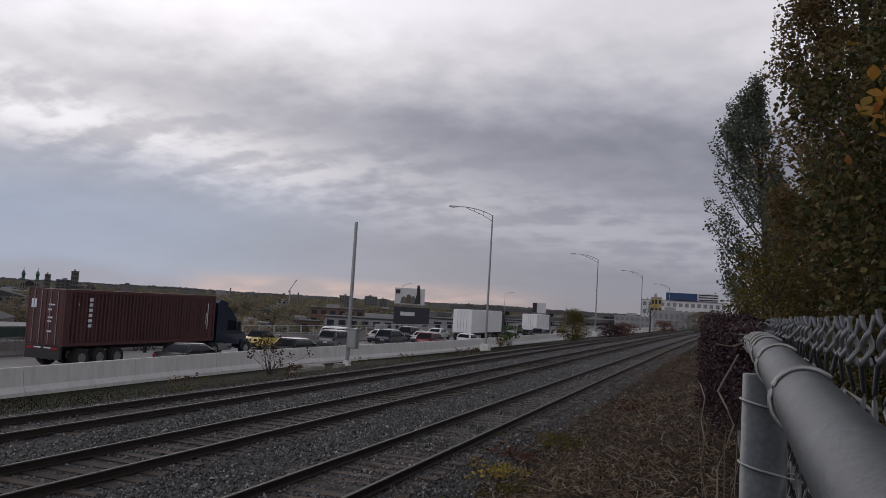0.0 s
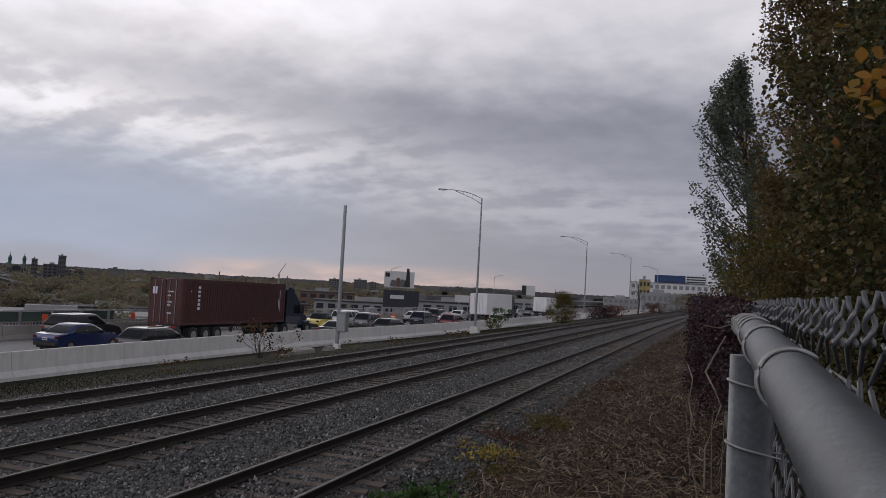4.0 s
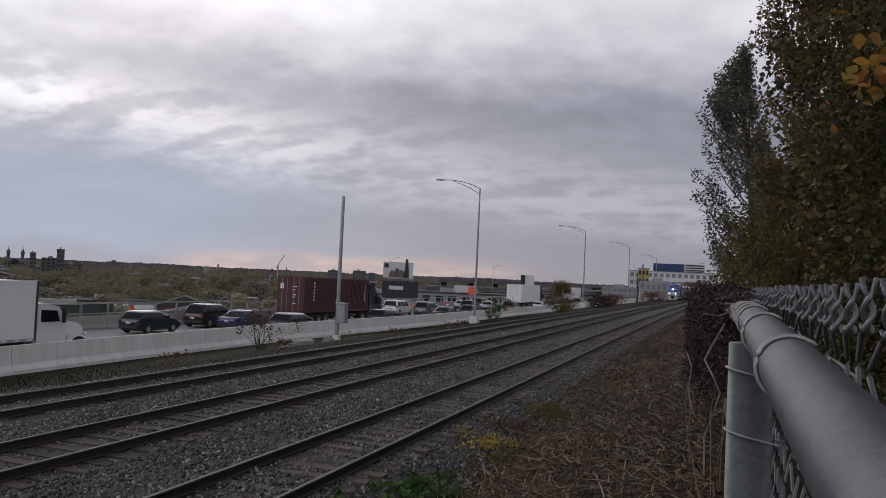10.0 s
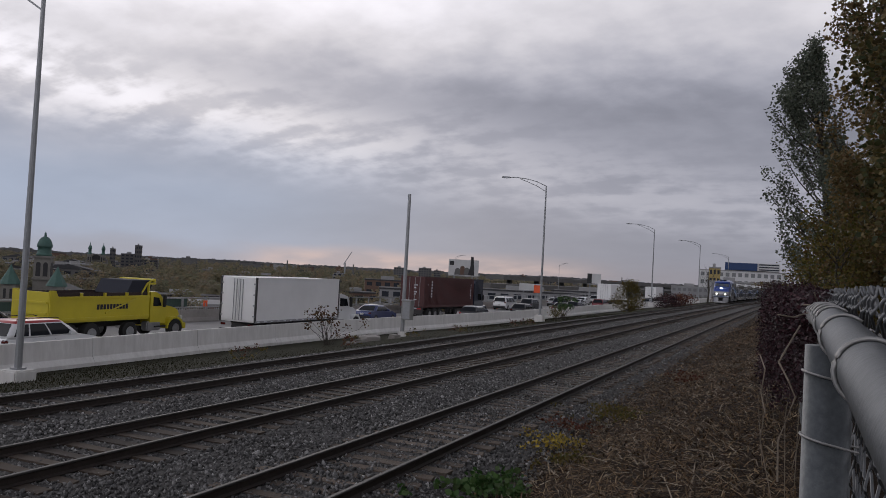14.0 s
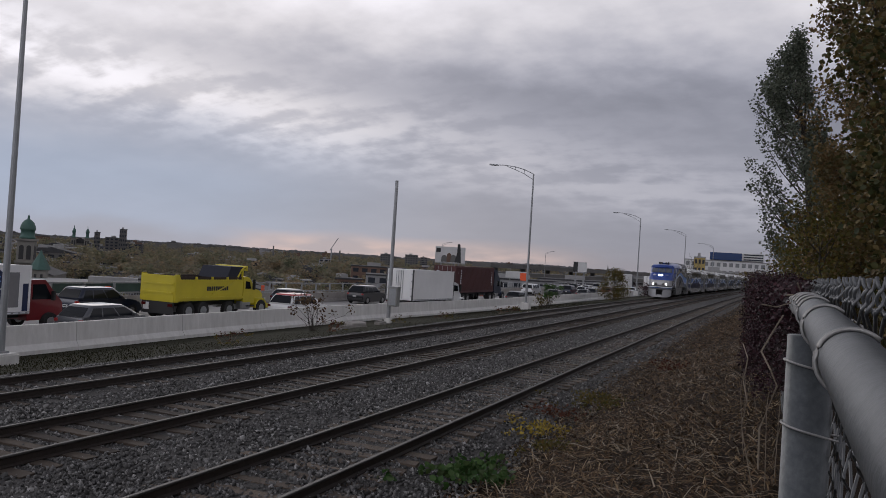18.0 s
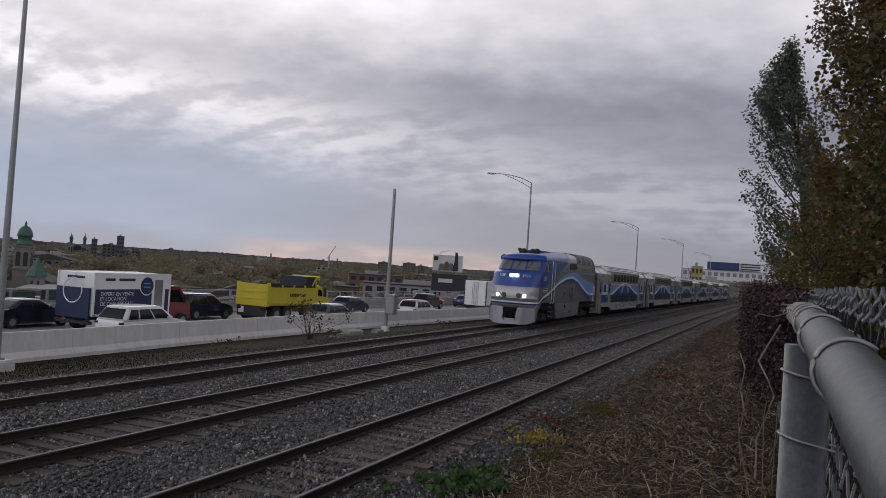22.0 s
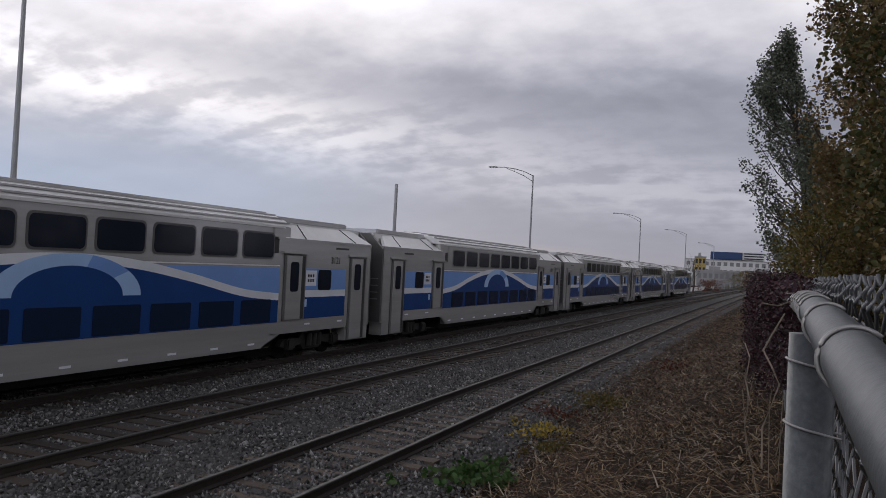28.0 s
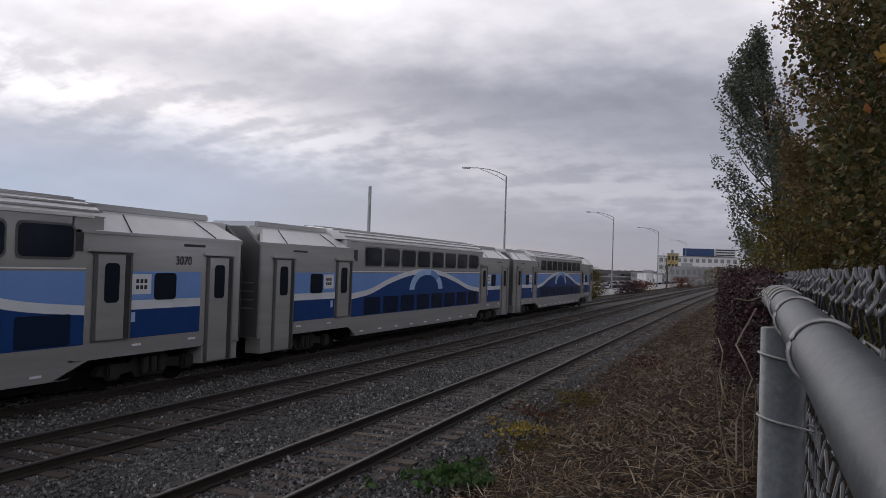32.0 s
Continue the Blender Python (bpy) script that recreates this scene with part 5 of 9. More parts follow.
def pipe_at(y):
    return (float(np.interp(y, [p[0] for p in PIPE], [p[1] for p in PIPE])), float(np.interp(y, [p[0] for p in PIPE], [p[2] for p in PIPE])) + EYE_Z)


def wire_mesh(r=0.0019):
    """One zigzag wire of the netting, with its twisted tip, 1 m tall."""
    bm = bmesh.new()
    pts, pitch = [], 0.05
    for i in range(25):
        z = -i * pitch / 2 - 0.028
        sgn = 1 if i % 2 else -1
        pts += [(0.003 * sgn, 0.0215 * sgn, z + 0.003), (0.003 * sgn, 0.0265 * sgn, z), (0.003 * sgn, 0.0215 * sgn, z - 0.003)]
    tube(bm, pts, r, 6)
    for ph in (0, math.pi):
        helix = [(0.0030 * math.cos(ph + a), -0.025 + 0.0030 * math.sin(ph + a), -0.030 + 0.0048 * a) for a in [0.7 * i for i in range(9)]]
        end = helix[-1]
        helix += [(end[0] * 1.3, end[1] + (0.004 if ph else -0.004), end[2] + 0.008)]
        tube(bm, helix, r, 6)
    me = bpy.data.meshes.new("wire")
    bmesh.ops.recalc_face_normals(bm, faces=bm.faces)
    bm.to_mesh(me)
    bm.free()
    me.polygons.foreach_set("use_smooth", [True] * len(me.polygons))
    me.materials.append(NET_STEEL)
    return me


def build_fence():
    fence = thing("chain_link_fence", "galvanised chain-link fence with round top rail and posts", "fence")
    fine = [y / 10 for y in range(-6, 30)] + [3.5, 4, 5, 7, 9, 12]
    part("top_rail", tube(bmesh.new(), [(pipe_at(y)[0], y, pipe_at(y)[1]) for y in fine], 0.0241, 32), PIPE_STEEL, fence, "smooth galvanised top rail", True)
    for y in (1.2,):
        x, z = pipe_at(y)
        x, top = x - 0.0046, z - 0.0255
        post = part("post", tube(bmesh.new(), [(x - 0.004, y, ground_z(x, y) - 0.2), (x - 0.004, y, top)], 0.0302, 28), PIPE_STEEL, fence, "galvanised fence post", True)
        for dz in (-0.035, -0.122, -0.45, -0.8):
            bm = bmesh.new()
            pts = [(x - 0.004 + 0.0325 * math.cos(a), y + 0.0325 * math.sin(a), top + dz - 0.012 * (1 + math.cos(a)) / 2) for a in [radians(20 + 15 * k) for k in range(17)]]
            tube(bm, [(x + 0.06, y + 0.01, top + dz - 0.014)] + pts + [(x + 0.055, y - 0.03, top + dz - 0.016)], 0.0018, 6)
            part("post_tie", bm, TIE_STEEL, post, "twisted tie wire")
    for y in (0.675, 1.02, 1.31, 1.44, 1.58, 1.72, 1.9, 2.1):
        x, z = pipe_at(y)
        bm = bmesh.new()
        pts = [(x + 0.0262 * math.cos(a), y + 0.010 * (1 - math.cos(a + 0.5)) / 2, z + 0.0262 * math.sin(a)) for a in [radians(-60 - 12 * k) for k in range(22)]][::-1]
        hook = [(x + 0.034, y - 0.004, z + 0.006), (x + 0.043, y - 0.006, z - 0.002), (x + 0.046, y - 0.010, z - 0.012), (x + 0.040, y - 0.012, z - 0.016), (x + 0.034, y - 0.004, z - 0.008)]
        tube(bm, pts + [(x + 0.027, y, z + 0.012)] + hook, 0.0021, 7)
        part("rail_tie", bm, TIE_STEEL, fence, "bent aluminium tie wire", True)
    me = wire_mesh()
    rng = random.Random(2)
    y = 0.16
    while y < 5.2:
        x, z = pipe_at(y)
        tip = 0.005 if y < 2.2 else 0.005 - 0.026 * (y - 2.2)
        ob = new("wire", me)
        ob.parent = fence
        ob.matrix_basis = pose(x + 0.0241 + 0.0075, y, EYE_Z + tip + rng.uniform(-0.003, 0.003), 0, 0, rng.uniform(-6, 6))
        y += 0.0525


NET_STEEL = material("weathered_netting_wire", (0.15, 0.155, 0.16), 0.5, 0.6, grain=0.3, scale=40)
PIPE_STEEL = material("dull_zinc_tube", (0.118, 0.13, 0.136), 0.46, 0.35, grain=0.6, scale=110, stain=0.65, stain_scale=13, bump=0.06, bump_scale=160, dark=(0.042, 0.047, 0.053))
TIE_STEEL = material("bright_tie_wire", (0.30, 0.295, 0.285), 0.45, 0.5, grain=0.2, scale=60)


# ---------------------------------------------------------------- plants
BARK = material("grey_bark", (0.07, 0.06, 0.05), 0.95, grain=0.6, scale=14, bump=0.6, bump_scale=30)
TWIG = material("pale_dead_stem", (0.20, 0.16, 0.12), 0.9, grain=0.4, scale=20)
LEAF_NEAR = fleck_material("autumn_tree_leaf", [(0.031, 0.039, 0.014), (0.045, 0.053, 0.018), (0.076, 0.075, 0.026), (0.121, 0.093, 0.034), (0.171, 0.121, 0.045), (0.042, 0.047, 0.017), (0.101, 0.070, 0.031), (0.035, 0.042, 0.018)], 0.6, spec=0.25, thin=0.28)
LEAF_BRONZE = fleck_material("bronze_tree_leaf", [(0.090, 0.073, 0.031), (0.157, 0.112, 0.050), (0.224, 0.151, 0.069), (0.078, 0.076, 0.034), (0.190, 0.112, 0.054), (0.112, 0.101, 0.047)], 0.65, spec=0.25, thin=0.3)
LEAF_POPLAR = fleck_material("poplar_leaf", [(0.061, 0.077, 0.057), (0.098, 0.115, 0.085), (0.159, 0.173, 0.126), (0.073, 0.088, 0.066)], 0.5, spec=0.4, thin=0.4)
LEAF_SHRUB = fleck_material("yellowing_shrub_leaf", [(0.06, 0.065, 0.017), (0.11, 0.095, 0.022), (0.15, 0.105, 0.025), (0.06, 0.06, 0.02), (0.13, 0.075, 0.025)], 0.65, thin=0.35)
LEAF_CREEPER = fleck_material("maroon_creeper_leaf", [(0.016, 0.007, 0.010), (0.032, 0.012, 0.017), (0.05, 0.017, 0.022), (0.02, 0.010, 0.013), (0.022, 0.015, 0.012)], 0.6, thin=0.1)
LEAF_ORANGE = fleck_material("orange_maple_leaf", [(0.22, 0.11, 0.02), (0.30, 0.15, 0.025), (0.16, 0.12, 0.02), (0.24, 0.08, 0.02)], 0.6, thin=0.4)
LEAF_GREEN = fleck_material("weed_leaf", [(0.025, 0.06, 0.014), (0.04, 0.095, 0.022), (0.08, 0.14, 0.045), (0.045, 0.07, 0.022)], 0.6, thin=0.25)
LEAF_YELLOW = fleck_material("yellow_weed", [(0.24, 0.18, 0.025), (0.36, 0.26, 0.035), (0.16, 0.12, 0.03)], 0.7)
LEAF_RUST = fleck_material("rusty_weed", [(0.10, 0.03, 0.015), (0.07, 0.022, 0.014), (0.13, 0.05, 0.02)], 0.7)
# paler than the near leaves: distance haze is put into these tones
FAR_LEAF = fleck_material("hazed_autumn_crown", [(0.157, 0.163, 0.105), (0.177, 0.177, 0.114), (0.247, 0.208, 0.130), (0.173, 0.170, 0.114), (0.220, 0.191, 0.142), (0.294, 0.220, 0.130), (0.192, 0.176, 0.135)], 0.9, by="place", thin=0.45)

LEAF = [(0, 0, 0), (0.30, 0.28, 0.05), (0.42, 0.55, 0.07), (0.22, 0.82, 0.04), (0, 1, -0.04), (-0.22, 0.82, 0.04), (-0.42, 0.55, 0.07), (-0.30, 0.28, 0.05)]
LEAF_FACES = [(0, 1, 2, 3, 4), (0, 4, 5, 6, 7)]
SIMPLE_LEAF = [(0, 0, 0), (0.42, 0.5, 0.07), (0, 1, -0.03), (-0.42, 0.5, 0.07)]
SIMPLE_FACES = [(0, 1, 2), (0, 2, 3)]


def leaf_cloud(rng, centres, spread, count, size, squash=1.0):
    """Leaf places bunched round twig ends."""
    which = rng.integers(0, len(centres), count)
    p = np.array(centres)[which] + np.clip(rng.normal(0, 1, (count, 3)), -1.7, 1.7) * np.array(spread)[None]
    s = rng.uniform(size * 0.65, size * 1.25, count)
    return p, np.stack([s, s, s * squash], 1)


def crown(parent, name, rng, centres, spread, count, size, mat, label="", fine=True):
    p, s = leaf_cloud(rng, centres, spread, count, size)
    ob = scatter_mesh(name, LEAF if fine else SIMPLE_LEAF, LEAF_FACES if fine else SIMPLE_FACES, p, s, random_turns(rng, count, 1.3), mat, "", "")
    ob.parent = parent
    if label:
        tagged(ob, label=label)
    return ob


def limbs(parent, base, ends, r0, mat=BARK, trunk_top=None, rng=None):
    bm = bmesh.new()
    base, top = Vector(base), Vector(trunk_top)
    n = 7
    pts = [base.lerp(top, i / (n - 1)) + Vector((0.05 * math.sin(i * 2.1), 0.05 * math.cos(i * 1.7), 0)) for i in range(n)]
    tube(bm, pts, [r0 * (1 - 0.8 * i / (n - 1)) for i in range(n)], 8)
    part("trunk", bm, mat, parent, "tapered grey trunk")
    bm = bmesh.new()
    for e in ends:
        e = Vector(e)
        u = min(0.92, max(0.08, (e.z - base.z) / max(0.1, top.z - base.z) - 0.22))
        a = base.lerp(top, u)
        m = a.lerp(e, 0.5) + Vector((0, 0, -0.1 * (e - a).length))
        tube(bm, [a, m, e], [r0 * 0.28, r0 * 0.17, r0 * 0.06], 5)
    part("branchwork", bm, mat, parent)


# seconds, lean in degrees as the wind comes and goes
POPLAR_SWAY = ((0, 2.8), (2, 3.2), (4.5, 1.5), (5.5, 1.3), (6.5, 2.9), (9, 3.2), (11, 2.8), (12.5, 2.6), (14, 1.7), (16.5, 1.1), (18, 1.0), (19.5, 0.6), (21.5, 0.05), (23, 0.45), (24.3, -0.7), (26.5, -0.4), (28, -0.5), (29.5, 0.1), (32, 0.2))
TREE_SWAY = ((0, 1.1), (9, 1.1), (11, 0.9), (13, 0.5), (16.5, 0.35), (19, 0.05), (22, 0.0), (24, -0.25), (28, 0.1), (32, 0.1))
SWAYING = []


def move_trees():
    for ob, foot, rows in SWAYING:
        walk(ob, [(t, pose(*foot, 0, lean, 0)) for t, lean in rows])


def build_trees():
    rng = np.random.default_rng(21)
    # tall poplar further along the fence: upswept plumes on a leaning trunk
    tree = thing("poplar_tree", "tall narrow poplar with thinning grey-green leaves", "tree", at=pose(1.15, 27, 1.2))
    SWAYING.append((tree, (1.15, 27, 1.2), POPLAR_SWAY))
    spine_z, spine_x = [0.0, 5.2, 8.2, 9.75], [0.0, -0.37, -0.91, -1.02]
    out_z = [1.0, 2.2, 3.6, 4.75, 6.15, 7.65, 8.45, 9.15, 9.75]
    out_left, out_right = [1.2, 1.3, 1.5, 1.72, 1.85, 1.6, 1.05, 0.6, 0.1], [0.9, 1.0, 1.0, 0.95, 0.9, 0.62, 0.5, 0.32, 0.08]
    ends, plumes = [], []
    for i in range(135):
        top = 1.0 + 8.75 * ((i + rng.random()) / 135) ** 0.9
        a = rng.uniform(0, 2 * math.pi)
        reach = 0.96 * (float(np.interp(top, out_z, out_left)) if math.cos(a) < 0 else float(np.interp(top, out_z, out_right))) * rng.uniform(0.45, 1.0) ** 0.6
        cx = float(np.interp(top, spine_z, spine_x))
        tip = Vector((cx + reach * math.cos(a), 1.2 * reach * math.sin(a), top))
        low = max(0.2, top - rng.uniform(1.1, 2.2))
        foot = Vector((float(np.interp(low, spine_z, spine_x)), 0, low))
        plumes.append((foot, foot.lerp(tip, 0.55) + Vector((0, 0, -0.18)), tip))
        for k in range(4):
            u = 0.66 + 0.36 * k / 3
            q = foot.lerp(tip, u)
            ends.append((q.x, q.y, q.z - 0.35 * u * (1 - u)))
    bm = bmesh.new()
    tube(bm, [(float(np.interp(z, spine_z, spine_x)), 0, z) for z in (-0.2, 2, 4, 6, 8, 9.4)], [0.13, 0.11, 0.085, 0.06, 0.035, 0.012], 8)
    part("trunk", bm, BARK, tree, "tapered grey trunk")
    bm = bmesh.new()
    for foot, mid_, tip in plumes:
        tube(bm, [foot, mid_, tip], [0.028, 0.018, 0.006], 5)
    part("branchwork", bm, BARK, tree)
    crown(tree, "crown", rng, ends, (0.105, 0.11, 0.14), 27000, 0.088, LEAF_POPLAR, fine=False)
    # broad trees close behind the fence
    for cx, cy, r, n, top, seed, mat, size, word in ((4.4, 15.5, 2.7, 13000, 11.5, 4, LEAF_NEAR, 0.085, "dark green and browning"), (2.06, 16.6, 1.48, 72000, 12.5, 6, LEAF_BRONZE, 0.075, "bronze and olive"), (2.55, 9.0, 1.75, 60000, 9.6, 1, LEAF_NEAR, 0.066, "dark green and browning"), (3.35, 12.2, 2.1, 34000, 11.5, 2, LEAF_NEAR, 0.08, "dark green and browning"), (3.6, 7.2, 1.5, 13000, 8.0, 3, LEAF_NEAR, 0.075, "dark green and browning")):
        rr = np.random.default_rng(seed)
        tree = thing("leafy_tree", f"leafy tree with {word} autumn leaves behind the fence", "tree", at=pose(cx, cy, 1.1), group="trees along the fence")
        if seed in (1, 2, 6):
            SWAYING.append((tree, (cx, cy, 1.1), TREE_SWAY))
        ends = []
        for i in range(420):
            u = rr.random()
            a = rr.uniform(0, 2 * math.pi)
            lobe = 1.0 + 0.10 * math.sin(3 * a + 9 * u + seed) + 0.07 * math.sin(17 * u + 2 * a)
            rad = r * lobe * np.interp(u, [0, 0.3, 0.75, 1.0], [0.98, 1.0, 0.95, 0.5]) * math.sqrt(rr.uniform(0.15, 1))
            ends.append((rad * math.cos(a), rad * math.sin(a), 0.4 + (top - 1.5) * u))
        limbs(tree, (0, 0, -0.1), [ends[i] for i in range(0, 420, 5)], 0.14, trunk_top=(0.1, 0, top - 1.5))
        crown(tree, "crown", rr, ends, (0.16, 0.16, 0.19), n, size, mat, fine=cy < 14)
    # lower yellowing shrub between them
    rr = np.random.default_rng(9)
    for cx, cy, r, h, n in ((0.75, 15.0, 0.85, 4.4, 3600), (1.2, 18.5, 1.3, 5.1, 3600), (0.45, 21.0, 0.85, 4.3, 2200)):
        shrub = thing("tall_shrub", "yellowing shrub growing behind the fence", "shrub", group="shrubs along the fence")
        ends = [(cx + r * math.sqrt(rr.random()) * math.cos(a) * (1.1 - 0.5 * u), cy + r * math.sin(a) * 0.8, 1.4 + (h - 1.4) * u) for a, u in zip(rr.uniform(0, 6.28, 90), rr.random(90))]
        limbs(shrub, (cx, cy, 1.1), ends[::3], 0.06, trunk_top=(cx, cy, h - 0.5))
        crown(shrub, "crown", rr, ends, (0.13, 0.13, 0.15), n, 0.065, LEAF_SHRUB)
    # trees added further back on the same side and behind the camera, mostly unseen
    rr = np.random.default_rng(90)
    n = 260
    cy = np.concatenate([rr.uniform(-70, 260, 150), rr.uniform(260, 800, 110)])
    cx = rr.uniform(5.0, 10, n) + np.interp(cy, [60, 260], [0.0, 3.0]) + bend_np(np.maximum(cy, 60)) - bend_np(np.array(60.0))
    r = rr.uniform(1.7, 2.8, n) * np.interp(cy, [260, 500], [1.0, 1.7])
    # low near the camera, tall far off, to set the light on the train
    tall = np.interp(cy, [-70, 0, 30, 60], [0.25, 0.3, 0.9, 1.3])
    cents = np.stack([np.repeat(cx, 3), np.repeat(cy, 3), (np.array([2.6, 5.8, 9.2])[None] * tall[:, None] + 0.8).ravel()], 1)
    idx = np.repeat(np.arange(len(cents)), 80)
    v = rr.normal(0, 1, (len(idx), 3))
    v *= (rr.uniform(0.4, 1.05, len(idx)) / np.linalg.norm(v, axis=1))[:, None]
    p = cents[idx] + v * np.repeat(r, 3)[idx][:, None]
    s = rr.uniform(0.25, 0.5, len(idx)) * np.interp(p[:, 1], [260, 500], [1.1, 2.4])
    scatter_mesh("tree_belt", SIMPLE_LEAF, SIMPLE_FACES, p, np.stack([s, s, s], 1), random_turns(rr, len(idx), 1.4), LEAF_NEAR, "added, mostly unseen belt of leafy autumn trees that shades the train", "woods")
    # creeper that has taken over the fence
    rr = np.random.default_rng(12)
    creeper = thing("creeper", "dark maroon creeper hanging over the chain-link fence", "climbing plant")
    near, far = [], []
    for y, x, hw, z0, z1, n in ((2.3, 0.075, 0.03, 2.98, 3.06, 12), (2.8, 0.07, 0.05, 2.86, 3.06, 26), (3.6, 0.05, 0.09, 2.7, 3.06, 60), (4.6, 0.03, 0.13, 2.58, 3.07, 90), (6.0, 0.02, 0.17, 2.42, 3.09, 120), (8.0, 0.02, 0.21, 2.3, 3.12, 110), (10.5, 0.03, 0.27, 2.2, 3.15, 100), (13.5, 0.06, 0.36, 2.1, 3.18, 90), (17.5, 0.14, 0.45, 1.9, 3.22, 80), (22.0, 0.24, 0.55, 1.9, 3.28, 70)):
        for i in range(n):
            (near if y < 7 else far).append((x + rr.uniform(-hw, hw), y + rr.uniform(-0.1, 0.1) * y, z0 + (z1 - z0) * rr.random() ** 0.75))
    crown(creeper, "near_leaves", rr, near, (0.025, 0.13, 0.03), 46000, 0.0125, LEAF_CREEPER, fine=False)
    crown(creeper, "far_leaves", rr, far, (0.045, 0.2, 0.05), 24000, 0.027, LEAF_CREEPER, fine=False)
    ends = far
    for i in range(16):
        e = Vector(ends[int(rr.integers(0, len(ends)))])
        bm = bmesh.new()
        tube(bm, [(e.x + rr.uniform(-0.1, 0.1), e.y, ground_z(e.x, e.y)), (e.x + rr.uniform(-0.12, 0.12), e.y + rr.uniform(-0.2, 0.2), e.z * 0.5 + 0.5), e], [0.005, 0.004, 0.002], 5)
        part("stem", bm, TWIG, creeper)
    for pts in ([(0.02, 1.55, 3.04), (0.006, 1.5, 3.015), (-0.012, 1.45, 2.98), (0.004, 1.4, 2.955), (0.015, 1.4, 2.93), (-0.008, 1.38, 2.86), (-0.006, 1.36, 2.80)], [(-0.06, 2.1, 2.94), (-0.045, 2.0, 2.915), (-0.052, 2.0, 2.86), (-0.04, 1.95, 2.82)], [(0.05, 1.9, 3.06), (0.01, 1.85, 3.045), (-0.02, 1.8, 3.05)], [(0.03, 2.0, 3.07), (0.06, 1.95, 3.075), (0.05, 1.9, 3.10)]):
        part("dead_tendril", tube(bmesh.new(), pts, 0.0016, 5), TWIG, creeper, "pale dead tendril")
    # big orange leaves hanging close to the camera
    rr = np.random.default_rng(31)
    spray = thing("maple_branch", "drooping maple branch with orange autumn leaves", "branch")
    ends = [(0.30 + 0.05 * rr.normal(), 1.55 + 0.15 * rr.normal(), EYE_Z + 0.40 + 0.055 * rr.normal()) for i in range(16)]
    bm = bmesh.new()
    tube(bm, [(0.75, 1.9, EYE_Z + 0.75), (0.5, 1.7, EYE_Z + 0.58), (0.32, 1.55, EYE_Z + 0.47), (0.27, 1.52, EYE_Z + 0.36)], [0.008, 0.006, 0.004, 0.002], 6)
    tube(bm, [(3.0, 7.6, EYE_Z + 3.0), (1.8, 4.2, EYE_Z + 1.7), (0.75, 1.9, EYE_Z + 0.75)], [0.03, 0.018, 0.008], 6)
    part("twig", bm, BARK, spray)
    crown(spray, "leaves", rr, ends, (0.022, 0.035, 0.028), 70, 0.026, LEAF_ORANGE)


def weed(name, label, at, n, r, h, size, mat, seed, flat=False):
    rr = np.random.default_rng(seed)
    ob = thing(name, label, "weed", at=pose(*at))
    ends = [(r * rr.normal() * 0.5, r * rr.normal() * 0.5, h * rr.random() + 0.03) for i in range(max(6, n // 12))]
    crown(ob, "leaves", rr, ends, (0.06 * r + 0.02, 0.06 * r + 0.02, 0.03), n, size, mat)
    bm = bmesh.new()
    for e in ends[:14]:
        tube(bm, [(e[0] * 0.3, e[1] * 0.3, -0.02), e], [0.006, 0.003], 4)
    tagged(part("stem_tangle", bm, TWIG if mat is not LEAF_GREEN else BARK, ob), kind="stuff")
    return ob


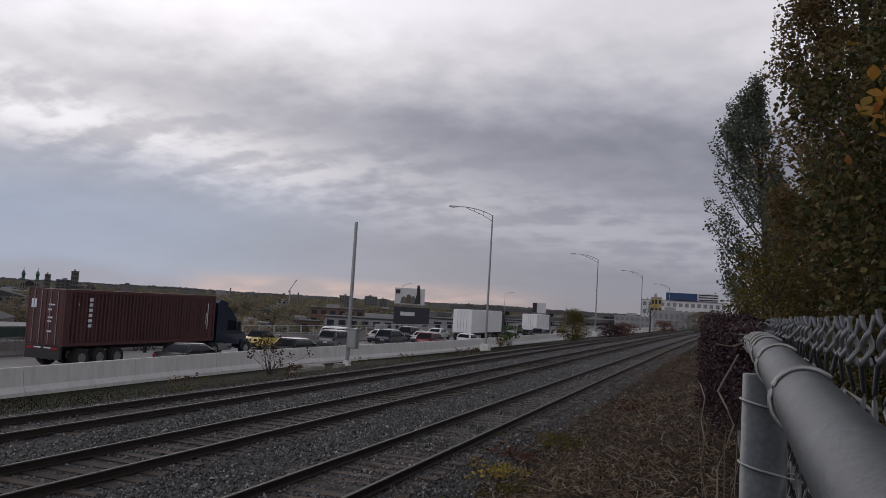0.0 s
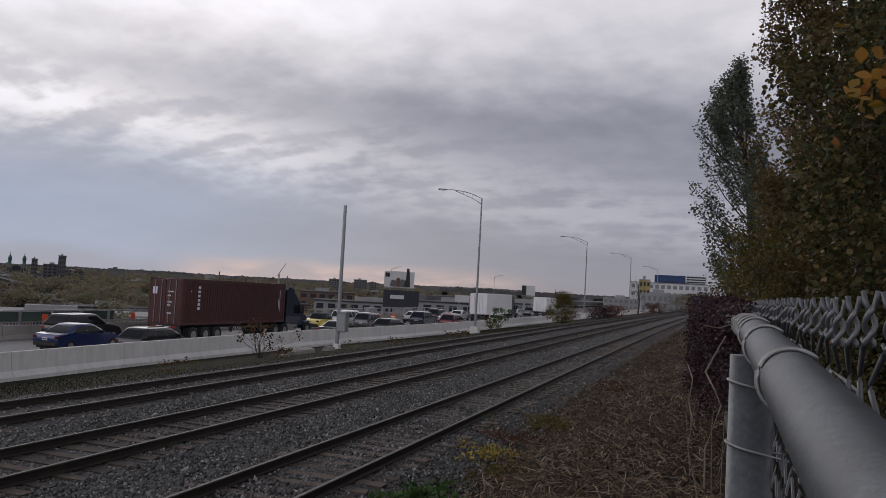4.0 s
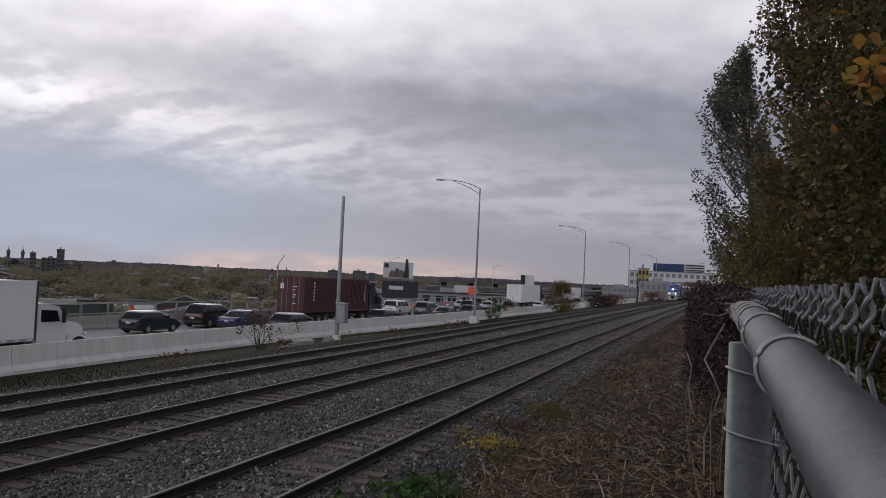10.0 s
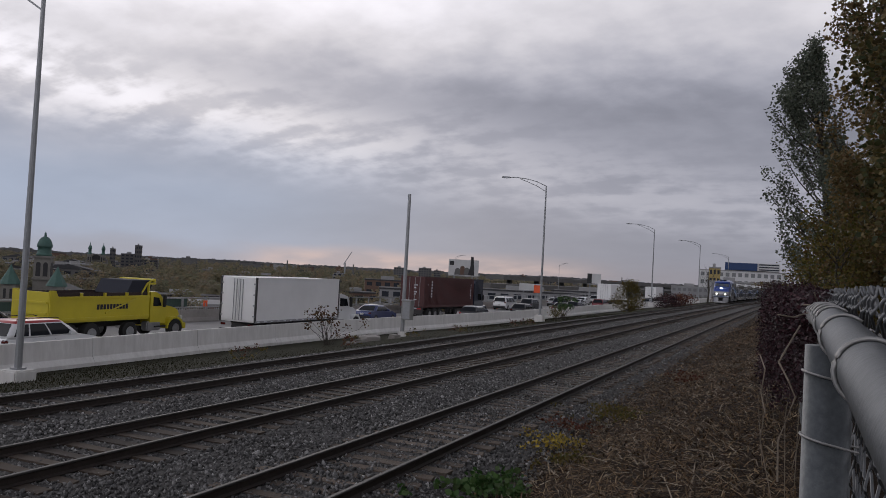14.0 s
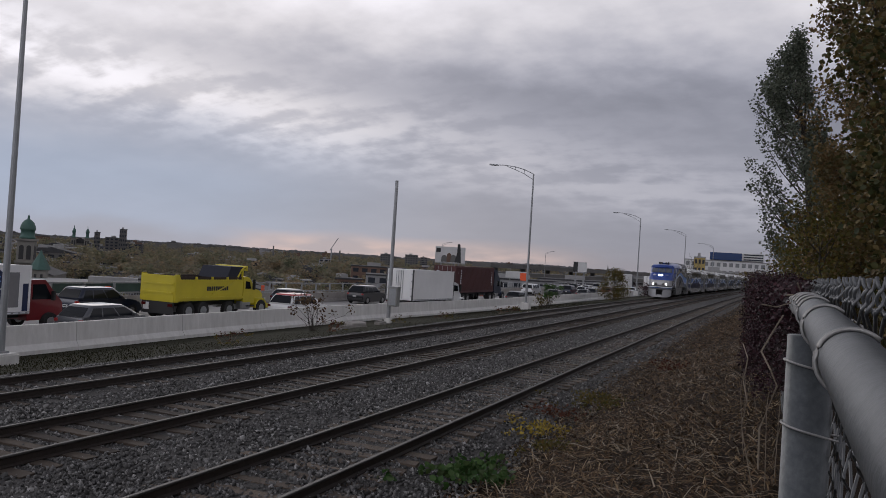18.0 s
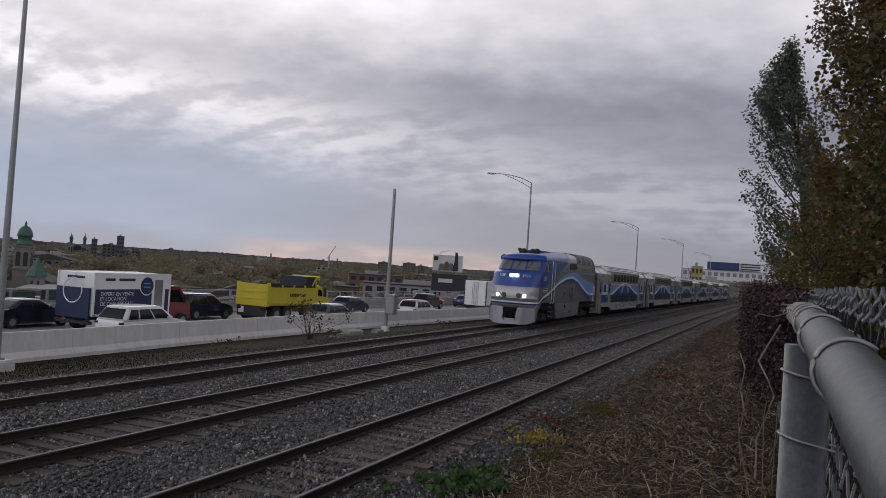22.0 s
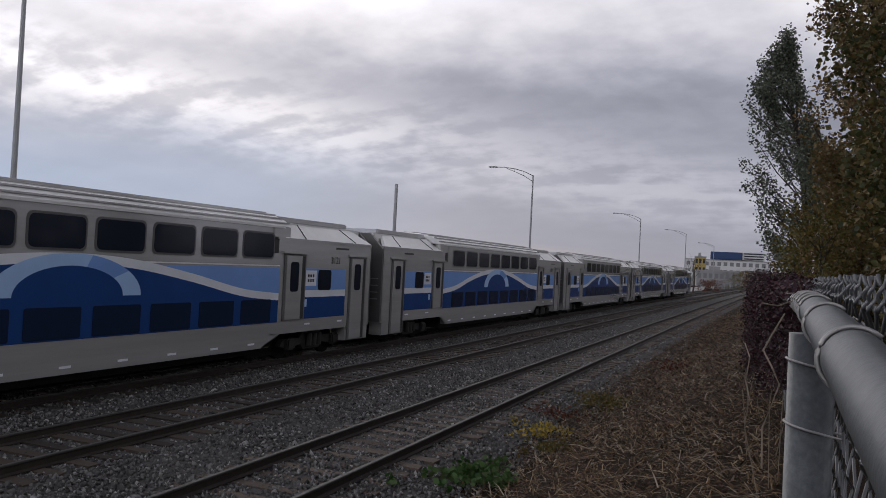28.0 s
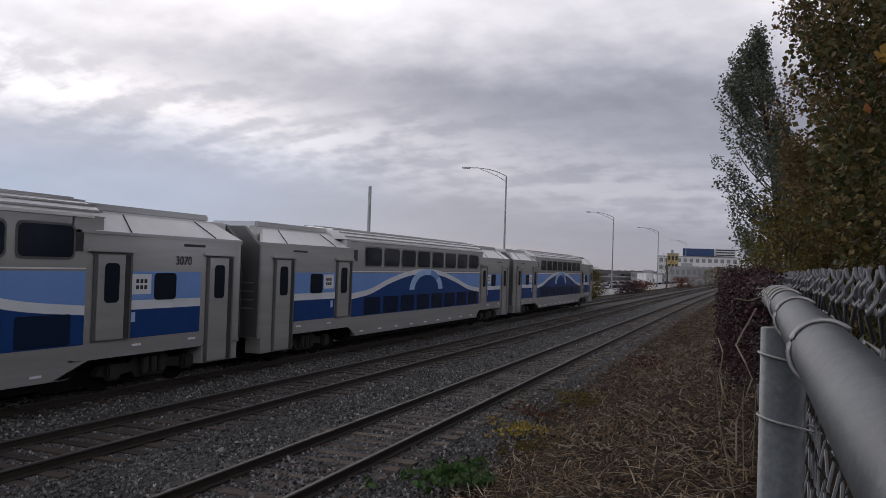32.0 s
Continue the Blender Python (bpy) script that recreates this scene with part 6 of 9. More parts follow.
def build_weeds():
    weed("broadleaf_weed", "low green broad-leaved weed at the edge of the stones", (-3.9, 11.3, -0.26), 420, 0.85, 0.24, 0.11, LEAF_GREEN, 1)
    weed("yellow_weed", "patch of yellowed weeds on the verge", (-4.1, 15.6, -0.28), 420, 0.75, 0.18, 0.06, LEAF_YELLOW, 2)
    weed("rusty_weed", "patch of rust-red weeds on the verge", (-4.3, 17.6, -0.3), 360, 0.7, 0.2, 0.06, LEAF_RUST, 3)
    weed("olive_weed", "patch of olive green weeds on the verge", (-3.6, 19.0, -0.2), 800, 1.1, 0.26, 0.06, LEAF_SHRUB, 4)
    weed("rusty_weed", "patch of rust-red weeds on the verge", (-2.6, 25.5, 0.15), 300, 0.8, 0.2, 0.06, LEAF_RUST, 5)
    weed("olive_weed", "patch of olive green weeds on the verge", (-3.4, 13.6, -0.14), 300, 0.6, 0.2, 0.06, LEAF_SHRUB, 6)
    rr = np.random.default_rng(17)
    for i in range(10):
        y = float(rr.uniform(24, 66))
        x = -18.2 - float(rr.random()) * 3
        weed("trackside_weed", "straggly weeds beside the far track", (x, y, ground_z(x, y)), 120, 0.6, 0.45, 0.07, LEAF_SHRUB if i % 2 else LEAF_RUST, 40 + i)
    # half-bare bush in front of the barrier
    for x, y, h, w, n, mat, nm, lab, sd in ((-21.6, 34.8, 1.9, 1.1, 330, FALLEN, "bare_bush", "half-bare bush with a few dull leaves by the barrier", 3),
                                            (-19.9, 74.5, 2.1, 1.1, 900, LEAF_GREEN, "roadside_bush", "dark green bush beside the barrier", 4),
                                            (-19.9, 72.3, 1.3, 0.7, 300, LEAF_SHRUB, "roadside_bush", "small thin bush beside the barrier", 5)):
        rr = np.random.default_rng(sd)
        ob = thing(nm, lab, "bush", at=pose(x, y, ground_z(x, y)))
        ends = [(w * rr.normal() * 0.55, w * rr.normal() * 0.55, h * (0.35 + 0.65 * rr.random())) for i in range(20)]
        bm = bmesh.new()
        for e in ends:
            j1, j2 = rr.normal(0, 0.09, 3), rr.normal(0, 0.12, 3)
            tube(bm, [(e[0] * 0.1, e[1] * 0.1, -0.1), (e[0] * 0.35 + j1[0], e[1] * 0.35 + j1[1], e[2] * 0.4), (e[0] * 0.8 + j2[0], e[1] * 0.8 + j2[1], e[2] * 0.72), e], [0.018, 0.012, 0.008, 0.004], 5)
        tagged(part("stem_tangle", bm, BARK, ob), kind="stuff")
        crown(ob, "leaves", rr, ends, (0.12, 0.12, 0.12), n, 0.12, mat)
    # round tree and bare tree further along
    rr = np.random.default_rng(6)
    x, y = -19.7, 107.0
    z = ground_z(x, y)
    tree = thing("round_tree", "bushy tree turning yellow-brown beside the motorway", "tree", at=pose(x, y, z))
    ends = []
    for i in range(150):
        u = rr.random()
        rad = np.interp(u, [0, 0.3, 0.7, 1], [1.5, 2.3, 1.7, 0.5]) * math.sqrt(rr.random())
        a = rr.uniform(0, 6.28)
        ends.append((rad * math.cos(a), rad * math.sin(a), 0.3 + 3.7 * u))
    limbs(tree, (0, 0, -0.2), ends[::3], 0.12, trunk_top=(0, 0, 3.4))
    crown(tree, "crown", rr, ends, (0.25, 0.25, 0.3), 4200, 0.16, LEAF_SHRUB, fine=False)
    bm = bmesh.new()
    for i in range(14):
        a = rr.uniform(0, 6.28)
        tube(bm, [(0.6 * math.cos(a), 0.6 * math.sin(a), 2.6), (1.1 * math.cos(a), 1.1 * math.sin(a), 4.1 + 0.6 * rr.random())], [0.03, 0.012], 4)
    part("bare_shoots", bm, BARK, tree)
    x, y = -15.1, 168.0
    tree = thing("bare_tree", "leafless tree beside the motorway", "tree", at=pose(x, y, 0.0))
    bm = bmesh.new()
    tube(bm, [(0, 0, -0.4), (0.2, 0, 2.6), (-0.1, 0, 5.4), (0.1, 0, 7.0)], [0.2, 0.15, 0.07, 0.02], 7)
    part("trunk", bm, BARK, tree)
    bm = bmesh.new()
    for i in range(15):        # rising limbs that fork into fine shoots
        a = i * 2.4 + rr.uniform(-0.3, 0.3)
        z0 = 1.6 + 3.6 * rr.random()
        ln = rr.uniform(0.9, 1.9)
        m = Vector((0.6 * ln * math.cos(a), 0.6 * ln * math.sin(a), z0 + 0.9 + 0.4 * rr.random()))
        e = Vector((ln * math.cos(a), ln * math.sin(a), min(8.6, z0 + 2.2 + 1.4 * rr.random())))
        tube(bm, [(0, 0, z0), m, e], [0.045, 0.026, 0.008], 4)
        for k in range(4):
            q = m.lerp(e, 0.25 * k)
            b = a + rr.uniform(-1.2, 1.2)
            tube(bm, [q, q + Vector((0.5 * math.cos(b), 0.5 * math.sin(b), rr.uniform(0.5, 1.2)))], [0.016, 0.005], 3)
    part("branchwork", bm, BARK, tree)
    for x, y, w, h, mat, lab in ((-19.0, 139.0, 3.4, 2.0, LEAF_CREEPER, "dark red thicket beside the motorway"), (-18.3, 150.0, 3.4, 2.2, LEAF_RUST, "rust-red thicket beside the motorway"), (-14.0, 196.0, 3.0, 2.6, LEAF_RUST, "rust-brown thicket beside the motorway"), (-11.0, 262.0, 4.5, 5.0, LEAF_SHRUB, "tall yellow-brown thicket near the bridge"), (-7.5, 290.0, 4.5, 6.0, LEAF_SHRUB, "tall yellow-brown thicket near the bridge"), (-10.5, 315.0, 4.0, 6.5, LEAF_RUST, "rust-brown thicket by the offices"), (-16.5, 330.0, 4.0, 7.0, LEAF_SHRUB, "yellow-brown thicket by the offices"), (-5.5, 340.0, 4.0, 7.0, FALLEN, "bare brown thicket by the offices"), (-22.0, 345.0, 4.0, 6.5, FALLEN, "bare brown thicket by the yellow building")):
        rr = np.random.default_rng(int(y))
        ob = thing("thicket", lab, "bush", at=pose(x, y, ground_z(x, y)), group="trackside thickets")
        ends = [(w * rr.normal() * 0.4, w * rr.normal() * 0.9, h * rr.random()) for i in range(90)]
        crown(ob, "leaves", rr, ends, (0.35, 0.35, 0.25), 1500, 0.24, mat, fine=False)
        bm = bmesh.new()
        for e in ends[::4]:
            tube(bm, [(e[0] * 0.5, e[1] * 0.5, -0.3), e], [0.05, 0.015], 4)
        tagged(part("stem_tangle", bm, BARK, ob), kind="stuff")


# ---------------------------------------------------------------- the town below
def bearing(az, dist, z=-14.0):
    return (dist * math.sin(radians(az)), dist * math.cos(radians(az)), z)


BRICK_WALL = material("brown_brick_wall", (0.16, 0.10, 0.075), 0.9, grain=0.4, scale=1.2, stain=0.3, stain_scale=0.1)
GREY_WALL = material("grey_rendered_wall", (0.15, 0.147, 0.145), 0.9, grain=0.3, scale=0.8, stain=0.3, stain_scale=0.1)
TOWER_WALL = material("dark_tower_wall", (0.10, 0.095, 0.095), 0.9, grain=0.3, scale=0.8)
PALE_WALL = material("pale_cladding", (0.62, 0.62, 0.62), 0.8, grain=0.2, scale=0.6, stain=0.3, stain_scale=0.1)
DARK_ROOF = material("dark_flat_roof", (0.055, 0.055, 0.06), 0.9, grain=0.4, scale=0.6)
BOARD_DARK = material("dark_board_face", (0.018, 0.02, 0.03), 0.5)
OFFICE_WALL = material("grey_white_office_wall", (0.29, 0.29, 0.30), 0.8, grain=0.2, scale=0.6, stain=0.3, stain_scale=0.1)
VIADUCT_GREY = material("dim_viaduct_concrete", (0.15, 0.145, 0.14), 0.9, grain=0.4, scale=0.8, stain=0.5, stain_scale=0.15)
PALE_ROOF = material("pale_gravel_roof", (0.30, 0.30, 0.30), 0.9, grain=0.3, scale=0.6)
TOWN_GLASS = material("town_window_glass", (0.03, 0.035, 0.045), 0.15)
DIM_GLASS = material("dim_office_glass", (0.16, 0.165, 0.17), 0.3)
BLUE_GLASS = material("blue_curtain_glass", (0.015, 0.04, 0.12), 0.12)
COPPER = material("green_copper_roof", (0.065, 0.14, 0.118), 0.7, grain=0.4, scale=0.8, stain=0.4, stain_scale=0.3)
CHURCH_STONE = material("grey_limestone", (0.22, 0.21, 0.19), 0.9, grain=0.35, scale=0.7, stain=0.35, stain_scale=0.2)
YELLOW_WALL = material("yellow_cladding", (0.36, 0.27, 0.09), 0.7, grain=0.2, scale=0.6)


def build_house(name, label, at, w, d, h, wall, roof, floors, bays, gable=False, turn=0.0, category="building", glass=None):
    ob = thing(name, label, category, at=Matrix.Translation(at) @ pose(0, 0, 0, 0, 0, turn))
    part("wall", box(bmesh.new(), -w / 2, w / 2, -d / 2, d / 2, 0, h), wall, ob)
    if gable:
        part("roof", prism(bmesh.new(), [(-w / 2 - 0.3, h), (w / 2 + 0.3, h), (0, h + min(2.6, w * 0.25))], -d / 2 - 0.3, d / 2 + 0.3, "y"), roof, ob)
    else:
        part("roof", box(bmesh.new(), -w / 2 - 0.2, w / 2 + 0.2, -d / 2 - 0.2, d / 2 + 0.2, h, h + 0.5), roof, ob)
        part("roof_unit", box(bmesh.new(), -w * 0.2, w * 0.05, -d * 0.15, d * 0.1, h + 0.5, h + 1.9), PALE_ROOF, ob)
    fh = h / floors
    me = None
    for f in range(floors):
        for b in range(bays):
            for face in (0, 1):
                if me is None:
                    bm = bmesh.new()
                    box(bm, -0.5, 0.5, -0.06, 0.06, -0.5, 0.5)
                    me = bpy.data.meshes.new("window")
                    bm.to_mesh(me)
                    bm.free()
                    me.materials.append(glass or TOWN_GLASS)
                o = new("window", me)
                o.parent = ob
                span = w if face == 0 else d
                u = -span / 2 + span * (b + 0.5) / bays
                o.matrix_basis = (Matrix.Translation((u, -d / 2, fh * (f + 0.55))) if face == 0 else Matrix.Translation((w / 2, u, fh * (f + 0.55))) @ Matrix.Rotation(radians(90), 4, "Z")) @ Matrix.Diagonal((span / bays * 0.6, 1, fh * 0.5, 1))
    return ob


def dome_profile(bm, rings, sides=16):
    """Rings of (radius, z), turned round the upright axis."""
    rows = [[bm.verts.new((r * math.cos(2 * math.pi * k / sides), r * math.sin(2 * math.pi * k / sides), z)) for k in range(sides)] for r, z in rings]
    for a, b in zip(rows, rows[1:]):
        for k in range(sides):
            bm.faces.new((a[k], a[(k + 1) % sides], b[(k + 1) % sides], b[k]))
    bm.faces.new(rows[0][::-1])
    bm.faces.new(rows[-1])
    return bm


def build_tower(parent, x, y, s, h, dome, z0=0.0, slim=False):
    """A square stone belfry with arched openings and a green copper dome."""
    t = part("tower", box(bmesh.new(), x - s / 2, x + s / 2, y - s / 2, y + s / 2, z0, z0 + h), CHURCH_STONE, parent)
    for z in (z0 + h * 0.62, z0 + h - 0.2):
        part("cornice", box(bmesh.new(), x - s / 2 - 0.35, x + s / 2 + 0.35, y - s / 2 - 0.35, y + s / 2 + 0.35, z, z + 0.5), CHURCH_STONE, t)
    for k in (-0.22, 0.22):
        for face in (0, 1):
            bm = bmesh.new()
            arch = [(-0.14 * s, 0), (0.14 * s, 0)] + [(0.14 * s * math.cos(a), h * 0.2 + 0.14 * s * math.sin(a)) for a in [math.pi * i / 8 for i in range(9)]]
            if face == 0:
                prism(bm, [(x + k * s + a, z0 + h * 0.68 + b) for a, b in arch], y - s / 2 - 0.06, y - s / 2 + 0.3, "y")
            else:
                prism(bm, [(y + k * s + a, z0 + h * 0.68 + b) for a, b in arch], x + s / 2 - 0.3, x + s / 2 + 0.06, "x")
            part("belfry_opening", bm, DARK_RECESS, t)
    bm = bmesh.new()
    r = s * 0.5
    if slim:
        rings = [(0.98, 0), (0.98, 0.06), (0.66, 0.10), (0.62, 0.16), (0.62, 0.42), (0.78, 0.44), (0.74, 0.55), (0.55, 0.68), (0.28, 0.78), (0.12, 0.82), (0.12, 0.92), (0.04, 1.05)]
    else:
        rings = [(0.98, 0), (0.98, 0.10), (0.86, 0.12), (0.86, 0.40), (1.0, 0.42), (0.97, 0.48), (0.90, 0.60), (0.72, 0.75), (0.45, 0.86), (0.18, 0.91), (0.15, 0.97), (0.15, 1.03), (0.03, 1.12)]
    dome_profile(bm, [(r * a, dome * b) for a, b in rings])
    bmesh.ops.translate(bm, verts=bm.verts, vec=(x, y, z0 + h + 0.3))
    part("dome", bm, COPPER, t, "green copper dome", True)


def build_town():
    # domed church close by, with its corner turrets
    c = thing("domed_church", "grey stone church with a tall green copper dome", "church", at=pose(*bearing(-50.7, 230), 0, 0, 40))
    build_tower(c, 0, 0, 3.9, 15.6, 5.6)
    for x, y in ((-6.0, -7.0), (5.0, -9.0)):
        t = part("turret", box(bmesh.new(), x - 1.7, x + 1.7, y - 1.7, y + 1.7, 0, 8.6), CHURCH_STONE, c)
        bm = bmesh.new()
        dome_profile(bm, [(2.5, 8.5), (2.2, 9.3), (1.5, 10.6), (0.6, 12.2), (0.08, 13.4)], 8)
        bmesh.ops.translate(bm, verts=bm.verts, vec=(x, y, 0))
        part("turret_roof", bm, COPPER, t, "pointed green copper roof")
        for k in (-0.7, 0.7):
            part("turret_window", box(bmesh.new(), x + k - 0.3, x + k + 0.3, y - 1.75, y - 1.65, 5, 7.4), DARK_RECESS, t)
    part("nave", box(bmesh.new(), -6, 6, 4, 26, 0, 6.5), CHURCH_STONE, c)
    part("nave_roof", prism(bmesh.new(), [(-6.3, 6.5), (6.3, 6.5), (0, 8.8)], 4, 26.4, "y"), DARK_ROOF, c)
    # twin spires further off
    c = thing("twin_tower_church", "stone church with two green-topped belfries", "church", at=pose(*bearing(-47.6, 620), 0, 0, 45))
    build_tower(c, -4.4, 0, 3.4, 16.5, 8.5, slim=True)
    build_tower(c, 4.4, 0, 3.4, 16.5, 8.5, slim=True)
    part("nave", box(bmesh.new(), -7, 7, 3, 40, 0, 13), CHURCH_STONE, c)
    part("nave_roof", prism(bmesh.new(), [(-7.4, 13), (7.4, 13), (0, 17)], 3, 40, "y"), DARK_ROOF, c)
    for az, d, w, h, lab in ((-46.6, 700, 4, 22.0, "slim dark office tower on the skyline"), (-45.0, 720, 5.5, 26.0, "dark stepped apartment tower on the skyline"), (-45.5, 730, 14, 18.5, "long dark apartment block on the skyline"), (-44.3, 760, 16, 14, "low dark apartment block on the skyline")):
        build_house("apartment_tower", lab, bearing(az, d), w, w * 0.8, h, TOWER_WALL, DARK_ROOF, 7, 4, turn=40, category="apartment building")
    for az, d, w, h in ((-26.9, 900, 14, 20), (-25.1, 940, 15, 21), (-24.2, 960, 8, 19), (-16.0, 1000, 20, 18)):
        build_house("apartment_block", "grey apartment block on the skyline", bearing(az, d), w, w * 0.8, h, GREY_WALL, DARK_ROOF, 8, 5, turn=25, category="apartment building")
    rng = random.Random(77)
    walls = ((BRICK_WALL, "brown brick"), (GREY_WALL, "grey rendered"), (OFFICE_WALL, "pale clad"))
    for i in range(92):
        az = rng.uniform(-55, -21)
        d = rng.choice((150, 190, 240, 300, 380, 480, 600, 800)) * rng.uniform(0.85, 1.2)
        if az < -47 and d < 330:
            d += 260
        wall, word = rng.choice(walls)
        w, dp, h = rng.uniform(9, 26), rng.uniform(9, 18), rng.uniform(4.0, 7.5) * (1 + d / 1200)
        if -46 < az < -26:
            h *= 0.85
        gable = rng.random() < 0.25
        pale = rng.random() < 0.4
        roof_word = "pitched dark roof" if gable else "pale flat roof" if pale else "dark flat roof"
        build_house("town_building", f"{word} town building with a {roof_word}", bearing(az, d), w, dp, h, wall, DARK_ROOF if gable or not pale else PALE_ROOF, max(1, int(h / 3.2)), max(2, int(w / 4.5)), gable, rng.choice((20, 40, 60, 35)))
    build_house("warehouse", "low grey warehouse with a wide dark roof below the bridge", bearing(-49.5, 175), 22, 14, 4.4, GREY_WALL, DARK_ROOF, 2, 6, False, 42)
    build_house("warehouse", "long low warehouse with a pale flat roof", bearing(-44.5, 210), 44, 22, 6.0, BRICK_WALL, PALE_ROOF, 2, 9, False, 42)
    build_house("brick_block", "brown brick block of several storeys", bearing(-27.5, 330), 22, 14, 12.5, BRICK_WALL, DARK_ROOF, 4, 6, False, 30, "apartment building")
    # grid-fronted factory beside the motorway
    for az, d, w, h, turn in ((-23.5, 275, 46, 10.6, 28), (-17.0, 275, 52, 12.0, 20), (-12.8, 300, 30, 12.6, 14)):
        build_house("factory", "long grey factory with a pale grid of dark windows", bearing(az, d), w, 18, h, OFFICE_WALL, DARK_ROOF, 3, 12, False, turn, "factory")
    # billboards
    for az, d, w, h, z, lab, kindb in ((-22.3, 215, 8.2, 4.3, 2.65, "billboard with a picture of pale and dark shapes", 1), (-22.1, 212, 9.6, 4.6, -2.8, "navy billboard with a small white panel", 2), (-17.4, 230, 6.4, 1.9, -0.6, "small blank white billboard", 3), (-12.9, 180, 3.0, 2.2, 2.5, "small half-dark billboard on a post", 4)):
        x, y, zz = bearing(az, d, z)
        bb = thing("billboard", lab, "billboard", at=pose(x, y, zz, 0, 0, -az))
        mats = {1: PALE_WALL, 2: BOARD_DARK, 3: PALE_WALL, 4: PALE_WALL}
        part("panel", box(bmesh.new(), -w / 2, w / 2, -0.15, 0.15, 0, h), mats[kindb], bb)
        part("catwalk", box(bmesh.new(), -w / 2, w / 2, -0.8, 0.2, -0.25, -0.1), GALV, bb)
        for k in (-0.3, 0.3):
            part("support", box(bmesh.new(), k * w - 0.2, k * w + 0.2, 0.2, 0.5, -14 - z, h * 0.8), LAMP_STEEL, bb)
        if kindb == 1:
            part("dark_patch", box(bmesh.new(), -w / 2 + 0.25, -w / 2 + 1.45, -0.17, -0.15, h - 1.6, h - 0.45), DARK_RECESS, bb)
            part("black_patch", prism(bmesh.new(), [(w / 2 - 2.9, 0.1), (w / 2 - 1.1, 0.1), (w / 2 - 1.25, h * 0.6), (w / 2 - 1.5, h + 0.9), (w / 2 - 2.2, h + 0.9), (w / 2 - 2.25, h * 0.62)], -0.2, -0.15, "y"), DARK_RECESS, bb)
            for cx, r_, top, mat in ((-1.6, 0.75, 2.0, GREY_WALL), (-0.3, 0.6, 2.6, BRICK_WALL), (0.9, 0.7, 2.2, GREY_WALL)):
                outline = [(cx - 1.2 * r_, 0.1), (cx + 1.2 * r_, 0.1)] + [(cx + r_ * math.cos(math.pi * k / 8), top - r_ + r_ * math.sin(math.pi * k / 8)) for k in range(9)]
                part("rounded_patch", prism(bmesh.new(), outline, -0.165, -0.15, "y"), mat, bb)
        elif kindb == 2:
            part("white_patch", box(bmesh.new(), -w / 2 + 1.8, -w / 2 + 5.6, -0.17, -0.15, h * 0.5, h * 0.72), PALE_WALL, bb)
        elif kindb == 4:
            part("dark_patch", box(bmesh.new(), -w / 2, -w / 2 + 1.0, -0.17, -0.15, 0, h), DARK_RECESS, bb)
    # big white and blue building over the end of the tracks, and its yellow neighbour
    b = build_house("office_building", "white office building with a dark blue glass upper storey", bearing(-2.9, 520, -10), 50, 30, 23.3, PALE_WALL, PALE_ROOF, 5, 14, False, 3, "office building", DIM_GLASS)
    part("glass_storey", box(bmesh.new(), -10.6, 7.6, -15.4, 10, 24.2, 28.6), BLUE_GLASS, b, "dark blue glass storey")
    part("upper_block", box(bmesh.new(), 7.6, 20, -14.5, 10, 24.2, 28.8), PALE_WALL, b)
    for z in (24.6, 26.1, 27.6):
        part("window_band", box(bmesh.new(), 8.6, 19.5, -14.7, -14.5, z, z + 0.7), TOWN_GLASS, b)
    build_house("yellow_building", "small yellow building among bare trees", bearing(-4.75, 330, -2.4), 4.2, 5, 13.0, YELLOW_WALL, PALE_ROOF, 4, 3, False, 5)
    for az, d, w, h in ((-9.5, 430, 40, 12.0), (-7.4, 470, 34, 13.0), (-6.2, 420, 20, 14.5), (-3.6, 300, 15, 17.0), (-0.6, 400, 16, 18.0)):
        build_house("office_block", "pale grey office block by the motorway", bearing(az, d, -12), w, 16, h, OFFICE_WALL, PALE_ROOF, 5, 8, False, 8, "office building", DIM_GLASS)
    # elevated road behind the motorway
    via = thing("viaduct", "grey concrete viaduct crossing behind the motorway", "viaduct", kind="structure")
    for z, az0, d0, az1, d1 in ((1.6, -20.0, 330, -6.5, 480), (-1.6, -21.0, 300, -6.5, 450)):
        p0, p1 = Vector(bearing(az0, d0, z)), Vector(bearing(az1, d1, z))
        side = Vector((0, 0, 1)).cross((p1 - p0).normalized()) * 5
        deck = link_mesh("deck", [p + k * side + Vector((0, 0, dz)) for p in (p0, p1) for k, dz in ((-1, 0), (1, 0), (1, 1.7), (-1, 1.7))], [(0, 1, 2, 3), (7, 6, 5, 4), (0, 4, 5, 1), (1, 5, 6, 2), (2, 6, 7, 3), (3, 7, 4, 0)], VIADUCT_GREY, via)
        for i in range(9):
            q = p0.lerp(p1, (i + 0.5) / 9)
            part("pier", box(bmesh.new(), q.x - 0.9, q.x + 0.9, q.y - 0.9, q.y + 0.9, -14.2, z), VIADUCT_GREY, deck)
    # crane and chimneys
    for az, d, h in ((-30.3, 900, 21), (-35.0, 900, 21.5)):
        part_ob = thing("chimney", "thin dark chimney on the skyline", "chimney", at=pose(*bearing(az, d)))
        part("stack", tube(bmesh.new(), [(0, 0, 0), (0, 0, h)], [1.1, 0.8], 10), GREY_WALL, part_ob)
    crane = thing("crane", "thin construction crane on the skyline", "crane", at=pose(*bearing(-30.9, 800)))
    part("mast", box(bmesh.new(), -0.5, 0.5, -0.5, 0.5, 0, 22), LAMP_STEEL, crane)
    part("jib", tube(bmesh.new(), [(-2, 0, 20), (7, 0, 33)], 0.35, 5), LAMP_STEEL, crane)
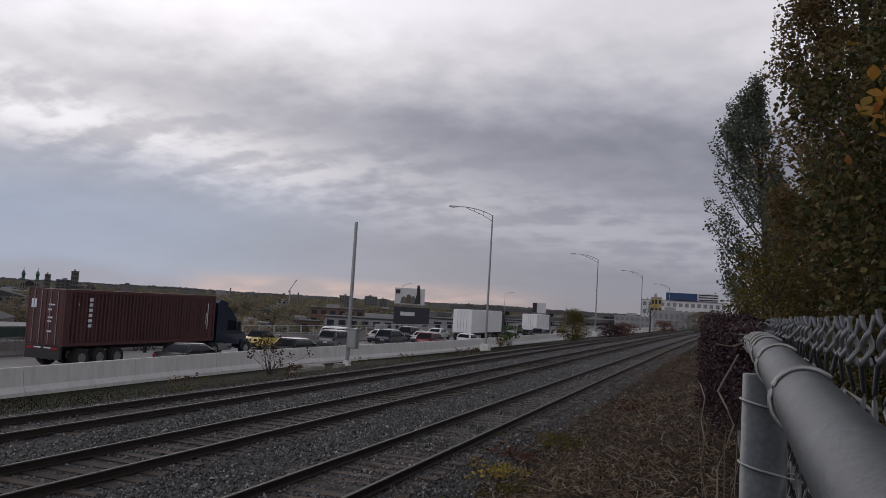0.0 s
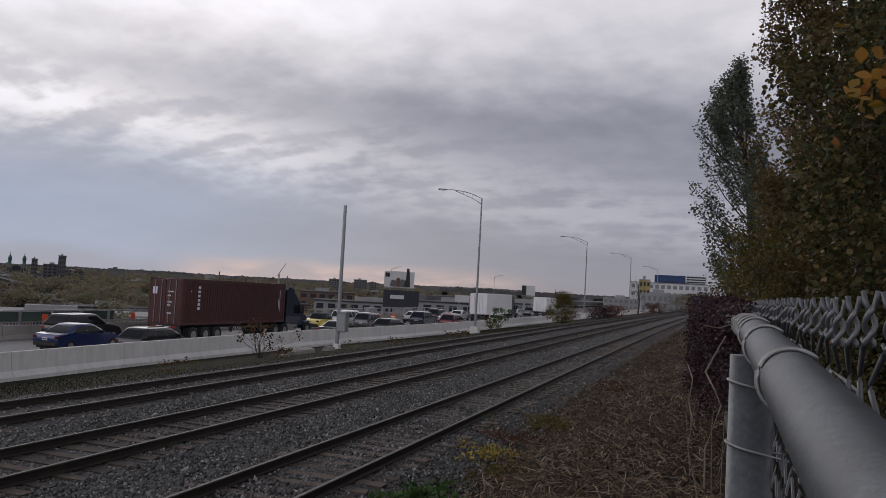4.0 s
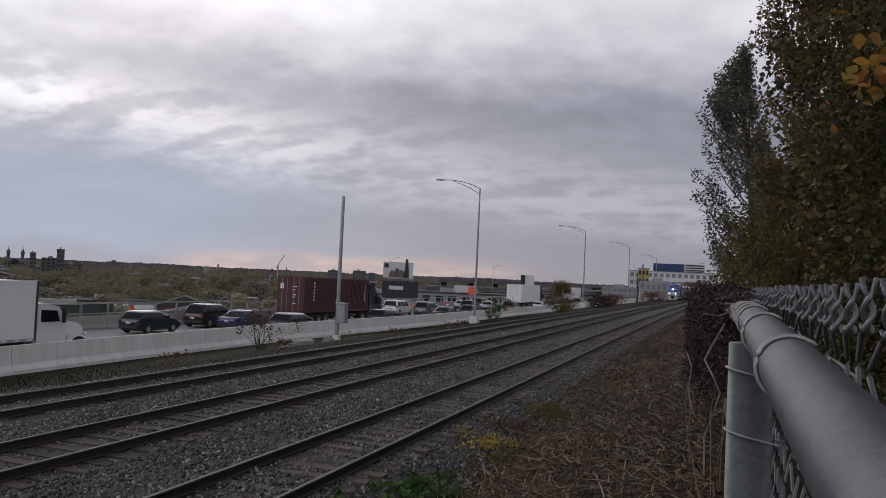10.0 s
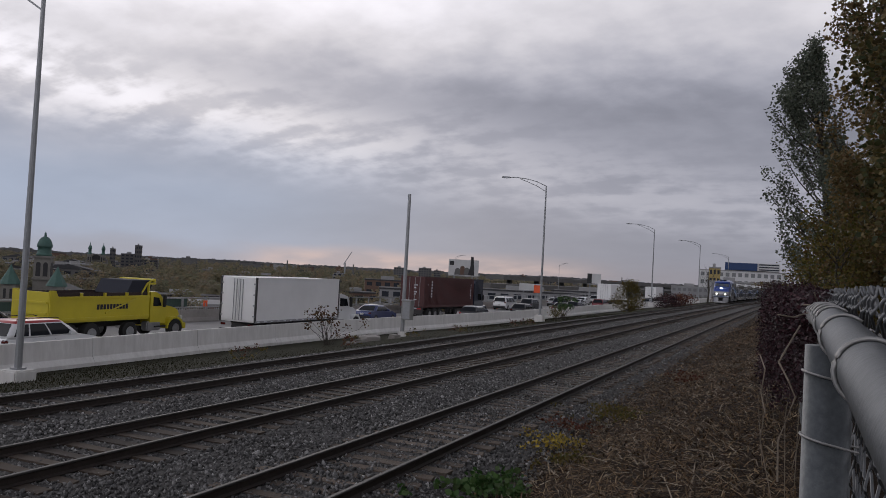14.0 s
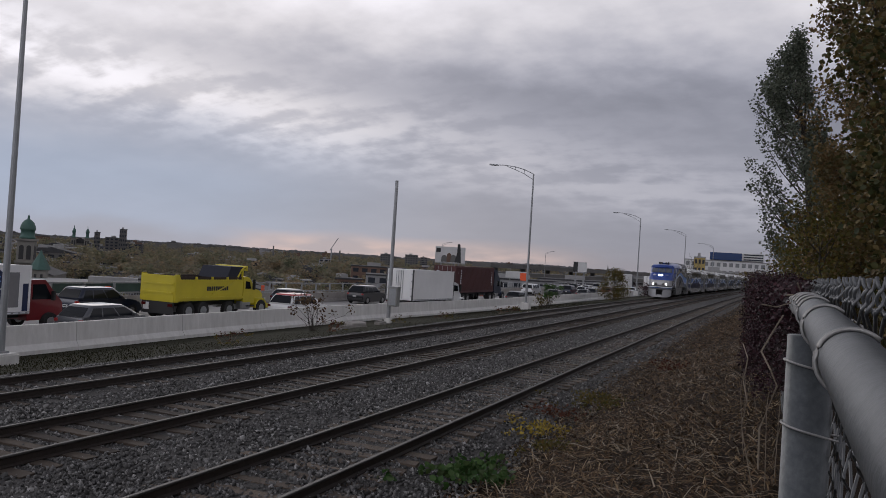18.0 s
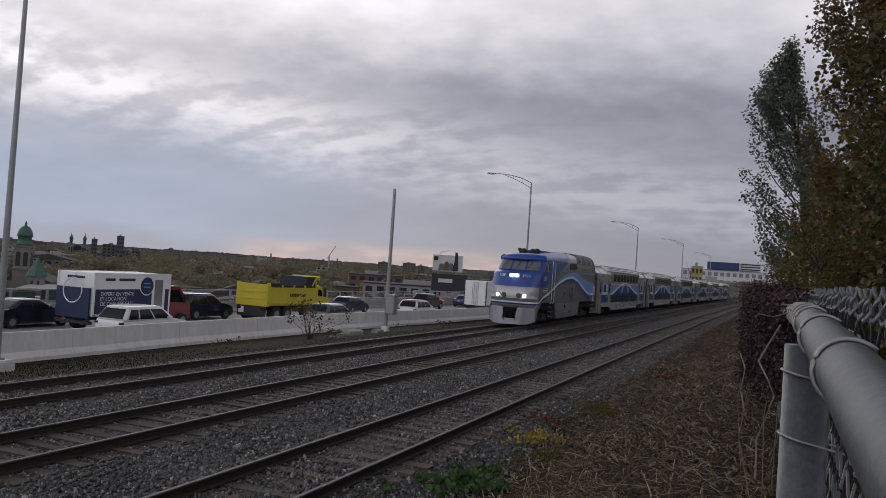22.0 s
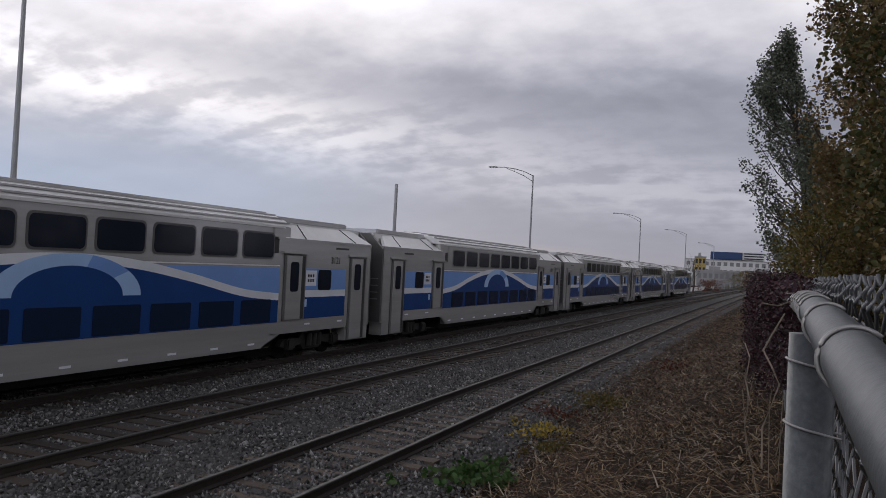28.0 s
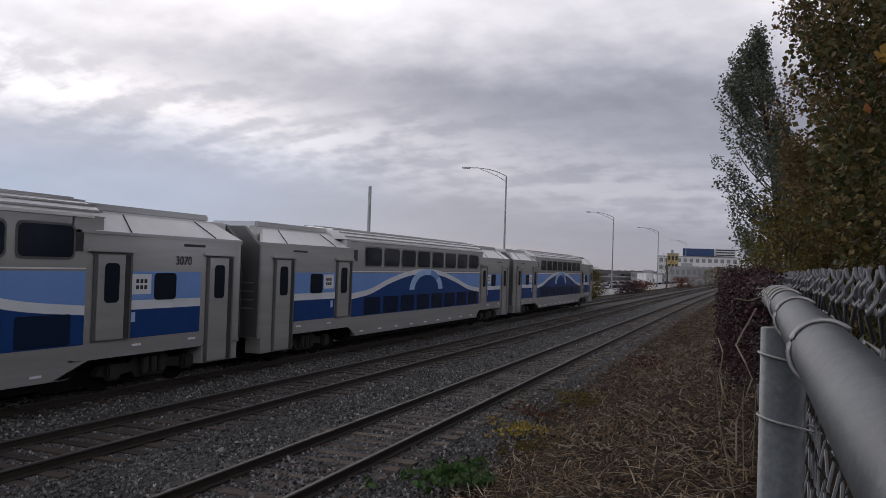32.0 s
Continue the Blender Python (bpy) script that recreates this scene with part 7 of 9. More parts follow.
    # woods over the town
    rng2 = np.random.default_rng(44)
    cents, sizes = [], []
    for lo, hi, n, rad in ((100, 170, 60, 3.4), (170, 320, 190, 4.2), (320, 650, 380, 5.0), (650, 1300, 520, 5.6), (1300, 2950, 900, 6.6)):
        for i in range(n):
            az = rng2.uniform(-60, -9)
            d = math.sqrt(rng2.uniform(lo * lo, hi * hi))
            if (az < -46 and d < 260) or (az > -26 and 150 < d < 340):
                continue
            x, y, z = bearing(az, d)
            r = rad * rng2.uniform(0.65, 1.25)
            for k in range(5 if d < 650 else 2):       # several lobes to a crown
                q = rng2.normal(0, 0.42, 3) * r
                cents.append((x + q[0], y + q[1], z + r * (0.95 + 0.5 * rng2.random()) + 0.5 * q[2]))
                sizes.append(r * rng2.uniform(0.45, 0.75))
    cents, sizes = np.array(cents), np.array(sizes)
    far_off = np.hypot(cents[:, 0], cents[:, 1])
    idx = np.repeat(np.arange(len(cents)), np.interp(far_off, [100, 400, 700, 1300], [130, 90, 75, 55]).astype(int))
    v = rng2.normal(0, 1, (len(idx), 3))
    v /= np.linalg.norm(v, axis=1)[:, None]
    lump = rng2.uniform(0.6, 1.1, len(idx))
    p = cents[idx] + v * (sizes[idx] * lump)[:, None]
    s = sizes[idx] * rng2.uniform(0.3, 0.55, len(idx)) * np.interp(far_off[idx], [100, 600], [0.65, 1.0])
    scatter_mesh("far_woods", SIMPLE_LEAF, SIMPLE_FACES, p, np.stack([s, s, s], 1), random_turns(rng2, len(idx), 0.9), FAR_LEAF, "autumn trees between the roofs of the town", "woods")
    # roofs and blocks scattered along the skyline
    rng = random.Random(31)
    for i in range(46):
        az, d = rng.uniform(-52, -9), rng.uniform(1500, 2500)
        w, h = rng.uniform(9, 38), rng.uniform(12, 21)
        wall, word = rng.choice(((GREY_WALL, "grey"), (BRICK_WALL, "brown"), (OFFICE_WALL, "pale")))
        ob = thing("skyline_block", f"distant {word} block among the trees of the skyline", "building", at=pose(*bearing(az, d), 0, 0, -az))
        part("wall", box(bmesh.new(), -w / 2, w / 2, -6, 6, 0, h), wall, ob)
        part("roof", box(bmesh.new(), -w / 2 - 0.3, w / 2 + 0.3, -6.3, 6.3, h, h + 0.8), DARK_ROOF, ob)
        if i % 3 == 0:
            part("roof_house", box(bmesh.new(), -w * 0.2, w * 0.1, -3, 3, h + 0.8, h + 3.6), wall, ob)
    # low ridge closing the view
    verts, faces = [], []
    n = 900
    for i in range(n + 1):
        az = -75 + 100 * i / n
        x, y, z = bearing(az, 3000)
        top = 4.5 + 6 * noise.noise((az * 0.22, 0, 0)) + 4.0 * noise.noise((az * 1.3, 4, 0)) + 4.5 * noise.noise((az * 5.1, 9, 0)) + 3.0 * noise.noise((az * 14.3, 2, 0)) + (5 if -24 < az < -8 else 0) * math.sin(math.pi * (az + 24) / 16 if -24 < az < -8 else 0)
        verts += [(x, y, -30), (x, y, 3.1 + top * 0.75), (x * 1.2, y * 1.2, 3.1 + top * 0.75)]
    for i in range(n):
        a = 3 * i
        faces += [(a, a + 3, a + 4, a + 1), (a + 1, a + 4, a + 5, a + 2)]
    # pale mauve grey carries the haze over the woods in its colour
    tagged(link_mesh("backdrop_ridge", verts, faces, material("hazed_wooded_ridge", (0.21, 0.205, 0.215), 0.95, grain=0.9, scale=0.03, stain=0.6, stain_scale=0.006, dark=(0.085, 0.085, 0.085))), "low wooded ridge on the horizon", "ridge", kind="structure")


# ---------------------------------------------------------------- vehicles
def car_paint(name, base, metal=0.3):
    return material(name, base, 0.3, metal, coat=0.5, stain=0.2, stain_scale=1.2)


CAR_GLASS = material("car_glass", (0.010, 0.012, 0.015), 0.06, spec=0.15)
TYRE = material("tyre_rubber", (0.016, 0.016, 0.016), 0.85, grain=0.3, scale=20)
ALLOY = material("alloy_rim", (0.38, 0.38, 0.39), 0.35, 0.8, grain=0.2, scale=8)
TRIM = material("black_plastic_trim", (0.02, 0.02, 0.021), 0.65)
TAIL_RED = material("red_tail_lens", (0.07, 0.006, 0.006), 0.2)
TAIL_LIT = material("lit_brake_lamp", (0.18, 0.012, 0.012), 0.3, emit=(1.0, 0.05, 0.04, 0.04))
LENS = material("clear_lamp_lens", (0.5, 0.5, 0.48), 0.12)
PLATE = material("white_plate", (0.6, 0.6, 0.6), 0.5)
BLACK_CAR = car_paint("black_car_paint", (0.012, 0.013, 0.016))
NAVY_CAR = car_paint("navy_car_paint", (0.010, 0.016, 0.035))
BLUE_CAR = car_paint("blue_car_paint", (0.015, 0.028, 0.11))
GREY_CAR = car_paint("grey_car_paint", (0.09, 0.095, 0.105))
SILVER_CAR = car_paint("silver_car_paint", (0.30, 0.31, 0.32))
WHITE_CAR = car_paint("white_car_paint", (0.62, 0.63, 0.64), 0.0)
ROOF_RED = car_paint("bright_red_roof_paint", (0.36, 0.035, 0.035), 0.0)
RED_CAR = car_paint("dark_red_car_paint", (0.12, 0.012, 0.018))
YELLOW_CAR = car_paint("pale_yellow_car_paint", (0.62, 0.50, 0.10), 0.0)
WHEEL_CACHE = {}


def add_wheel(parent, x, y, r, w=0.22, rim=0.64, mat=ALLOY):
    key = (r, w, rim, mat.name)
    if key not in WHEEL_CACHE:
        bm = bmesh.new()
        rings = [(r * 0.66, -w / 2), (r * 0.94, -w / 2), (r, -w * 0.36), (r, w * 0.36), (r * 0.94, w / 2), (r * 0.66, w / 2)]
        dome_profile(bm, rings, 22)
        bmesh.ops.rotate(bm, verts=bm.verts, cent=(0, 0, 0), matrix=Matrix.Rotation(radians(90), 3, "Y"))
        tyre = bpy.data.meshes.new("tyre")
        bmesh.ops.recalc_face_normals(bm, faces=bm.faces)
        bm.to_mesh(tyre)
        bm.free()
        tyre.materials.append(TYRE)
        bm = bmesh.new()
        bmesh.ops.create_cone(bm, cap_ends=True, segments=18, radius1=r * rim, radius2=r * rim * 0.9, depth=w * 1.06)
        for k in range(5):
            a = 2 * math.pi * k / 5
            for z in (-w * 0.54, w * 0.54):
                box(bm, r * 0.42 * math.cos(a) - 0.03, r * 0.42 * math.cos(a) + 0.03, r * 0.42 * math.sin(a) - 0.03, r * 0.42 * math.sin(a) + 0.03, z - 0.012, z + 0.012)
        bmesh.ops.create_cone(bm, cap_ends=True, segments=10, radius1=r * 0.16, radius2=r * 0.16, depth=w * 1.14)
        bmesh.ops.rotate(bm, verts=bm.verts, cent=(0, 0, 0), matrix=Matrix.Rotation(radians(90), 3, "Y"))
        rimm = bpy.data.meshes.new("rim")
        bm.to_mesh(rimm)
        bm.free()
        rimm.materials.append(mat)
        WHEEL_CACHE[key] = (tyre, rimm)
    tyre, rimm = WHEEL_CACHE[key]
    a = new("wheel", tyre)
    a.parent = parent
    a.matrix_basis = pose(x, y, r)
    b = new("rim", rimm)
    b.parent = a


STYLES = {   # length, width, height, belt, bonnet height, glasshouse foot (rear, front), roof (rear, front), wheel radius
    "sedan": (4.65, 1.80, 1.44, 0.93, 0.86, (0.55, 3.42), (1.35, 2.55), 0.32),
    "hatch": (4.05, 1.74, 1.43, 0.93, 0.90, (0.10, 3.10), (0.50, 2.15), 0.31),
    "wagon": (4.60, 1.80, 1.50, 0.96, 0.92, (0.12, 3.40), (0.62, 2.50), 0.33),
    "suv": (4.65, 1.86, 1.70, 1.06, 1.02, (0.08, 3.42), (0.48, 2.60), 0.36),
    "minivan": (5.0, 1.95, 1.75, 1.05, 1.00, (0.06, 4.05), (0.30, 3.05), 0.34),
    "pickup": (5.4, 1.95, 1.80, 1.10, 1.08, (2.05, 4.00), (2.25, 3.30), 0.39),
    "beetle": (4.05, 1.70, 1.48, 0.92, 0.88, (0.95, 2.75), (1.25, 2.25), 0.32),
}


def build_car(name, label, style, paint, roof_paint=None, rack=False, braking=False, category="car"):
    L, W, H, belt, bon, (c0, c1), (r0, r1), wr = STYLES[style]
    car = thing(name, label if len(label.split()) > 3 else label + " on the motorway", category)
    hw = W / 2
    ya, yb = 0.80 if style != "pickup" else 1.1, L - 0.88
    # lower body with wheel arches
    out = [(0.06, 0.38), (0.0, 0.55), (0.02, belt - 0.12), (0.10, belt)]
    if style in ("sedan",):
        out += [(c0, belt + 0.04)]
    if style == "beetle":
        out = [(0.10, 0.36), (0.0, 0.5), (0.12, 0.72), (0.5, 0.90), (0.95, 0.95)]
    out += [(c1, belt), (c1 + 0.1, bon + 0.03), (L - 0.55, bon - 0.08), (L - 0.12, bon - 0.22), (L, 0.58), (L - 0.04, 0.34)]

    def arch(yc):
        return [(yc + (wr + 0.06) * math.cos(a), wr + (wr + 0.06) * math.sin(a)) for a in [math.pi * k / 8 for k in range(9)] if wr + (wr + 0.06) * math.sin(a) > 0.24]
    low = [(yb + wr + 0.08, 0.25)] + arch(yb) + [(yb - wr - 0.08, 0.22), (ya + wr + 0.08, 0.22)] + arch(ya) + [(ya - wr - 0.07, 0.26)]
    bm = bmesh.new()
    prism(bm, out + low, -hw, hw, "x")
    bmesh.ops.bevel(bm, geom=[e for e in bm.edges if abs(e.verts[0].co.x - e.verts[1].co.x) < 0.01 and (e.verts[0].co.z > 0.45 and e.verts[1].co.z > 0.45)], offset=0.10, segments=3, affect="EDGES", clamp_overlap=True)
    for v in bm.verts:      # plan rounding at both ends
        d = max(0.0, 0.45 - v.co.y) + max(0.0, v.co.y - (L - 0.6))
        v.co.x *= 1 - 0.20 * d
        v.co.x *= 1 - 0.05 * max(0.0, abs(v.co.z - 0.62) - 0.12) ** 1.5 / 0.3
    shell = part("body", bm, paint, car, "", True)
    shell.data.set_sharp_from_angle(angle=radians(38))
    for yc in (ya, yb):      # dark linings of the wheel arches
        for sg in (-1, 1):
            ring = arch(yc)
            inner = [(yc + (a - yc) * 0.86, 0.24 + (b - 0.24) * 0.88) for a, b in ring[::-1]]
            part("arch_lining", prism(bmesh.new(), ring + inner, sg * (hw - 0.16), sg * (hw - 0.012), "x"), TRIM, car)
    bm = bmesh.new()
    box(bm, -hw + 0.12, hw - 0.12, 0.2, L - 0.2, 0.2, belt - 0.2)
    part("underbody", bm, TRIM, car)
    # glasshouse
    wb, wt = hw - 0.06, hw - 0.24

    def level(v):
        """Half width, rear end, front end and height of the glasshouse, from belt (0) to roof (1)."""
        return wb - (wb - wt) * v ** 1.6, c0 + (r0 - c0) * v ** 1.2, c1 + (r1 - c1) * v ** 1.12, belt - 0.02 + (H - 0.055 - belt + 0.02) * v

    rings = [level(v) for v in (0.0, 0.25, 0.5, 0.75, 0.9, 1.0)]
    hw_, ry_, fy_, z_ = rings[-1]
    rings += [(hw_ - 0.05, ry_ + 0.05, fy_ - 0.06, H - 0.025), (hw_ - 0.16, ry_ + 0.2, fy_ - 0.24, H - 0.006), (hw_ * 0.45, ry_ + 0.5, fy_ - 0.55, H)]
    bm = bmesh.new()
    loops = []
    for k, (hx, y0, y1, z) in enumerate(rings):
        r = min(0.16, hx * 0.4)
        pts = []
        for cx, cy, a0 in ((hx - r, y1 - r, 0), (-hx + r, y1 - r, 90), (-hx + r, y0 + r, 180), (hx - r, y0 + r, 270)):
            pts += [(cx + r * math.cos(radians(a0 + a)), cy + r * math.sin(radians(a0 + a)), z) for a in (0, 30, 60, 90)]
        loops.append([bm.verts.new(p) for p in pts])
    for k, (a, b) in enumerate(zip(loops, loops[1:])):
        for q in range(16):
            f = bm.faces.new((a[q], a[(q + 1) % 16], b[(q + 1) % 16], b[q]))
            f.material_index = 1 if k >= 4 else 0
    bm.faces.new(loops[-1]).material_index = 1
    bm.faces.new(loops[0][::-1])
    cab = part("cabin", bm, roof_paint if style == "beetle" else paint, car, "", True)
    cab.data.materials.append(roof_paint or paint)

    def pane(nm, at, n=5):
        """A curved pane over the shell: at(u, v, lift) gives its points."""
        verts = [at(i / (n - 1), k / (n - 1), lift) for lift in (0.012, -0.004) for k in range(n) for i in range(n)]
        faces = []
        for k in range(n - 1):
            for i in range(n - 1):
                q = k * n + i
                faces += [(q, q + 1, q + n + 1, q + n), (n * n + q + n, n * n + q + n + 1, n * n + q + 1, n * n + q)]
        link_mesh(nm, verts, faces, CAR_GLASS, car, "", True)

    cuts = {"sedan": (0.12, 0.50, 0.90), "hatch": (0.10, 0.42, 0.90), "wagon": (0.06, 0.30, 0.60, 0.92), "suv": (0.06, 0.28, 0.58, 0.92), "minivan": (0.04, 0.32, 0.62, 0.93), "pickup": (0.10, 0.48, 0.90), "beetle": (0.30, 0.90)}[style]
    for sg in (-1, 1):
        for a, b in zip(cuts, cuts[1:]):
            def side_at(u, v, lift, a=a, b=b, sg=sg):
                hx, y0, y1, z = level(0.10 + 0.74 * v)
                return (sg * (hx + lift), y0 + (y1 - y0) * (a + 0.012 + (b - a - 0.024) * u), z)
            pane("side_window", side_at)

    def rear_at(u, v, lift):
        hx, y0, y1, z = level(0.14 + 0.74 * v)
        return ((hx - 0.13) * (2 * u - 1), y0 - lift, z)

    def front_at(u, v, lift):
        hx, y0, y1, z = level(0.06 + 0.84 * v)
        return ((hx - 0.12) * (2 * u - 1), y1 + lift, z)
    pane("rear_window", rear_at)
    pane("windscreen", front_at)
    # lamps, bumpers, mirrors, plate
    tz = belt - 0.10 if style != "minivan" else belt
    for sg in (-1, 1):
        part("tail_lamp", box(bmesh.new(), sg * (hw - 0.07), sg * (hw - 0.33), 0.0, 0.15, tz - 0.13, tz + 0.02, 0.03), TAIL_LIT if braking else TAIL_RED, car)
        part("headlamp", box(bmesh.new(), sg * (hw - 0.16), sg * (hw - 0.5), L - 0.22, L - 0.03, bon - 0.30, bon - 0.17, 0.02), LENS, car)
        part("mirror", box(bmesh.new(), sg * (wb + 0.02), sg * (wb + 0.2), c1 - 0.62, c1 - 0.48, belt + 0.02, belt + 0.16, 0.02), TRIM if style == "beetle" else paint, car)
        part("sill", box(bmesh.new(), sg * (hw - 0.06), sg * (hw + 0.006), ya + wr + 0.1, yb - wr - 0.1, 0.22, 0.32), TRIM, car)
        for u in (0.34, 0.64):
            y = c0 + (c1 - c0) * u
            part("door_handle", box(bmesh.new(), sg * (hw - 0.01), sg * (hw + 0.025), y - 0.09, y + 0.09, belt - 0.14, belt - 0.11), paint, car)
    part("rear_bumper", box(bmesh.new(), -hw + 0.14, hw - 0.14, -0.05, 0.2, 0.34, 0.54, 0.03), TRIM, car)
    part("front_grille", box(bmesh.new(), -0.5, 0.5, L - 0.08, L + 0.012, 0.40, 0.62, 0.02), TRIM, car)
    plate = part("number_plate", box(bmesh.new(), -0.16, 0.16, -0.065, -0.02, 0.62, 0.76), PLATE, car)
    part("plate_bar", box(bmesh.new(), -0.12, 0.12, -0.07, -0.065, 0.66, 0.71), TRIM, plate)
    if rack:
        for sg in (-1, 1):
            part("roof_rail", tube(bmesh.new(), [(sg * (wt - 0.05), r0 + 0.1, H + 0.02), (sg * (wt - 0.05), r0 + 0.25, H + 0.07), (sg * (wt - 0.05), r1 - 0.25, H + 0.07), (sg * (wt - 0.05), r1 - 0.1, H + 0.02)], 0.018, 6), TRIM, car)
    if style == "beetle":
        for sg in (-1, 1):
            for y in (ya, yb):
                bm = bmesh.new()
                bmesh.ops.create_uvsphere(bm, u_segments=14, v_segments=8, radius=0.46, matrix=Matrix.Translation((sg * (hw - 0.06), y, 0.36)) @ Matrix.Diagonal((0.36, 1.1, 0.9, 1)))
                bmesh.ops.bisect_plane(bm, geom=bm.verts[:] + bm.edges[:] + bm.faces[:], plane_co=(0, 0, 0.3), plane_no=(0, 0, 1), clear_inner=True)
                part("wing", bm, paint, car, "", True)
    for sg in (-1, 1):
        add_wheel(car, sg * (hw - 0.11), ya, wr)
        add_wheel(car, sg * (hw - 0.11), yb, wr)
    return car


def heavy_axle(parent, y, r=0.5, dual=True, mat=ALLOY):
    for sg in (-1, 1):
        add_wheel(parent, sg * 1.06, y, r, 0.5 if dual else 0.3, 0.58, mat)


def truck_cab(parent, y, paint, sleeper=True, tall=2.7, deep=1.6):
    """A bonneted cab with its rear at y; returns the front end."""
    ck = part("cab", bmesh.new(), paint, parent, "", False)
    bm = bmesh.new()
    a = y + (1.1 if sleeper else 0.0)
    if sleeper:
        prism(bm, [(y, 1.0), (y, 3.55), (y + 0.35, 3.78), (a, 3.6), (a, 1.0)], -1.2, 1.2, "x")
    prism(bm, [(a, 0.8), (a, tall + (0.7 if sleeper else 0)), (a + 0.35, tall + (0.55 if sleeper else 0.02)), (a + deep - 0.45, tall - 0.15), (a + deep, 1.85), (a + deep, 0.8)], -1.12, 1.12, "x")
    bmesh.ops.recalc_face_normals(bm, faces=bm.faces)
    bm.to_mesh(ck.data)
    bm.free()
    bm = bmesh.new()
    f = a + deep
    prism(bm, [(f, 0.75), (f, 1.80), (f + 0.9, 1.66), (f + 1.35, 1.50), (f + 1.5, 1.25), (f + 1.5, 0.75)], -0.72, 0.72, "x")
    bmesh.ops.bevel(bm, geom=bm.edges[:], offset=0.06, segments=2, affect="EDGES")
    part("bonnet", bm, paint, parent)
    for sg in (-1, 1):
        bm = bmesh.new()
        yc = f + 0.72
        arc = [(yc + 0.66 * math.cos(t), 0.52 + 0.62 * math.sin(t)) for t in [math.pi * k / 10 for k in range(11)]]
        inner = [(yc + 0.56 * math.cos(t), 0.52 + 0.52 * math.sin(t)) for t in [math.pi * k / 10 for k in range(10, -1, -1)]]
        prism(bm, arc + inner, sg * 0.70, sg * 1.18, "x")
        part("wing", bm, paint, parent)
        w = part("door_window", prism(bmesh.new(), [(a + 0.2, 1.75), (a + deep - 0.35, 1.75), (a + deep - 0.55, tall - 0.32), (a + 0.2, tall - 0.26)], sg * 1.12, sg * 1.135, "x"), CAR_GLASS, parent)
        part("mirror", box(bmesh.new(), sg * 1.22, sg * 1.42, a + deep - 0.4, a + deep - 0.28, 1.7, 2.35, 0.03), TRIM, parent)
        part("headlamp", box(bmesh.new(), sg * 0.62, sg * 0.95, f + 1.35, f + 1.5, 0.95, 1.15, 0.02), LENS, parent)
        part("fuel_tank", box(bmesh.new(), sg * 0.7, sg * 1.15, y - 0.2, a + 0.8, 0.45, 0.95, 0.06), ALLOY, parent)
        part("step_rung", box(bmesh.new(), sg * 1.1, sg * 1.2, a + 0.3, a + 1.1, 0.62, 0.70), TRIM, parent)
    ws = part("windscreen", prism(bmesh.new(), [(a + deep - 0.4, tall - 0.2), (a + deep + 0.02, 1.9), (a + deep + 0.04, 1.92), (a + deep - 0.38, tall - 0.17)], -1.0, 1.0, "x"), CAR_GLASS, parent)
    part("grille", box(bmesh.new(), -0.5, 0.5, f + 1.46, f + 1.54, 0.85, 1.4, 0.02), ALLOY, parent)
    part("front_bumper", box(bmesh.new(), -1.15, 1.15, f + 1.35, f + 1.58, 0.45, 0.78, 0.04), paint, parent)
    heavy_axle(parent, f + 0.72, 0.5, False)
    return f + 1.55


CONTAINER_RED = material("oxide_red_container", (0.082, 0.023, 0.023), 0.6, stain=0.4, stain_scale=0.5, grain=0.2, scale=3)
TRUCK_NAVY = car_paint("navy_truck_paint", (0.012, 0.02, 0.045))
BODY_WHITE = material("white_box_panel", (0.74, 0.74, 0.74), 0.5, stain=0.15, stain_scale=0.6)
DUMP_YELLOW = material("safety_yellow_paint", (0.54, 0.45, 0.022), 0.45, stain=0.25, stain_scale=0.8)
BOARD_BROWN = material("dark_timber_board", (0.035, 0.022, 0.02), 0.85, grain=0.4, scale=6)
FRAME_GREY = material("dark_grey_frame_steel", (0.06, 0.06, 0.062), 0.5, 0.3, stain=0.3, stain_scale=1)
TARP = material("navy_tarpaulin", (0.014, 0.017, 0.03), 0.8, grain=0.3, scale=4)
PANEL_NAVY = material("navy_truck_graphic", (0.012, 0.022, 0.07), 0.45, stain=0.15, stain_scale=0.9)
CAB_RED = car_paint("red_truck_paint", (0.16, 0.012, 0.016), 0.0)


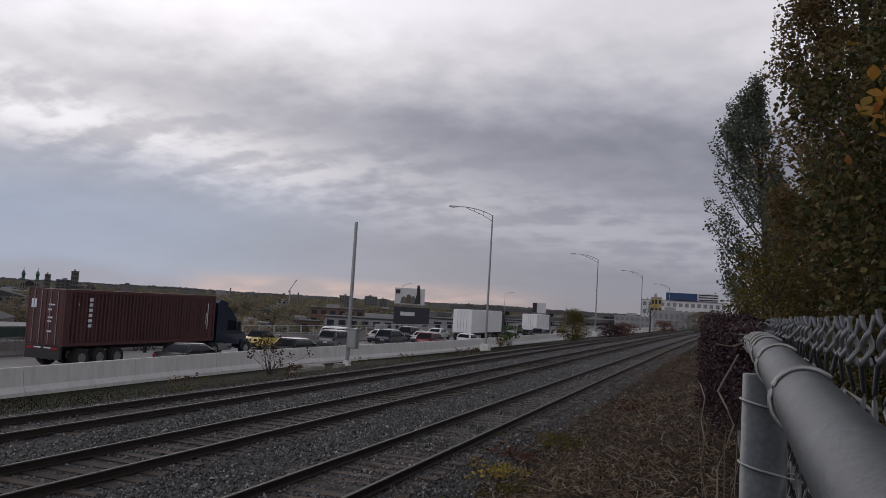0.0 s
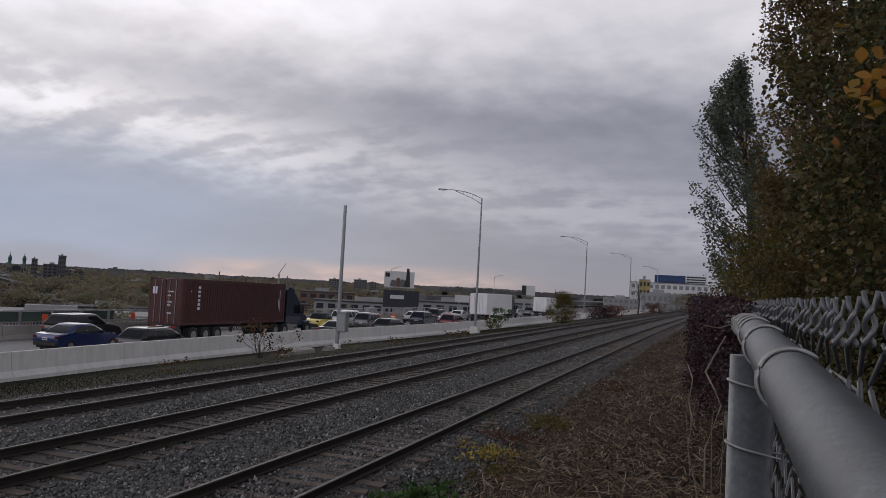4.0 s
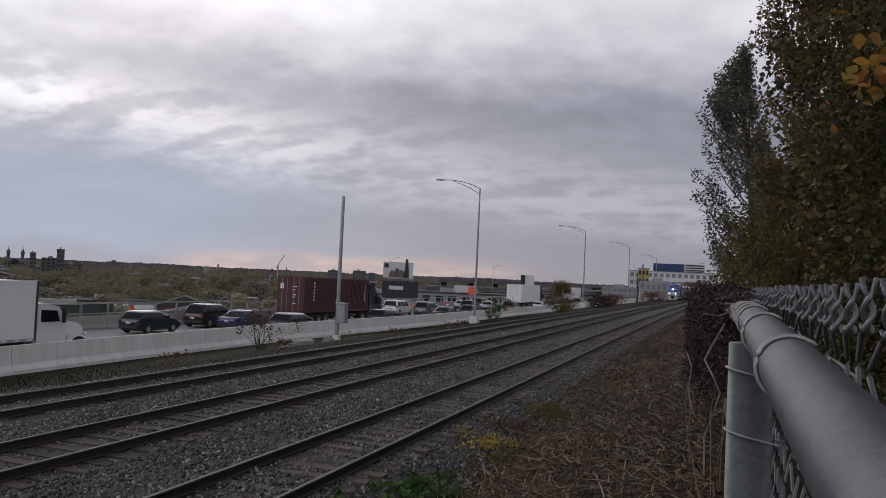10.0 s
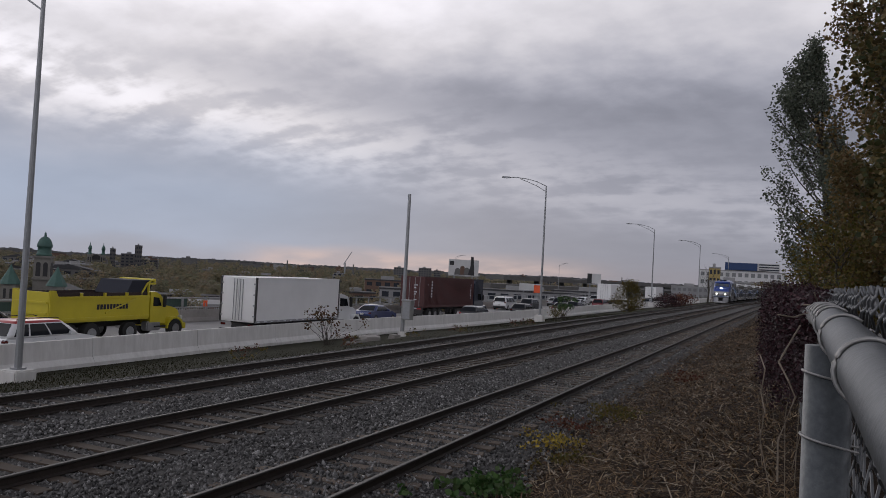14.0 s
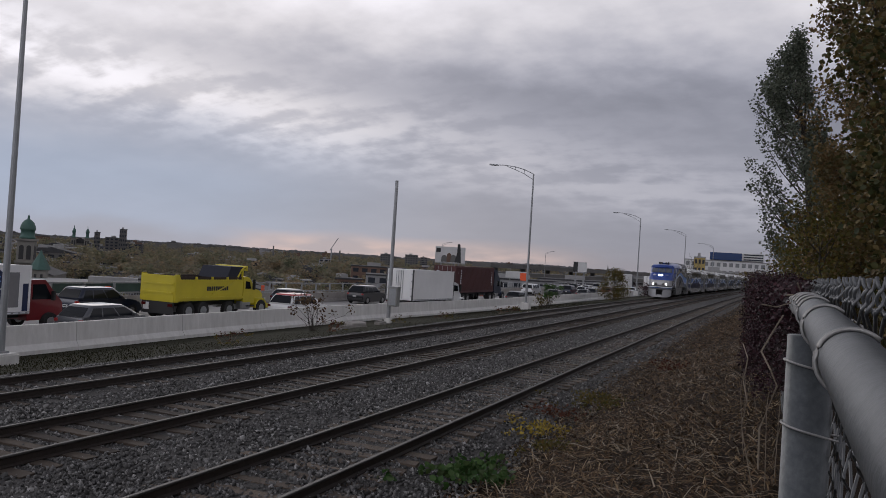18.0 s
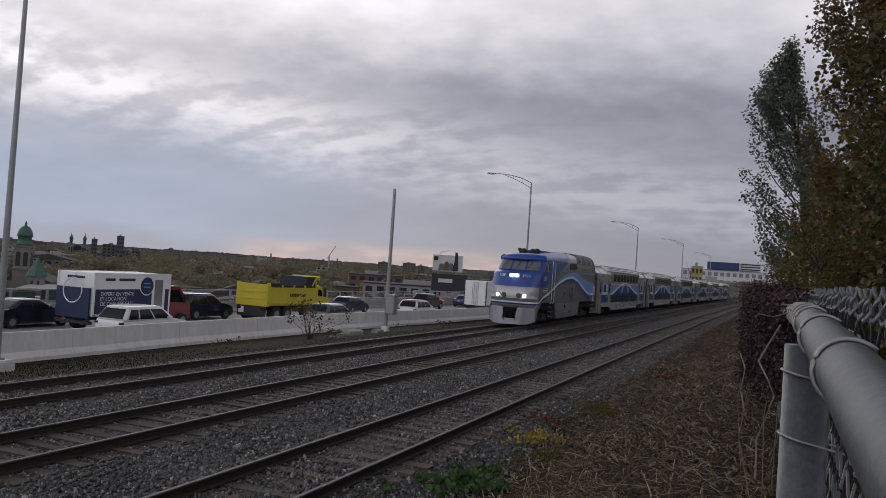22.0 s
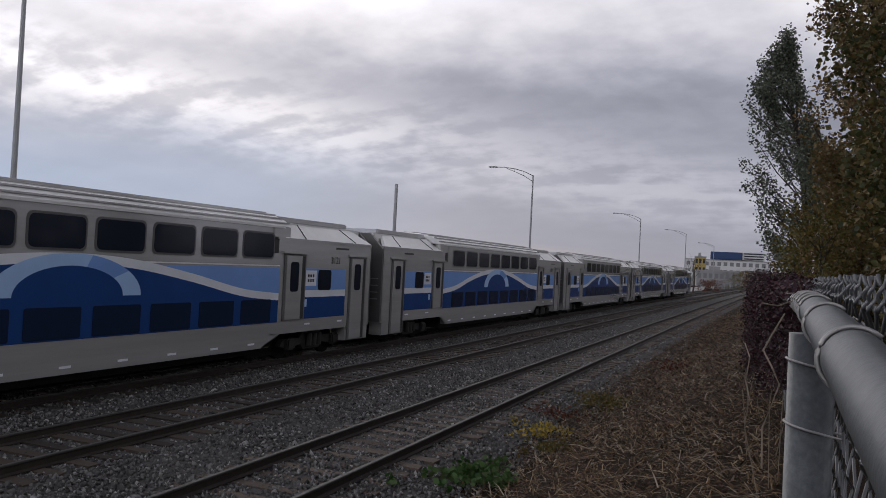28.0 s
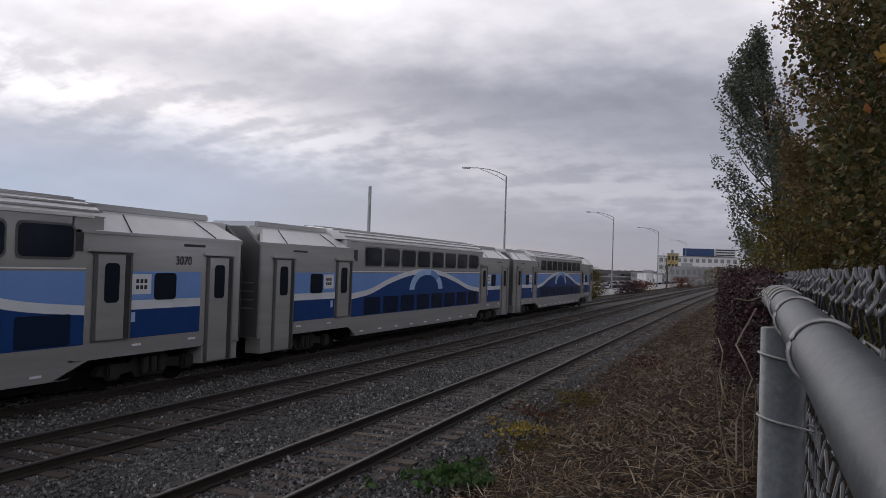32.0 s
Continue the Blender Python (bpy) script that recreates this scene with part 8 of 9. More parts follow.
def build_container_truck():
    tr = thing("container_truck", "dark red shipping container on a semi-trailer behind a navy tractor", "truck")
    L = 12.3
    box_ = part("container", box(bmesh.new(), -1.19, 1.19, 0.05, L, 1.12, 3.98), CONTAINER_RED, tr, "dark red steel container")
    for sg in (-1, 1):
        bm = bmesh.new()
        prism(bm, [(0.35 + 0.265 * i + d, sg * r) for i in range(44) for d, r in ((0, 1.19), (0.03, 1.213), (0.10, 1.213), (0.13, 1.19))] + [(L - 0.15, sg * 1.16), (0.35, sg * 1.16)], 1.30, 3.82, "z")
        for v in bm.verts:
            v.co.x, v.co.y = v.co.y, v.co.x
        part("corrugation", bm, CONTAINER_RED, box_)
    for sg in (-1, 1):
        for z0, z1 in ((1.12, 1.29), (3.84, 4.0)):
            part("side_rail", box(bmesh.new(), sg * 1.17, sg * 1.225, 0.02, L + 0.02, z0, z1), CONTAINER_RED, box_)
        for y in (0.06, L - 0.1):
            part("corner_post", box(bmesh.new(), sg * 1.14, sg * 1.23, y - 0.06, y + 0.12, 1.12, 4.0), CONTAINER_RED, box_)
        door = part("container_door", box(bmesh.new(), sg * 0.02, sg * 1.12, 0.0, 0.05, 1.22, 3.88), CONTAINER_RED, box_)
        for x in (0.3, 0.78):
            part("lock_rod", tube(bmesh.new(), [(sg * x, -0.03, 1.2), (sg * x, -0.03, 3.9)], 0.024, 6), GALV, door)
    part("data_plate", box(bmesh.new(), -0.95, -0.62, -0.035, -0.02, 3.0, 3.45), WHITE_VINYL, box_)
    for z, w in ((3.15, 0.4), (2.9, 0.22), (2.5, 0.3), (2.3, 0.22), (1.8, 0.3)):
        part("marking_bar", box(bmesh.new(), 0.2, 0.2 + w, -0.035, -0.02, z, z + 0.08), WHITE_VINYL, box_)
    for i in range(6):        # upright row of plain bars where the maker's name stands
        z = 3.42 - 0.27 * i
        part("marking_bar", box(bmesh.new(), 1.216, 1.222, 1.62, 1.86, z, z + 0.17), WHITE_VINYL, box_)
    for y, z0, z1 in ((L - 0.9, 2.2, 2.9), (L - 0.75, 1.9, 3.5), (0.9, 3.2, 3.3)):
        part("marking_bar", box(bmesh.new(), 1.216, 1.222, y, y + 0.06, z0, z1), WHITE_VINYL, box_)
    part("chassis", box(bmesh.new(), -0.5, 0.5, 0.1, L + 1.0, 0.85, 1.1), TRIM, tr)
    part("rear_bumper", box(bmesh.new(), -1.15, 1.15, -0.02, 0.12, 0.45, 1.1), TRIM, tr)
    for sg in (-1, 1):
        part("tail_lamp", box(bmesh.new(), sg * 0.6, sg * 1.0, -0.05, -0.02, 0.92, 1.04), TAIL_LIT, tr)
        part("landing_leg", box(bmesh.new(), sg * 0.7, sg * 0.85, 8.3, 8.45, 0.35, 1.0), TRIM, tr)
        part("reflector_strip", box(bmesh.new(), sg * 0.1, sg * 0.55, -0.04, -0.02, 0.98, 1.04), WHITE_VINYL, tr)
    bm = bmesh.new()
    for k in range(4):
        tube(bm, [(1.1, 5.2 + 0.5 * k, 1.0), (1.1, 5.45 + 0.5 * k, 0.7), (1.1, 5.7 + 0.5 * k, 1.0)], 0.03, 5)
    part("side_brace", bm, TRIM, tr)
    for y in (1.3, 2.55, 3.8):
        heavy_axle(tr, y)
    for y in (L - 1.2, L + 0.1):
        heavy_axle(tr, y)
    truck_cab(tr, L + 0.35, TRUCK_NAVY)
    return tr


def build_box_truck(kind_):
    hydro = kind_ == "hydro"
    tr = thing("box_truck", "white and navy rental box truck with a red cab" if hydro else "plain white box truck with a white bonneted cab", "truck")
    L, top, low = (5.3, 3.0, 0.85) if hydro else (8.7, 3.5, 1.0)
    bx = part("box_body", box(bmesh.new(), -1.22, 1.22, 0.05, L, low, top), BODY_WHITE, tr)
    frame_m = BODY_WHITE if hydro else FRAME_GREY
    for sg in (-1, 1):
        for y in (0.02, L - 0.02):
            part("corner_post", box(bmesh.new(), sg * 1.16, sg * 1.245, y - 0.05, y + 0.06, low, top + 0.02), frame_m, bx)
        part("top_rail", box(bmesh.new(), sg * 1.17, sg * 1.24, 0, L, top - 0.06, top + 0.03), BODY_WHITE, bx)
        part("bottom_rail", box(bmesh.new(), sg * 1.19, sg * 1.245, 0, L, low - 0.02, low + 0.10), GALV, bx)
        door = part("rear_door", box(bmesh.new(), sg * 0.02, sg * 1.13, 0.0, 0.05, low + 0.08, top - 0.08), BODY_WHITE, bx)
        if not hydro:
            for x in (0.12, 0.3):
                part("lock_rod", tube(bmesh.new(), [(sg * x, -0.025, low + 0.1), (sg * x, -0.025, top - 0.1)], 0.02, 6), GALV, door)
            for k in range(4):
                z = low + 0.35 + k * (top - low - 0.7) / 3
                part("hinge", box(bmesh.new(), sg * 1.05, sg * 1.2, -0.03, 0.0, z - 0.04, z + 0.04), GALV, door)
        part("tail_lamp", box(bmesh.new(), sg * 0.8, sg * 1.1, -0.04, 0.0, low - 0.22, low - 0.1), TAIL_RED, tr)
    for k in range(14):
        y = 0.3 + k * (L - 0.6) / 13
        part("reflector_mark", box(bmesh.new(), 1.245, 1.25, y - 0.12, y + 0.12, low + 0.02, low + 0.07), WHITE_VINYL, bx)
    part("chassis", box(bmesh.new(), -0.45, 0.45, 0.1, L + 0.6, 0.6, 0.9), TRIM, tr)
    part("rear_step", box(bmesh.new(), -1.15, 1.15, -0.12, 0.1, 0.45, 0.6), TRIM, tr)
    if hydro:
        mid = low + 1.35
        for sg in (-1, 1):
            part("navy_panel", box(bmesh.new(), sg * 1.222, sg * 1.23, 0.1, L - 1.35, low + 0.12, mid), PANEL_NAVY, bx, "navy lower side panel")
            part("navy_panel", box(bmesh.new(), sg * 1.222, sg * 1.23, L - 0.35, L - 0.05, low + 0.12, mid), PANEL_NAVY, bx)
            bm = bmesh.new()
            bmesh.ops.create_cone(bm, cap_ends=True, segments=28, radius1=0.52, radius2=0.52, depth=0.02, matrix=Matrix.Translation((sg * 1.235, L - 1.75, mid + 0.18)) @ Matrix.Rotation(radians(90), 4, "Y"))
            disc = part("disc", bm, WHITE_VINYL, bx)
            bm = bmesh.new()
            bmesh.ops.create_cone(bm, cap_ends=True, segments=28, radius1=0.46, radius2=0.46, depth=0.03, matrix=Matrix.Translation((sg * 1.236, L - 1.75, mid + 0.18)) @ Matrix.Rotation(radians(90), 4, "Y"))
            part("disc_face", bm, PANEL_NAVY, disc, "navy disc")
            for z in (mid + 0.28, mid + 0.08):
                part("plain_bar", box(bmesh.new(), sg * 1.25, sg * 1.256, L - 2.0, L - 1.5, z, z + 0.06), SKY_BLUE, disc)
            part("tank_picture", box(bmesh.new(), sg * 1.222, sg * 1.231, L - 1.15, L - 0.55, low + 0.3, top - 0.3), SILVER_PAINT, bx)
        for y0, y1 in ((0.7, 1.35), (1.6, 2.7)):
            part("plain_bar", box(bmesh.new(), 1.222, 1.23, y0, y1, mid + 0.42, mid + 0.56), PANEL_NAVY, bx)
        for i, words in enumerate(("EXPERT EN VENTE", "ET LOCATION", "DE CHAUFFE-EAU")):
            ob = lettering("wording", words, 0.27, WHITE_VINYL, bx, side_words(1.233, (1.55, 1.28, 1.52)[i], mid - 0.24 - 0.25 * i))
        lift = part("tail_lift", box(bmesh.new(), -1.1, 1.1, -0.16, -0.06, 0.75, mid + 0.05), PANEL_NAVY, tr, "raised navy tail lift")
        bm = bmesh.new()
        tube(bm, [(0.62 * math.cos(2 * math.pi * k / 24), -0.18, mid - 0.1 + 0.62 * math.sin(2 * math.pi * k / 24)) for k in range(25)], 0.035, 5)
        part("ring_graphic", bm, WHITE_VINYL, lift)
        part("plain_bar", box(bmesh.new(), -0.6, 0.6, -0.005, 0.0, mid + 0.5, mid + 0.62), PANEL_NAVY, bx)
        part("cab_body", prism(bmesh.new(), [(L + 0.12, 0.5), (L + 0.12, 2.35), (L + 1.0, 2.35), (L + 1.75, 1.55), (L + 2.0, 1.3), (L + 2.05, 0.5)], -1.0, 1.0, "x"), CAB_RED, tr, "red cab")
        for sg in (-1, 1):
            part("door_window", prism(bmesh.new(), [(L + 0.35, 1.45), (L + 1.45, 1.45), (L + 1.0, 2.15), (L + 0.35, 2.15)], sg * 1.0, sg * 1.012, "x"), CAR_GLASS, tr)
            part("mirror", box(bmesh.new(), sg * 1.05, sg * 1.25, L + 1.3, L + 1.42, 1.4, 1.85, 0.02), TRIM, tr)
        part("windscreen", prism(bmesh.new(), [(L + 1.05, 2.28), (L + 1.72, 1.58), (L + 1.75, 1.6), (L + 1.08, 2.31)], -0.88, 0.88, "x"), CAR_GLASS, tr)
        part("front_bumper", box(bmesh.new(), -1.0, 1.0, L + 1.95, L + 2.12, 0.35, 0.7, 0.03), TRIM, tr)
        heavy_axle(tr, 1.3, 0.42)
        heavy_axle(tr, L + 1.25, 0.42, False)
    else:
        heavy_axle(tr, 1.6)
        truck_cab(tr, L + 0.15, WHITE_CAR, False, 2.55)
    return tr


def build_dump_truck():
    tr = thing("dump_truck", "bright yellow dump truck with a navy rolled tarpaulin", "truck")
    L = 6.1
    bm = bmesh.new()
    for sg in (-1, 1):
        prism(bm, [(0.1, 1.15), (0.0, 2.55), (0.35, 2.55), (0.5, 2.3), (L, 2.3), (L, 1.15)], sg * 1.22, sg * 1.14, "x")
    box(bm, -1.2, 1.2, 0.1, L, 1.1, 1.2)
    box(bm, -1.2, 1.2, L - 0.08, L, 1.1, 2.9)
    hop = part("tipper_body", bm, DUMP_YELLOW, tr, "yellow steel tipper body")
    part("tailgate", box(bmesh.new(), -1.2, 1.2, -0.02, 0.08, 1.05, 2.55, 0.02), DUMP_YELLOW, hop)
    for z in (1.5, 2.0):
        part("tailgate_rib", box(bmesh.new(), -1.1, 1.1, -0.07, -0.02, z, z + 0.1), DUMP_YELLOW, hop)
    part("inner_lining", box(bmesh.new(), -1.13, 1.13, 0.12, L - 0.1, 1.2, 2.2), TARP, hop, "dark load space")
    for sg in (-1, 1):
        part("side_board", box(bmesh.new(), sg * 1.10, sg * 1.16, 0.34, L - 0.1, 2.3, 2.5), BOARD_BROWN, hop, "dark brown side board")
    for sg in (-1, 1):
        for z in (1.2, 2.22):
            part("side_rail", box(bmesh.new(), sg * 1.2, sg * 1.27, 0.1, L, z, z + 0.12), DUMP_YELLOW, hop)
        for y in (1.7, 3.1, 4.5):
            part("stake_pocket", box(bmesh.new(), sg * 1.16, sg * 1.25, y, y + 0.12, 2.3, 2.5), DUMP_YELLOW, hop)
        part("corner_post", box(bmesh.new(), sg * 1.12, sg * 1.28, 0.0, 0.32, 1.05, 2.62, 0.02), DUMP_YELLOW, hop)
        part("tarp_arm", tube(bmesh.new(), [(sg * 1.27, 3.2, 1.5), (sg * 1.27, 4.6, 2.0), (sg * 1.2, 5.6, 2.35)], 0.035, 6), DUMP_YELLOW, hop)
        part("tail_lamp", box(bmesh.new(), sg * 0.8, sg * 1.1, -0.04, 0.02, 0.8, 0.95), TAIL_RED, tr)
        for i in range(10):     # plain bars where the firm's name stands
            y = 2.7 + 0.2 * i
            part("name_bar", box(bmesh.new(), sg * 1.222, sg * 1.228, y, y + 0.15, 1.68, 1.93), TARP, hop)
    bm = bmesh.new()
    prism(bm, [(4.6, 2.42), (5.0, 3.12), (L + 0.25, 3.12), (L + 0.3, 2.95), (L, 2.35)], -1.1, 1.1, "x")
    for sg in (-1, 1):
        part("tarp_frame", tube(bmesh.new(), [(sg * 1.12, L - 0.5, 2.4), (sg * 1.12, L - 0.1, 2.95), (sg * 1.12, L + 0.28, 3.16)], 0.05, 6), DUMP_YELLOW, hop)
    part("rolled_tarpaulin", bm, TARP, hop, "navy tarpaulin roll over the load")
    part("cab_guard", box(bmesh.new(), -1.15, 1.15, L - 0.05, L + 0.5, 2.9, 3.0), DUMP_YELLOW, hop)
    part("guard_roll", tube(bmesh.new(), [(-1.15, L + 0.38, 3.1), (1.15, L + 0.38, 3.1)], 0.10, 8), DUMP_YELLOW, hop)
    part("chassis", box(bmesh.new(), -0.45, 0.45, 0.2, L + 1.4, 0.75, 1.1), TRIM, tr)
    part("mudflap", box(bmesh.new(), -1.15, 1.15, 0.05, 0.1, 0.35, 1.05), TRIM, tr)
    part("plate", box(bmesh.new(), -1.0, -0.6, -0.01, 0.04, 0.55, 0.95), PLATE, tr)
    for y in (1.15, 2.4):
        heavy_axle(tr, y, 0.52, True, LAMP_STEEL)
    heavy_axle(tr, 4.9, 0.5, False, LAMP_STEEL)
    truck_cab(tr, L + 0.2, DUMP_YELLOW, False, 2.5, 1.15)
    return tr


def build_semi(label, L, top):
    tr = thing("semi_trailer_truck", label, "truck")
    bx = part("trailer", box(bmesh.new(), -1.25, 1.25, 0, L, 1.1, top), BODY_WHITE, tr)
    for sg in (-1, 1):
        part("rear_door", box(bmesh.new(), sg * 0.02, sg * 1.18, -0.04, 0.0, 1.2, top - 0.1), BODY_WHITE, bx)
        for x in (0.2, 0.6):
            part("lock_rod", tube(bmesh.new(), [(sg * x, -0.06, 1.2), (sg * x, -0.06, top - 0.1)], 0.02, 5), GALV, bx)
        for k in range(12):
            y = 0.3 + k * (L - 0.6) / 11
            part("side_post", box(bmesh.new(), sg * 1.25, sg * 1.262, y - 0.03, y + 0.03, 1.15, top - 0.05), BODY_WHITE, bx)
    part("chassis", box(bmesh.new(), -0.5, 0.5, 0.1, L, 0.85, 1.1), TRIM, tr)
    part("rear_guard", box(bmesh.new(), -1.1, 1.1, 0.0, 0.1, 0.5, 0.65), TRIM, tr)
    for y in (1.2, 2.5, L - 1.0, L + 0.2):
        heavy_axle(tr, y)
    truck_cab(tr, L + 0.4, TRUCK_NAVY)
    return tr


TRAFFIC = []


def build_traffic():
    def go(ob, rows):
        TRAFFIC.append((ob, rows))
    a, b, c = LANES
    # rows: seconds, lane x, rear y
    go(build_container_truck(), [(0, -32.5, 30.8), (2, -32.5, 35.6), (4.5, -32.5, 42.1), (6, -32.5, 45.6), (8, -32.5, 51.0), (9.6, -32.5, 55.2), (11, -32.5, 58.8), (12.5, -32.5, 62.7), (14.5, -32.6, 67.8), (16.5, -32.7, 73.2), (18, -32.8, 78.0), (19.5, -32.8, 84.6), (21, -32.8, 91.6), (32, -32.5, 145)])
    go(build_car("sedan", "black sedan with lit brake lamps", "sedan", BLACK_CAR, braking=True), [(0, a, 34.3), (2, a, 44.7), (4.5, a, 55.6), (6, a, 61.1), (11, a, 84), (32, a, 190)])
    go(build_car("estate_car", "black estate car with roof rails", "wagon", BLACK_CAR, rack=True), [(0, a, 15.0), (2, a, 24.5), (4.5, a, 34.5), (6, a, 42.1), (9.6, a, 60.5), (11, a, 67.8), (32, a, 168)])
    # silver roof paint stands for the sky mirrored in the black roof
    go(build_car("estate_car", "black hatchback estate with pale roof and lit brake lamps", "wagon", BLACK_CAR, SILVER_CAR, braking=True), [(0, a, -2.0), (4.5, a, 20.3), (6, a, 27.1), (8, a, 36.3), (9.6, a, 44.7), (11, a, 51.7), (12.5, a, 60.7), (14.5, a, 71.0), (16.5, a, 79.8), (32, a, 148)])
    go(build_car("sedan", "bright blue sedan", "sedan", BLUE_CAR), [(0, b, 20.5), (4.5, b, 32.5), (6, b, 36.0), (8, b, 41.1), (9.6, b, 45.9), (11, b, 49.3), (12.5, b, 53.3), (14.5, b - 0.4, 58.1), (16.5, -34.4, 66.5), (18, c, 72.5), (32, c, 140)])
    go(build_car("suv", "black sport utility vehicle", "suv", BLACK_CAR, braking=True), [(0, c, 22.5), (4.5, c, 36.4), (6, c, 40.6), (8, c, 45.0), (9.6, c, 47.1), (11, c, 48.7), (12.5, c, 50.6), (14.5, c, 54.6), (18, c, 63.3), (19.5, c, 67.9), (21, c, 73.8), (32, c, 122)])
    go(build_car("hatchback", "dark navy three-door hatchback", "hatch", NAVY_CAR, SILVER_CAR), [(0, -34.2, 12.0), (6, -34.2, 30.0), (8, -34.2, 35.2), (9.6, -34.2, 39.0), (11, -34.4, 41.6), (12.5, -34.8, 43.0), (16.5, -35.0, 47.4), (18, -35.0, 50.9), (19.5, -35.0, 54.3), (21, -35.0, 58.0), (32, -35.0, 88)])
    go(build_box_truck("white"), [(0, -28.2, -30.0), (9.6, -28.2, 15.4), (11, -28.2, 21.6), (12, -28.2, 26.0), (12.5, -28.2, 28.3), (14.5, -28.2, 38.4), (16.5, -28.2, 49.6), (18, -28.2, 57.9), (19.5, -28.2, 64.9), (21, -28.2, 71.6), (32, -28.2, 118)])
    go(build_dump_truck(), [(0, b, -52.0), (12, b, 18.0), (12.5, b, 20.3), (14.5, b, 27.0), (16.5, b, 31.4), (18, b, 34.8), (19.5, b, 38.0), (21, b, 41.4), (23, b, 46.1), (32, b, 67)])
    go(build_car("suv", "white sport utility vehicle with a red roof", "suv", WHITE_CAR, ROOF_RED, rack=True), [(0, a, -48.0), (14.5, a, 23.0), (16.5, a, 32.7), (18, a, 40.6), (19.5, a, 48.0), (21, a, 54.7), (32, a, 104)])
    go(build_car("suv", "dark navy sport utility vehicle with roof rails and lit brake lamps", "suv", NAVY_CAR, rack=True, braking=True), [(0, -34.7, -22.0), (14.5, -34.7, 24.0), (16.5, -34.7, 28.3), (18, -34.7, 31.0), (19.5, -34.7, 34.2), (21, -34.7, 37.6), (23, -34.7, 41.8), (32, -34.7, 61)])
    go(build_car("estate_car", "metallic grey estate car", "wagon", GREY_CAR, braking=True), [(0, a, -70.0), (18, a, 25.0), (19.5, a, 33.6), (21, a, 41.0), (23, a, 48.8), (32, a, 87)])
    go(build_box_truck("hydro"), [(0, b, -78.0), (12, b, -6.0), (14.5, b, 6.0), (18, b, 20.2), (19.5, b, 23.8), (21, b, 27.2), (23, b, 31.3), (32, b, 50)])
    go(build_car("suv", "pearl white sport utility vehicle", "suv", WHITE_CAR), [(0, a, -84.0), (21, a, 22.7), (23, a, 32.1), (32, a, 72)])
    go(build_car("sedan", "dark blue sedan", "sedan", NAVY_CAR), [(0, c, -40.0), (19.5, c, 20.0), (21, c, 24.4), (23, c, 29.5), (32, c, 50)])
    go(build_car("pickup_truck", "white pickup truck", "pickup", WHITE_CAR, category="pickup truck"), [(0, b, -110.0), (21, b, 13.0), (23, b, 20.4), (24, b, 22.5), (32, b, 38)])
    go(build_car("minivan", "white minivan", "minivan", WHITE_CAR), [(0, c, 65.8), (2, c, 68.0), (4.5, c, 71.0), (6, c, 74.2), (8, c, 78.3), (9.6, c, 82.0), (11, c, 86.3), (12.5, c, 91.5), (14.5, c, 100.0), (16.5, c, 109), (32, c, 180)])
    go(build_car("convertible", "pale yellow beetle convertible with a dark soft top", "beetle", YELLOW_CAR, TARP), [(0, c, 53.0), (1, c, 56.4), (2, c, 59.0), (4.5, c, 65.6), (6, c, 66.2), (8, c, 67.5), (11, c, 71.0), (16.5, c, 82), (32, c, 130)])
    go(build_car("estate_car", "black estate car with dark windows", "wagon", BLACK_CAR), [(0, a, 45.8), (2, a, 55.2), (4.5, a, 65.6), (6, a, 71.5), (16.5, a, 118), (32, a, 205)])
    go(build_car("suv", "dark red sport utility vehicle", "suv", RED_CAR), [(0, a, 71.2), (2, a, 75.4), (4.5, a, 82.9), (6, a, 90.2), (16.5, a, 130), (32, a, 220)])
    go(build_car("suv", "dark grey sport utility vehicle", "suv", GREY_CAR), [(0, b, 59.5), (2, b, 64.4), (4.5, b, 69.8), (6, b, 75.1), (8, b, 80.1), (9.6, b, 83.2), (11, b, 87.4), (12.5, b, 92.3), (14.5, b, 101.1), (32, b, 172)])
    for lane, y, name, lab, style, paint, v in ((a, 83, "hatchback", "white hatchback", "hatch", WHITE_CAR, 4.2), (c, 76, "sedan", "silver sedan", "sedan", SILVER_CAR, 3.2), (c, 84, "suv", "black sport utility vehicle with tinted glass", "suv", BLACK_CAR, 3.2), (c, 93, "sedan", "white sedan", "sedan", WHITE_CAR, 3.2), (b, 71, "suv", "navy sport utility vehicle", "suv", NAVY_CAR, 3.0), (b, 80, "sedan", "silver grey sedan", "sedan", SILVER_CAR, 3.0),
                                                 (c, 103, "suv", "silver sport utility vehicle", "suv", SILVER_CAR, 3.2), (a, 100, "sedan", "dark grey sedan", "sedan", GREY_CAR, 4.2), (c, 113, "minivan", "silver minivan", "minivan", SILVER_CAR, 3.2), (a, 117, "suv", "black sport utility vehicle further ahead", "suv", BLACK_CAR, 4.2), (c, 124, "sedan", "white sedan further ahead", "sedan", WHITE_CAR, 3.2), (c, 136, "suv", "grey sport utility vehicle further ahead", "suv", GREY_CAR, 3.2), (a, 134, "hatchback", "red hatchback", "hatch", RED_CAR, 4.2)):
        ob = build_car(name, lab, style, paint)
        go(ob, [(0, lane, y), (10, lane, y + v * 10), (32, lane, y + v * 34)])
    go(build_semi("white semi-trailer behind a dark tractor", 13.5, 4.0), [(0, b, 94.8), (2, b, 99.7), (4.5, b, 107.6), (6, b, 111.6), (8, b, 119.5), (9.6, b, 124.7), (11, b, 130.1), (12.5, b, 135.2), (14.5, b, 145.5), (17, b, 158.5), (32, b, 236)])
    go(build_semi("short white semi-trailer further ahead", 9.0, 3.7), [(0, b, 128.7), (2, b, 136), (8, b, 162), (32, b, 262)])


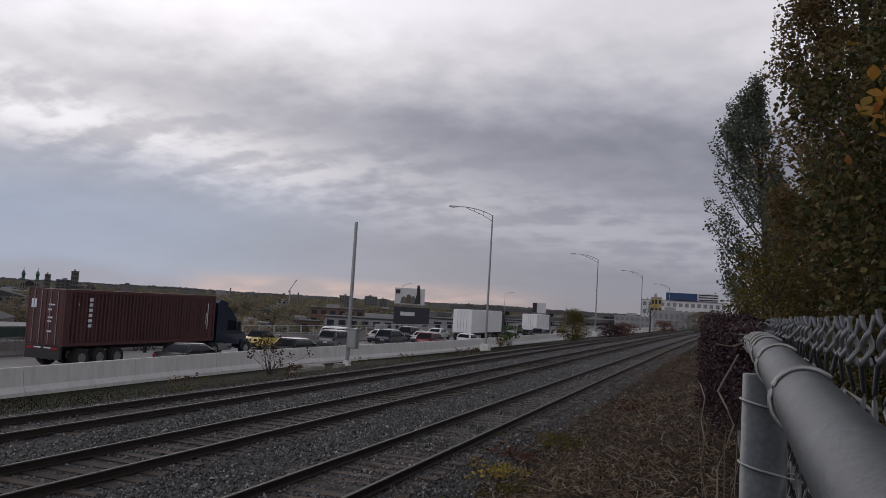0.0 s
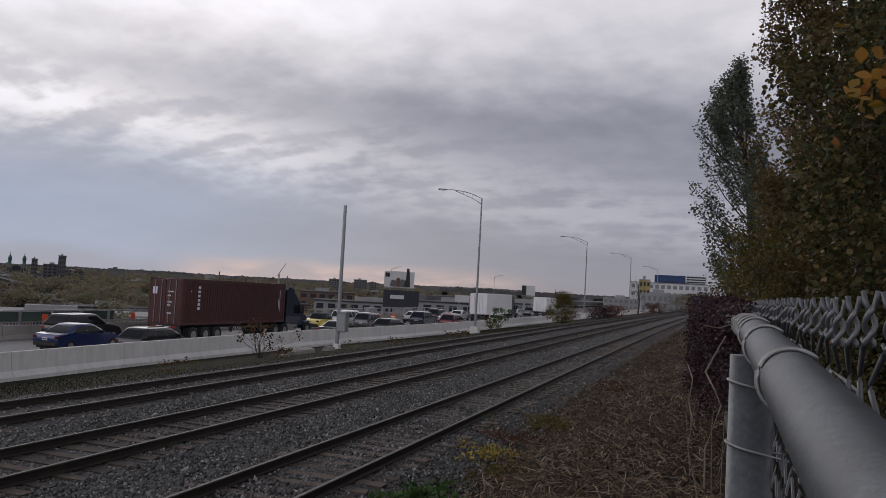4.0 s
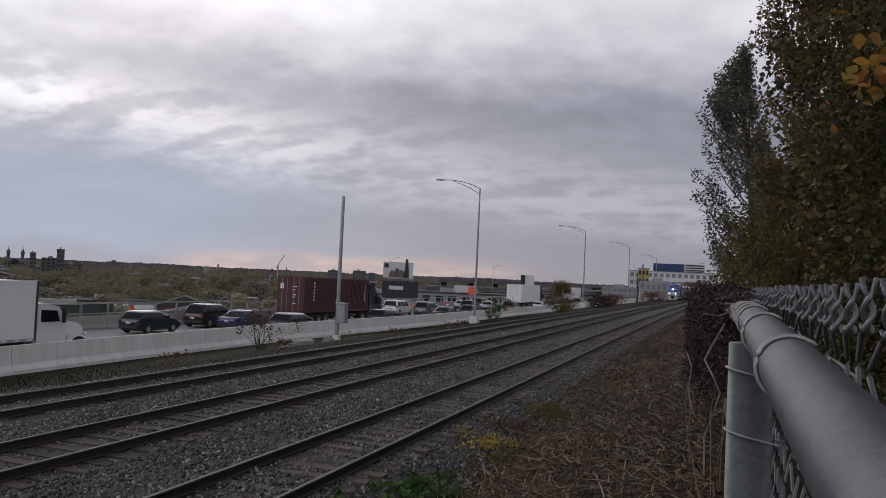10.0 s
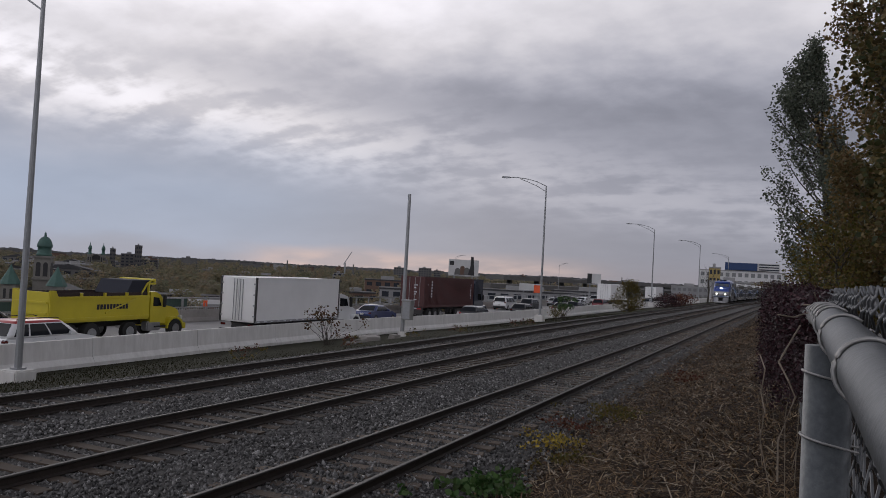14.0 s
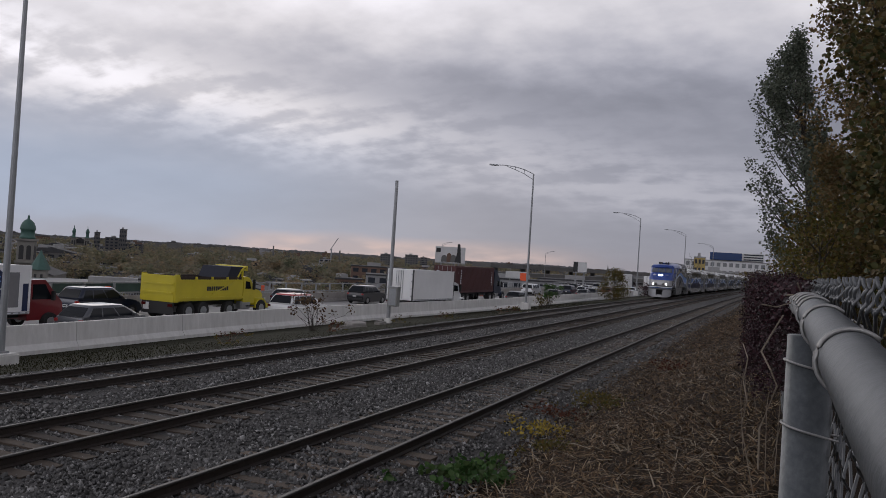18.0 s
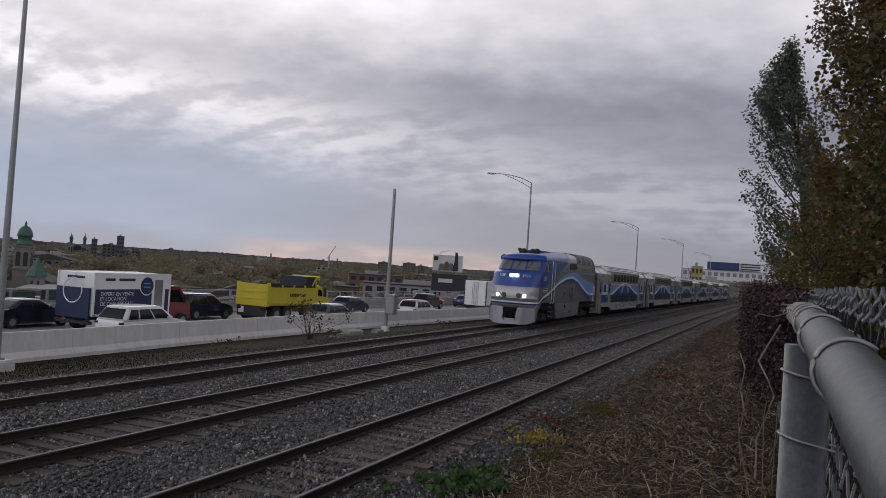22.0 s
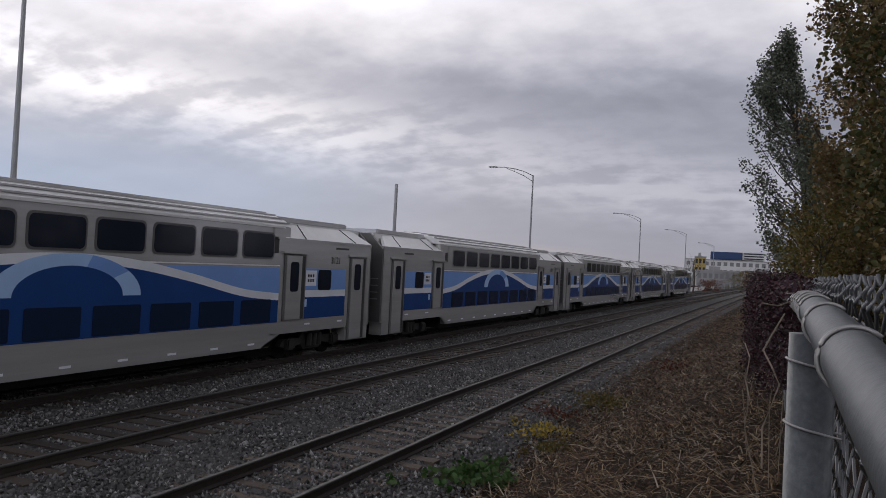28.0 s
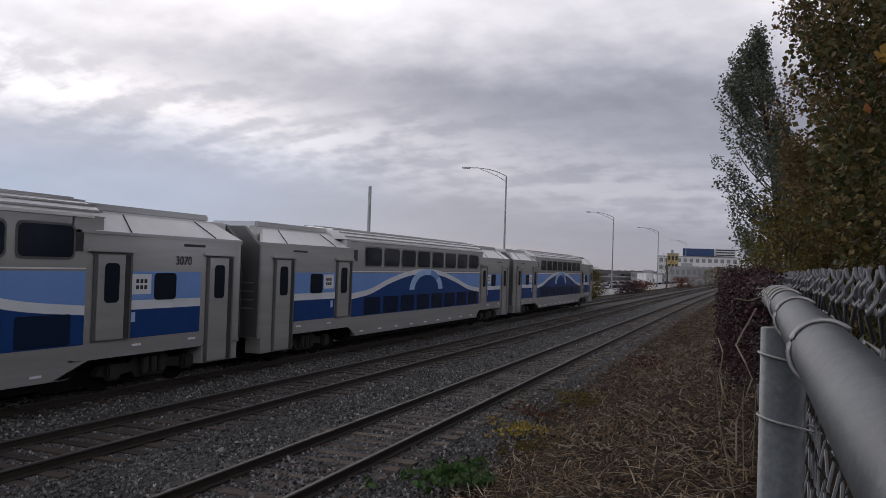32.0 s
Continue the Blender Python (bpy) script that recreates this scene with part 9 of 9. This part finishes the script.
def move_traffic():
    for ob, rows in TRAFFIC:
        keyed = []
        for t, x, y in rows:
            slope = math.degrees(math.atan((road_z(y + 3) - road_z(y)) / 3))
            keyed.append((t, pose(x + bend(y), y, road_z(y) + 0.005, slope, 0, heading(y))))
        walk(ob, keyed)


build_ground()
build_road()
build_lamps()
build_train()
build_traffic()
build_fence()
build_trees()
build_weeds()
build_town()
build_verge()
build_ballast()
build_tracks()


def motions():
    move_train()
    move_traffic()
    move_trees()


motions()
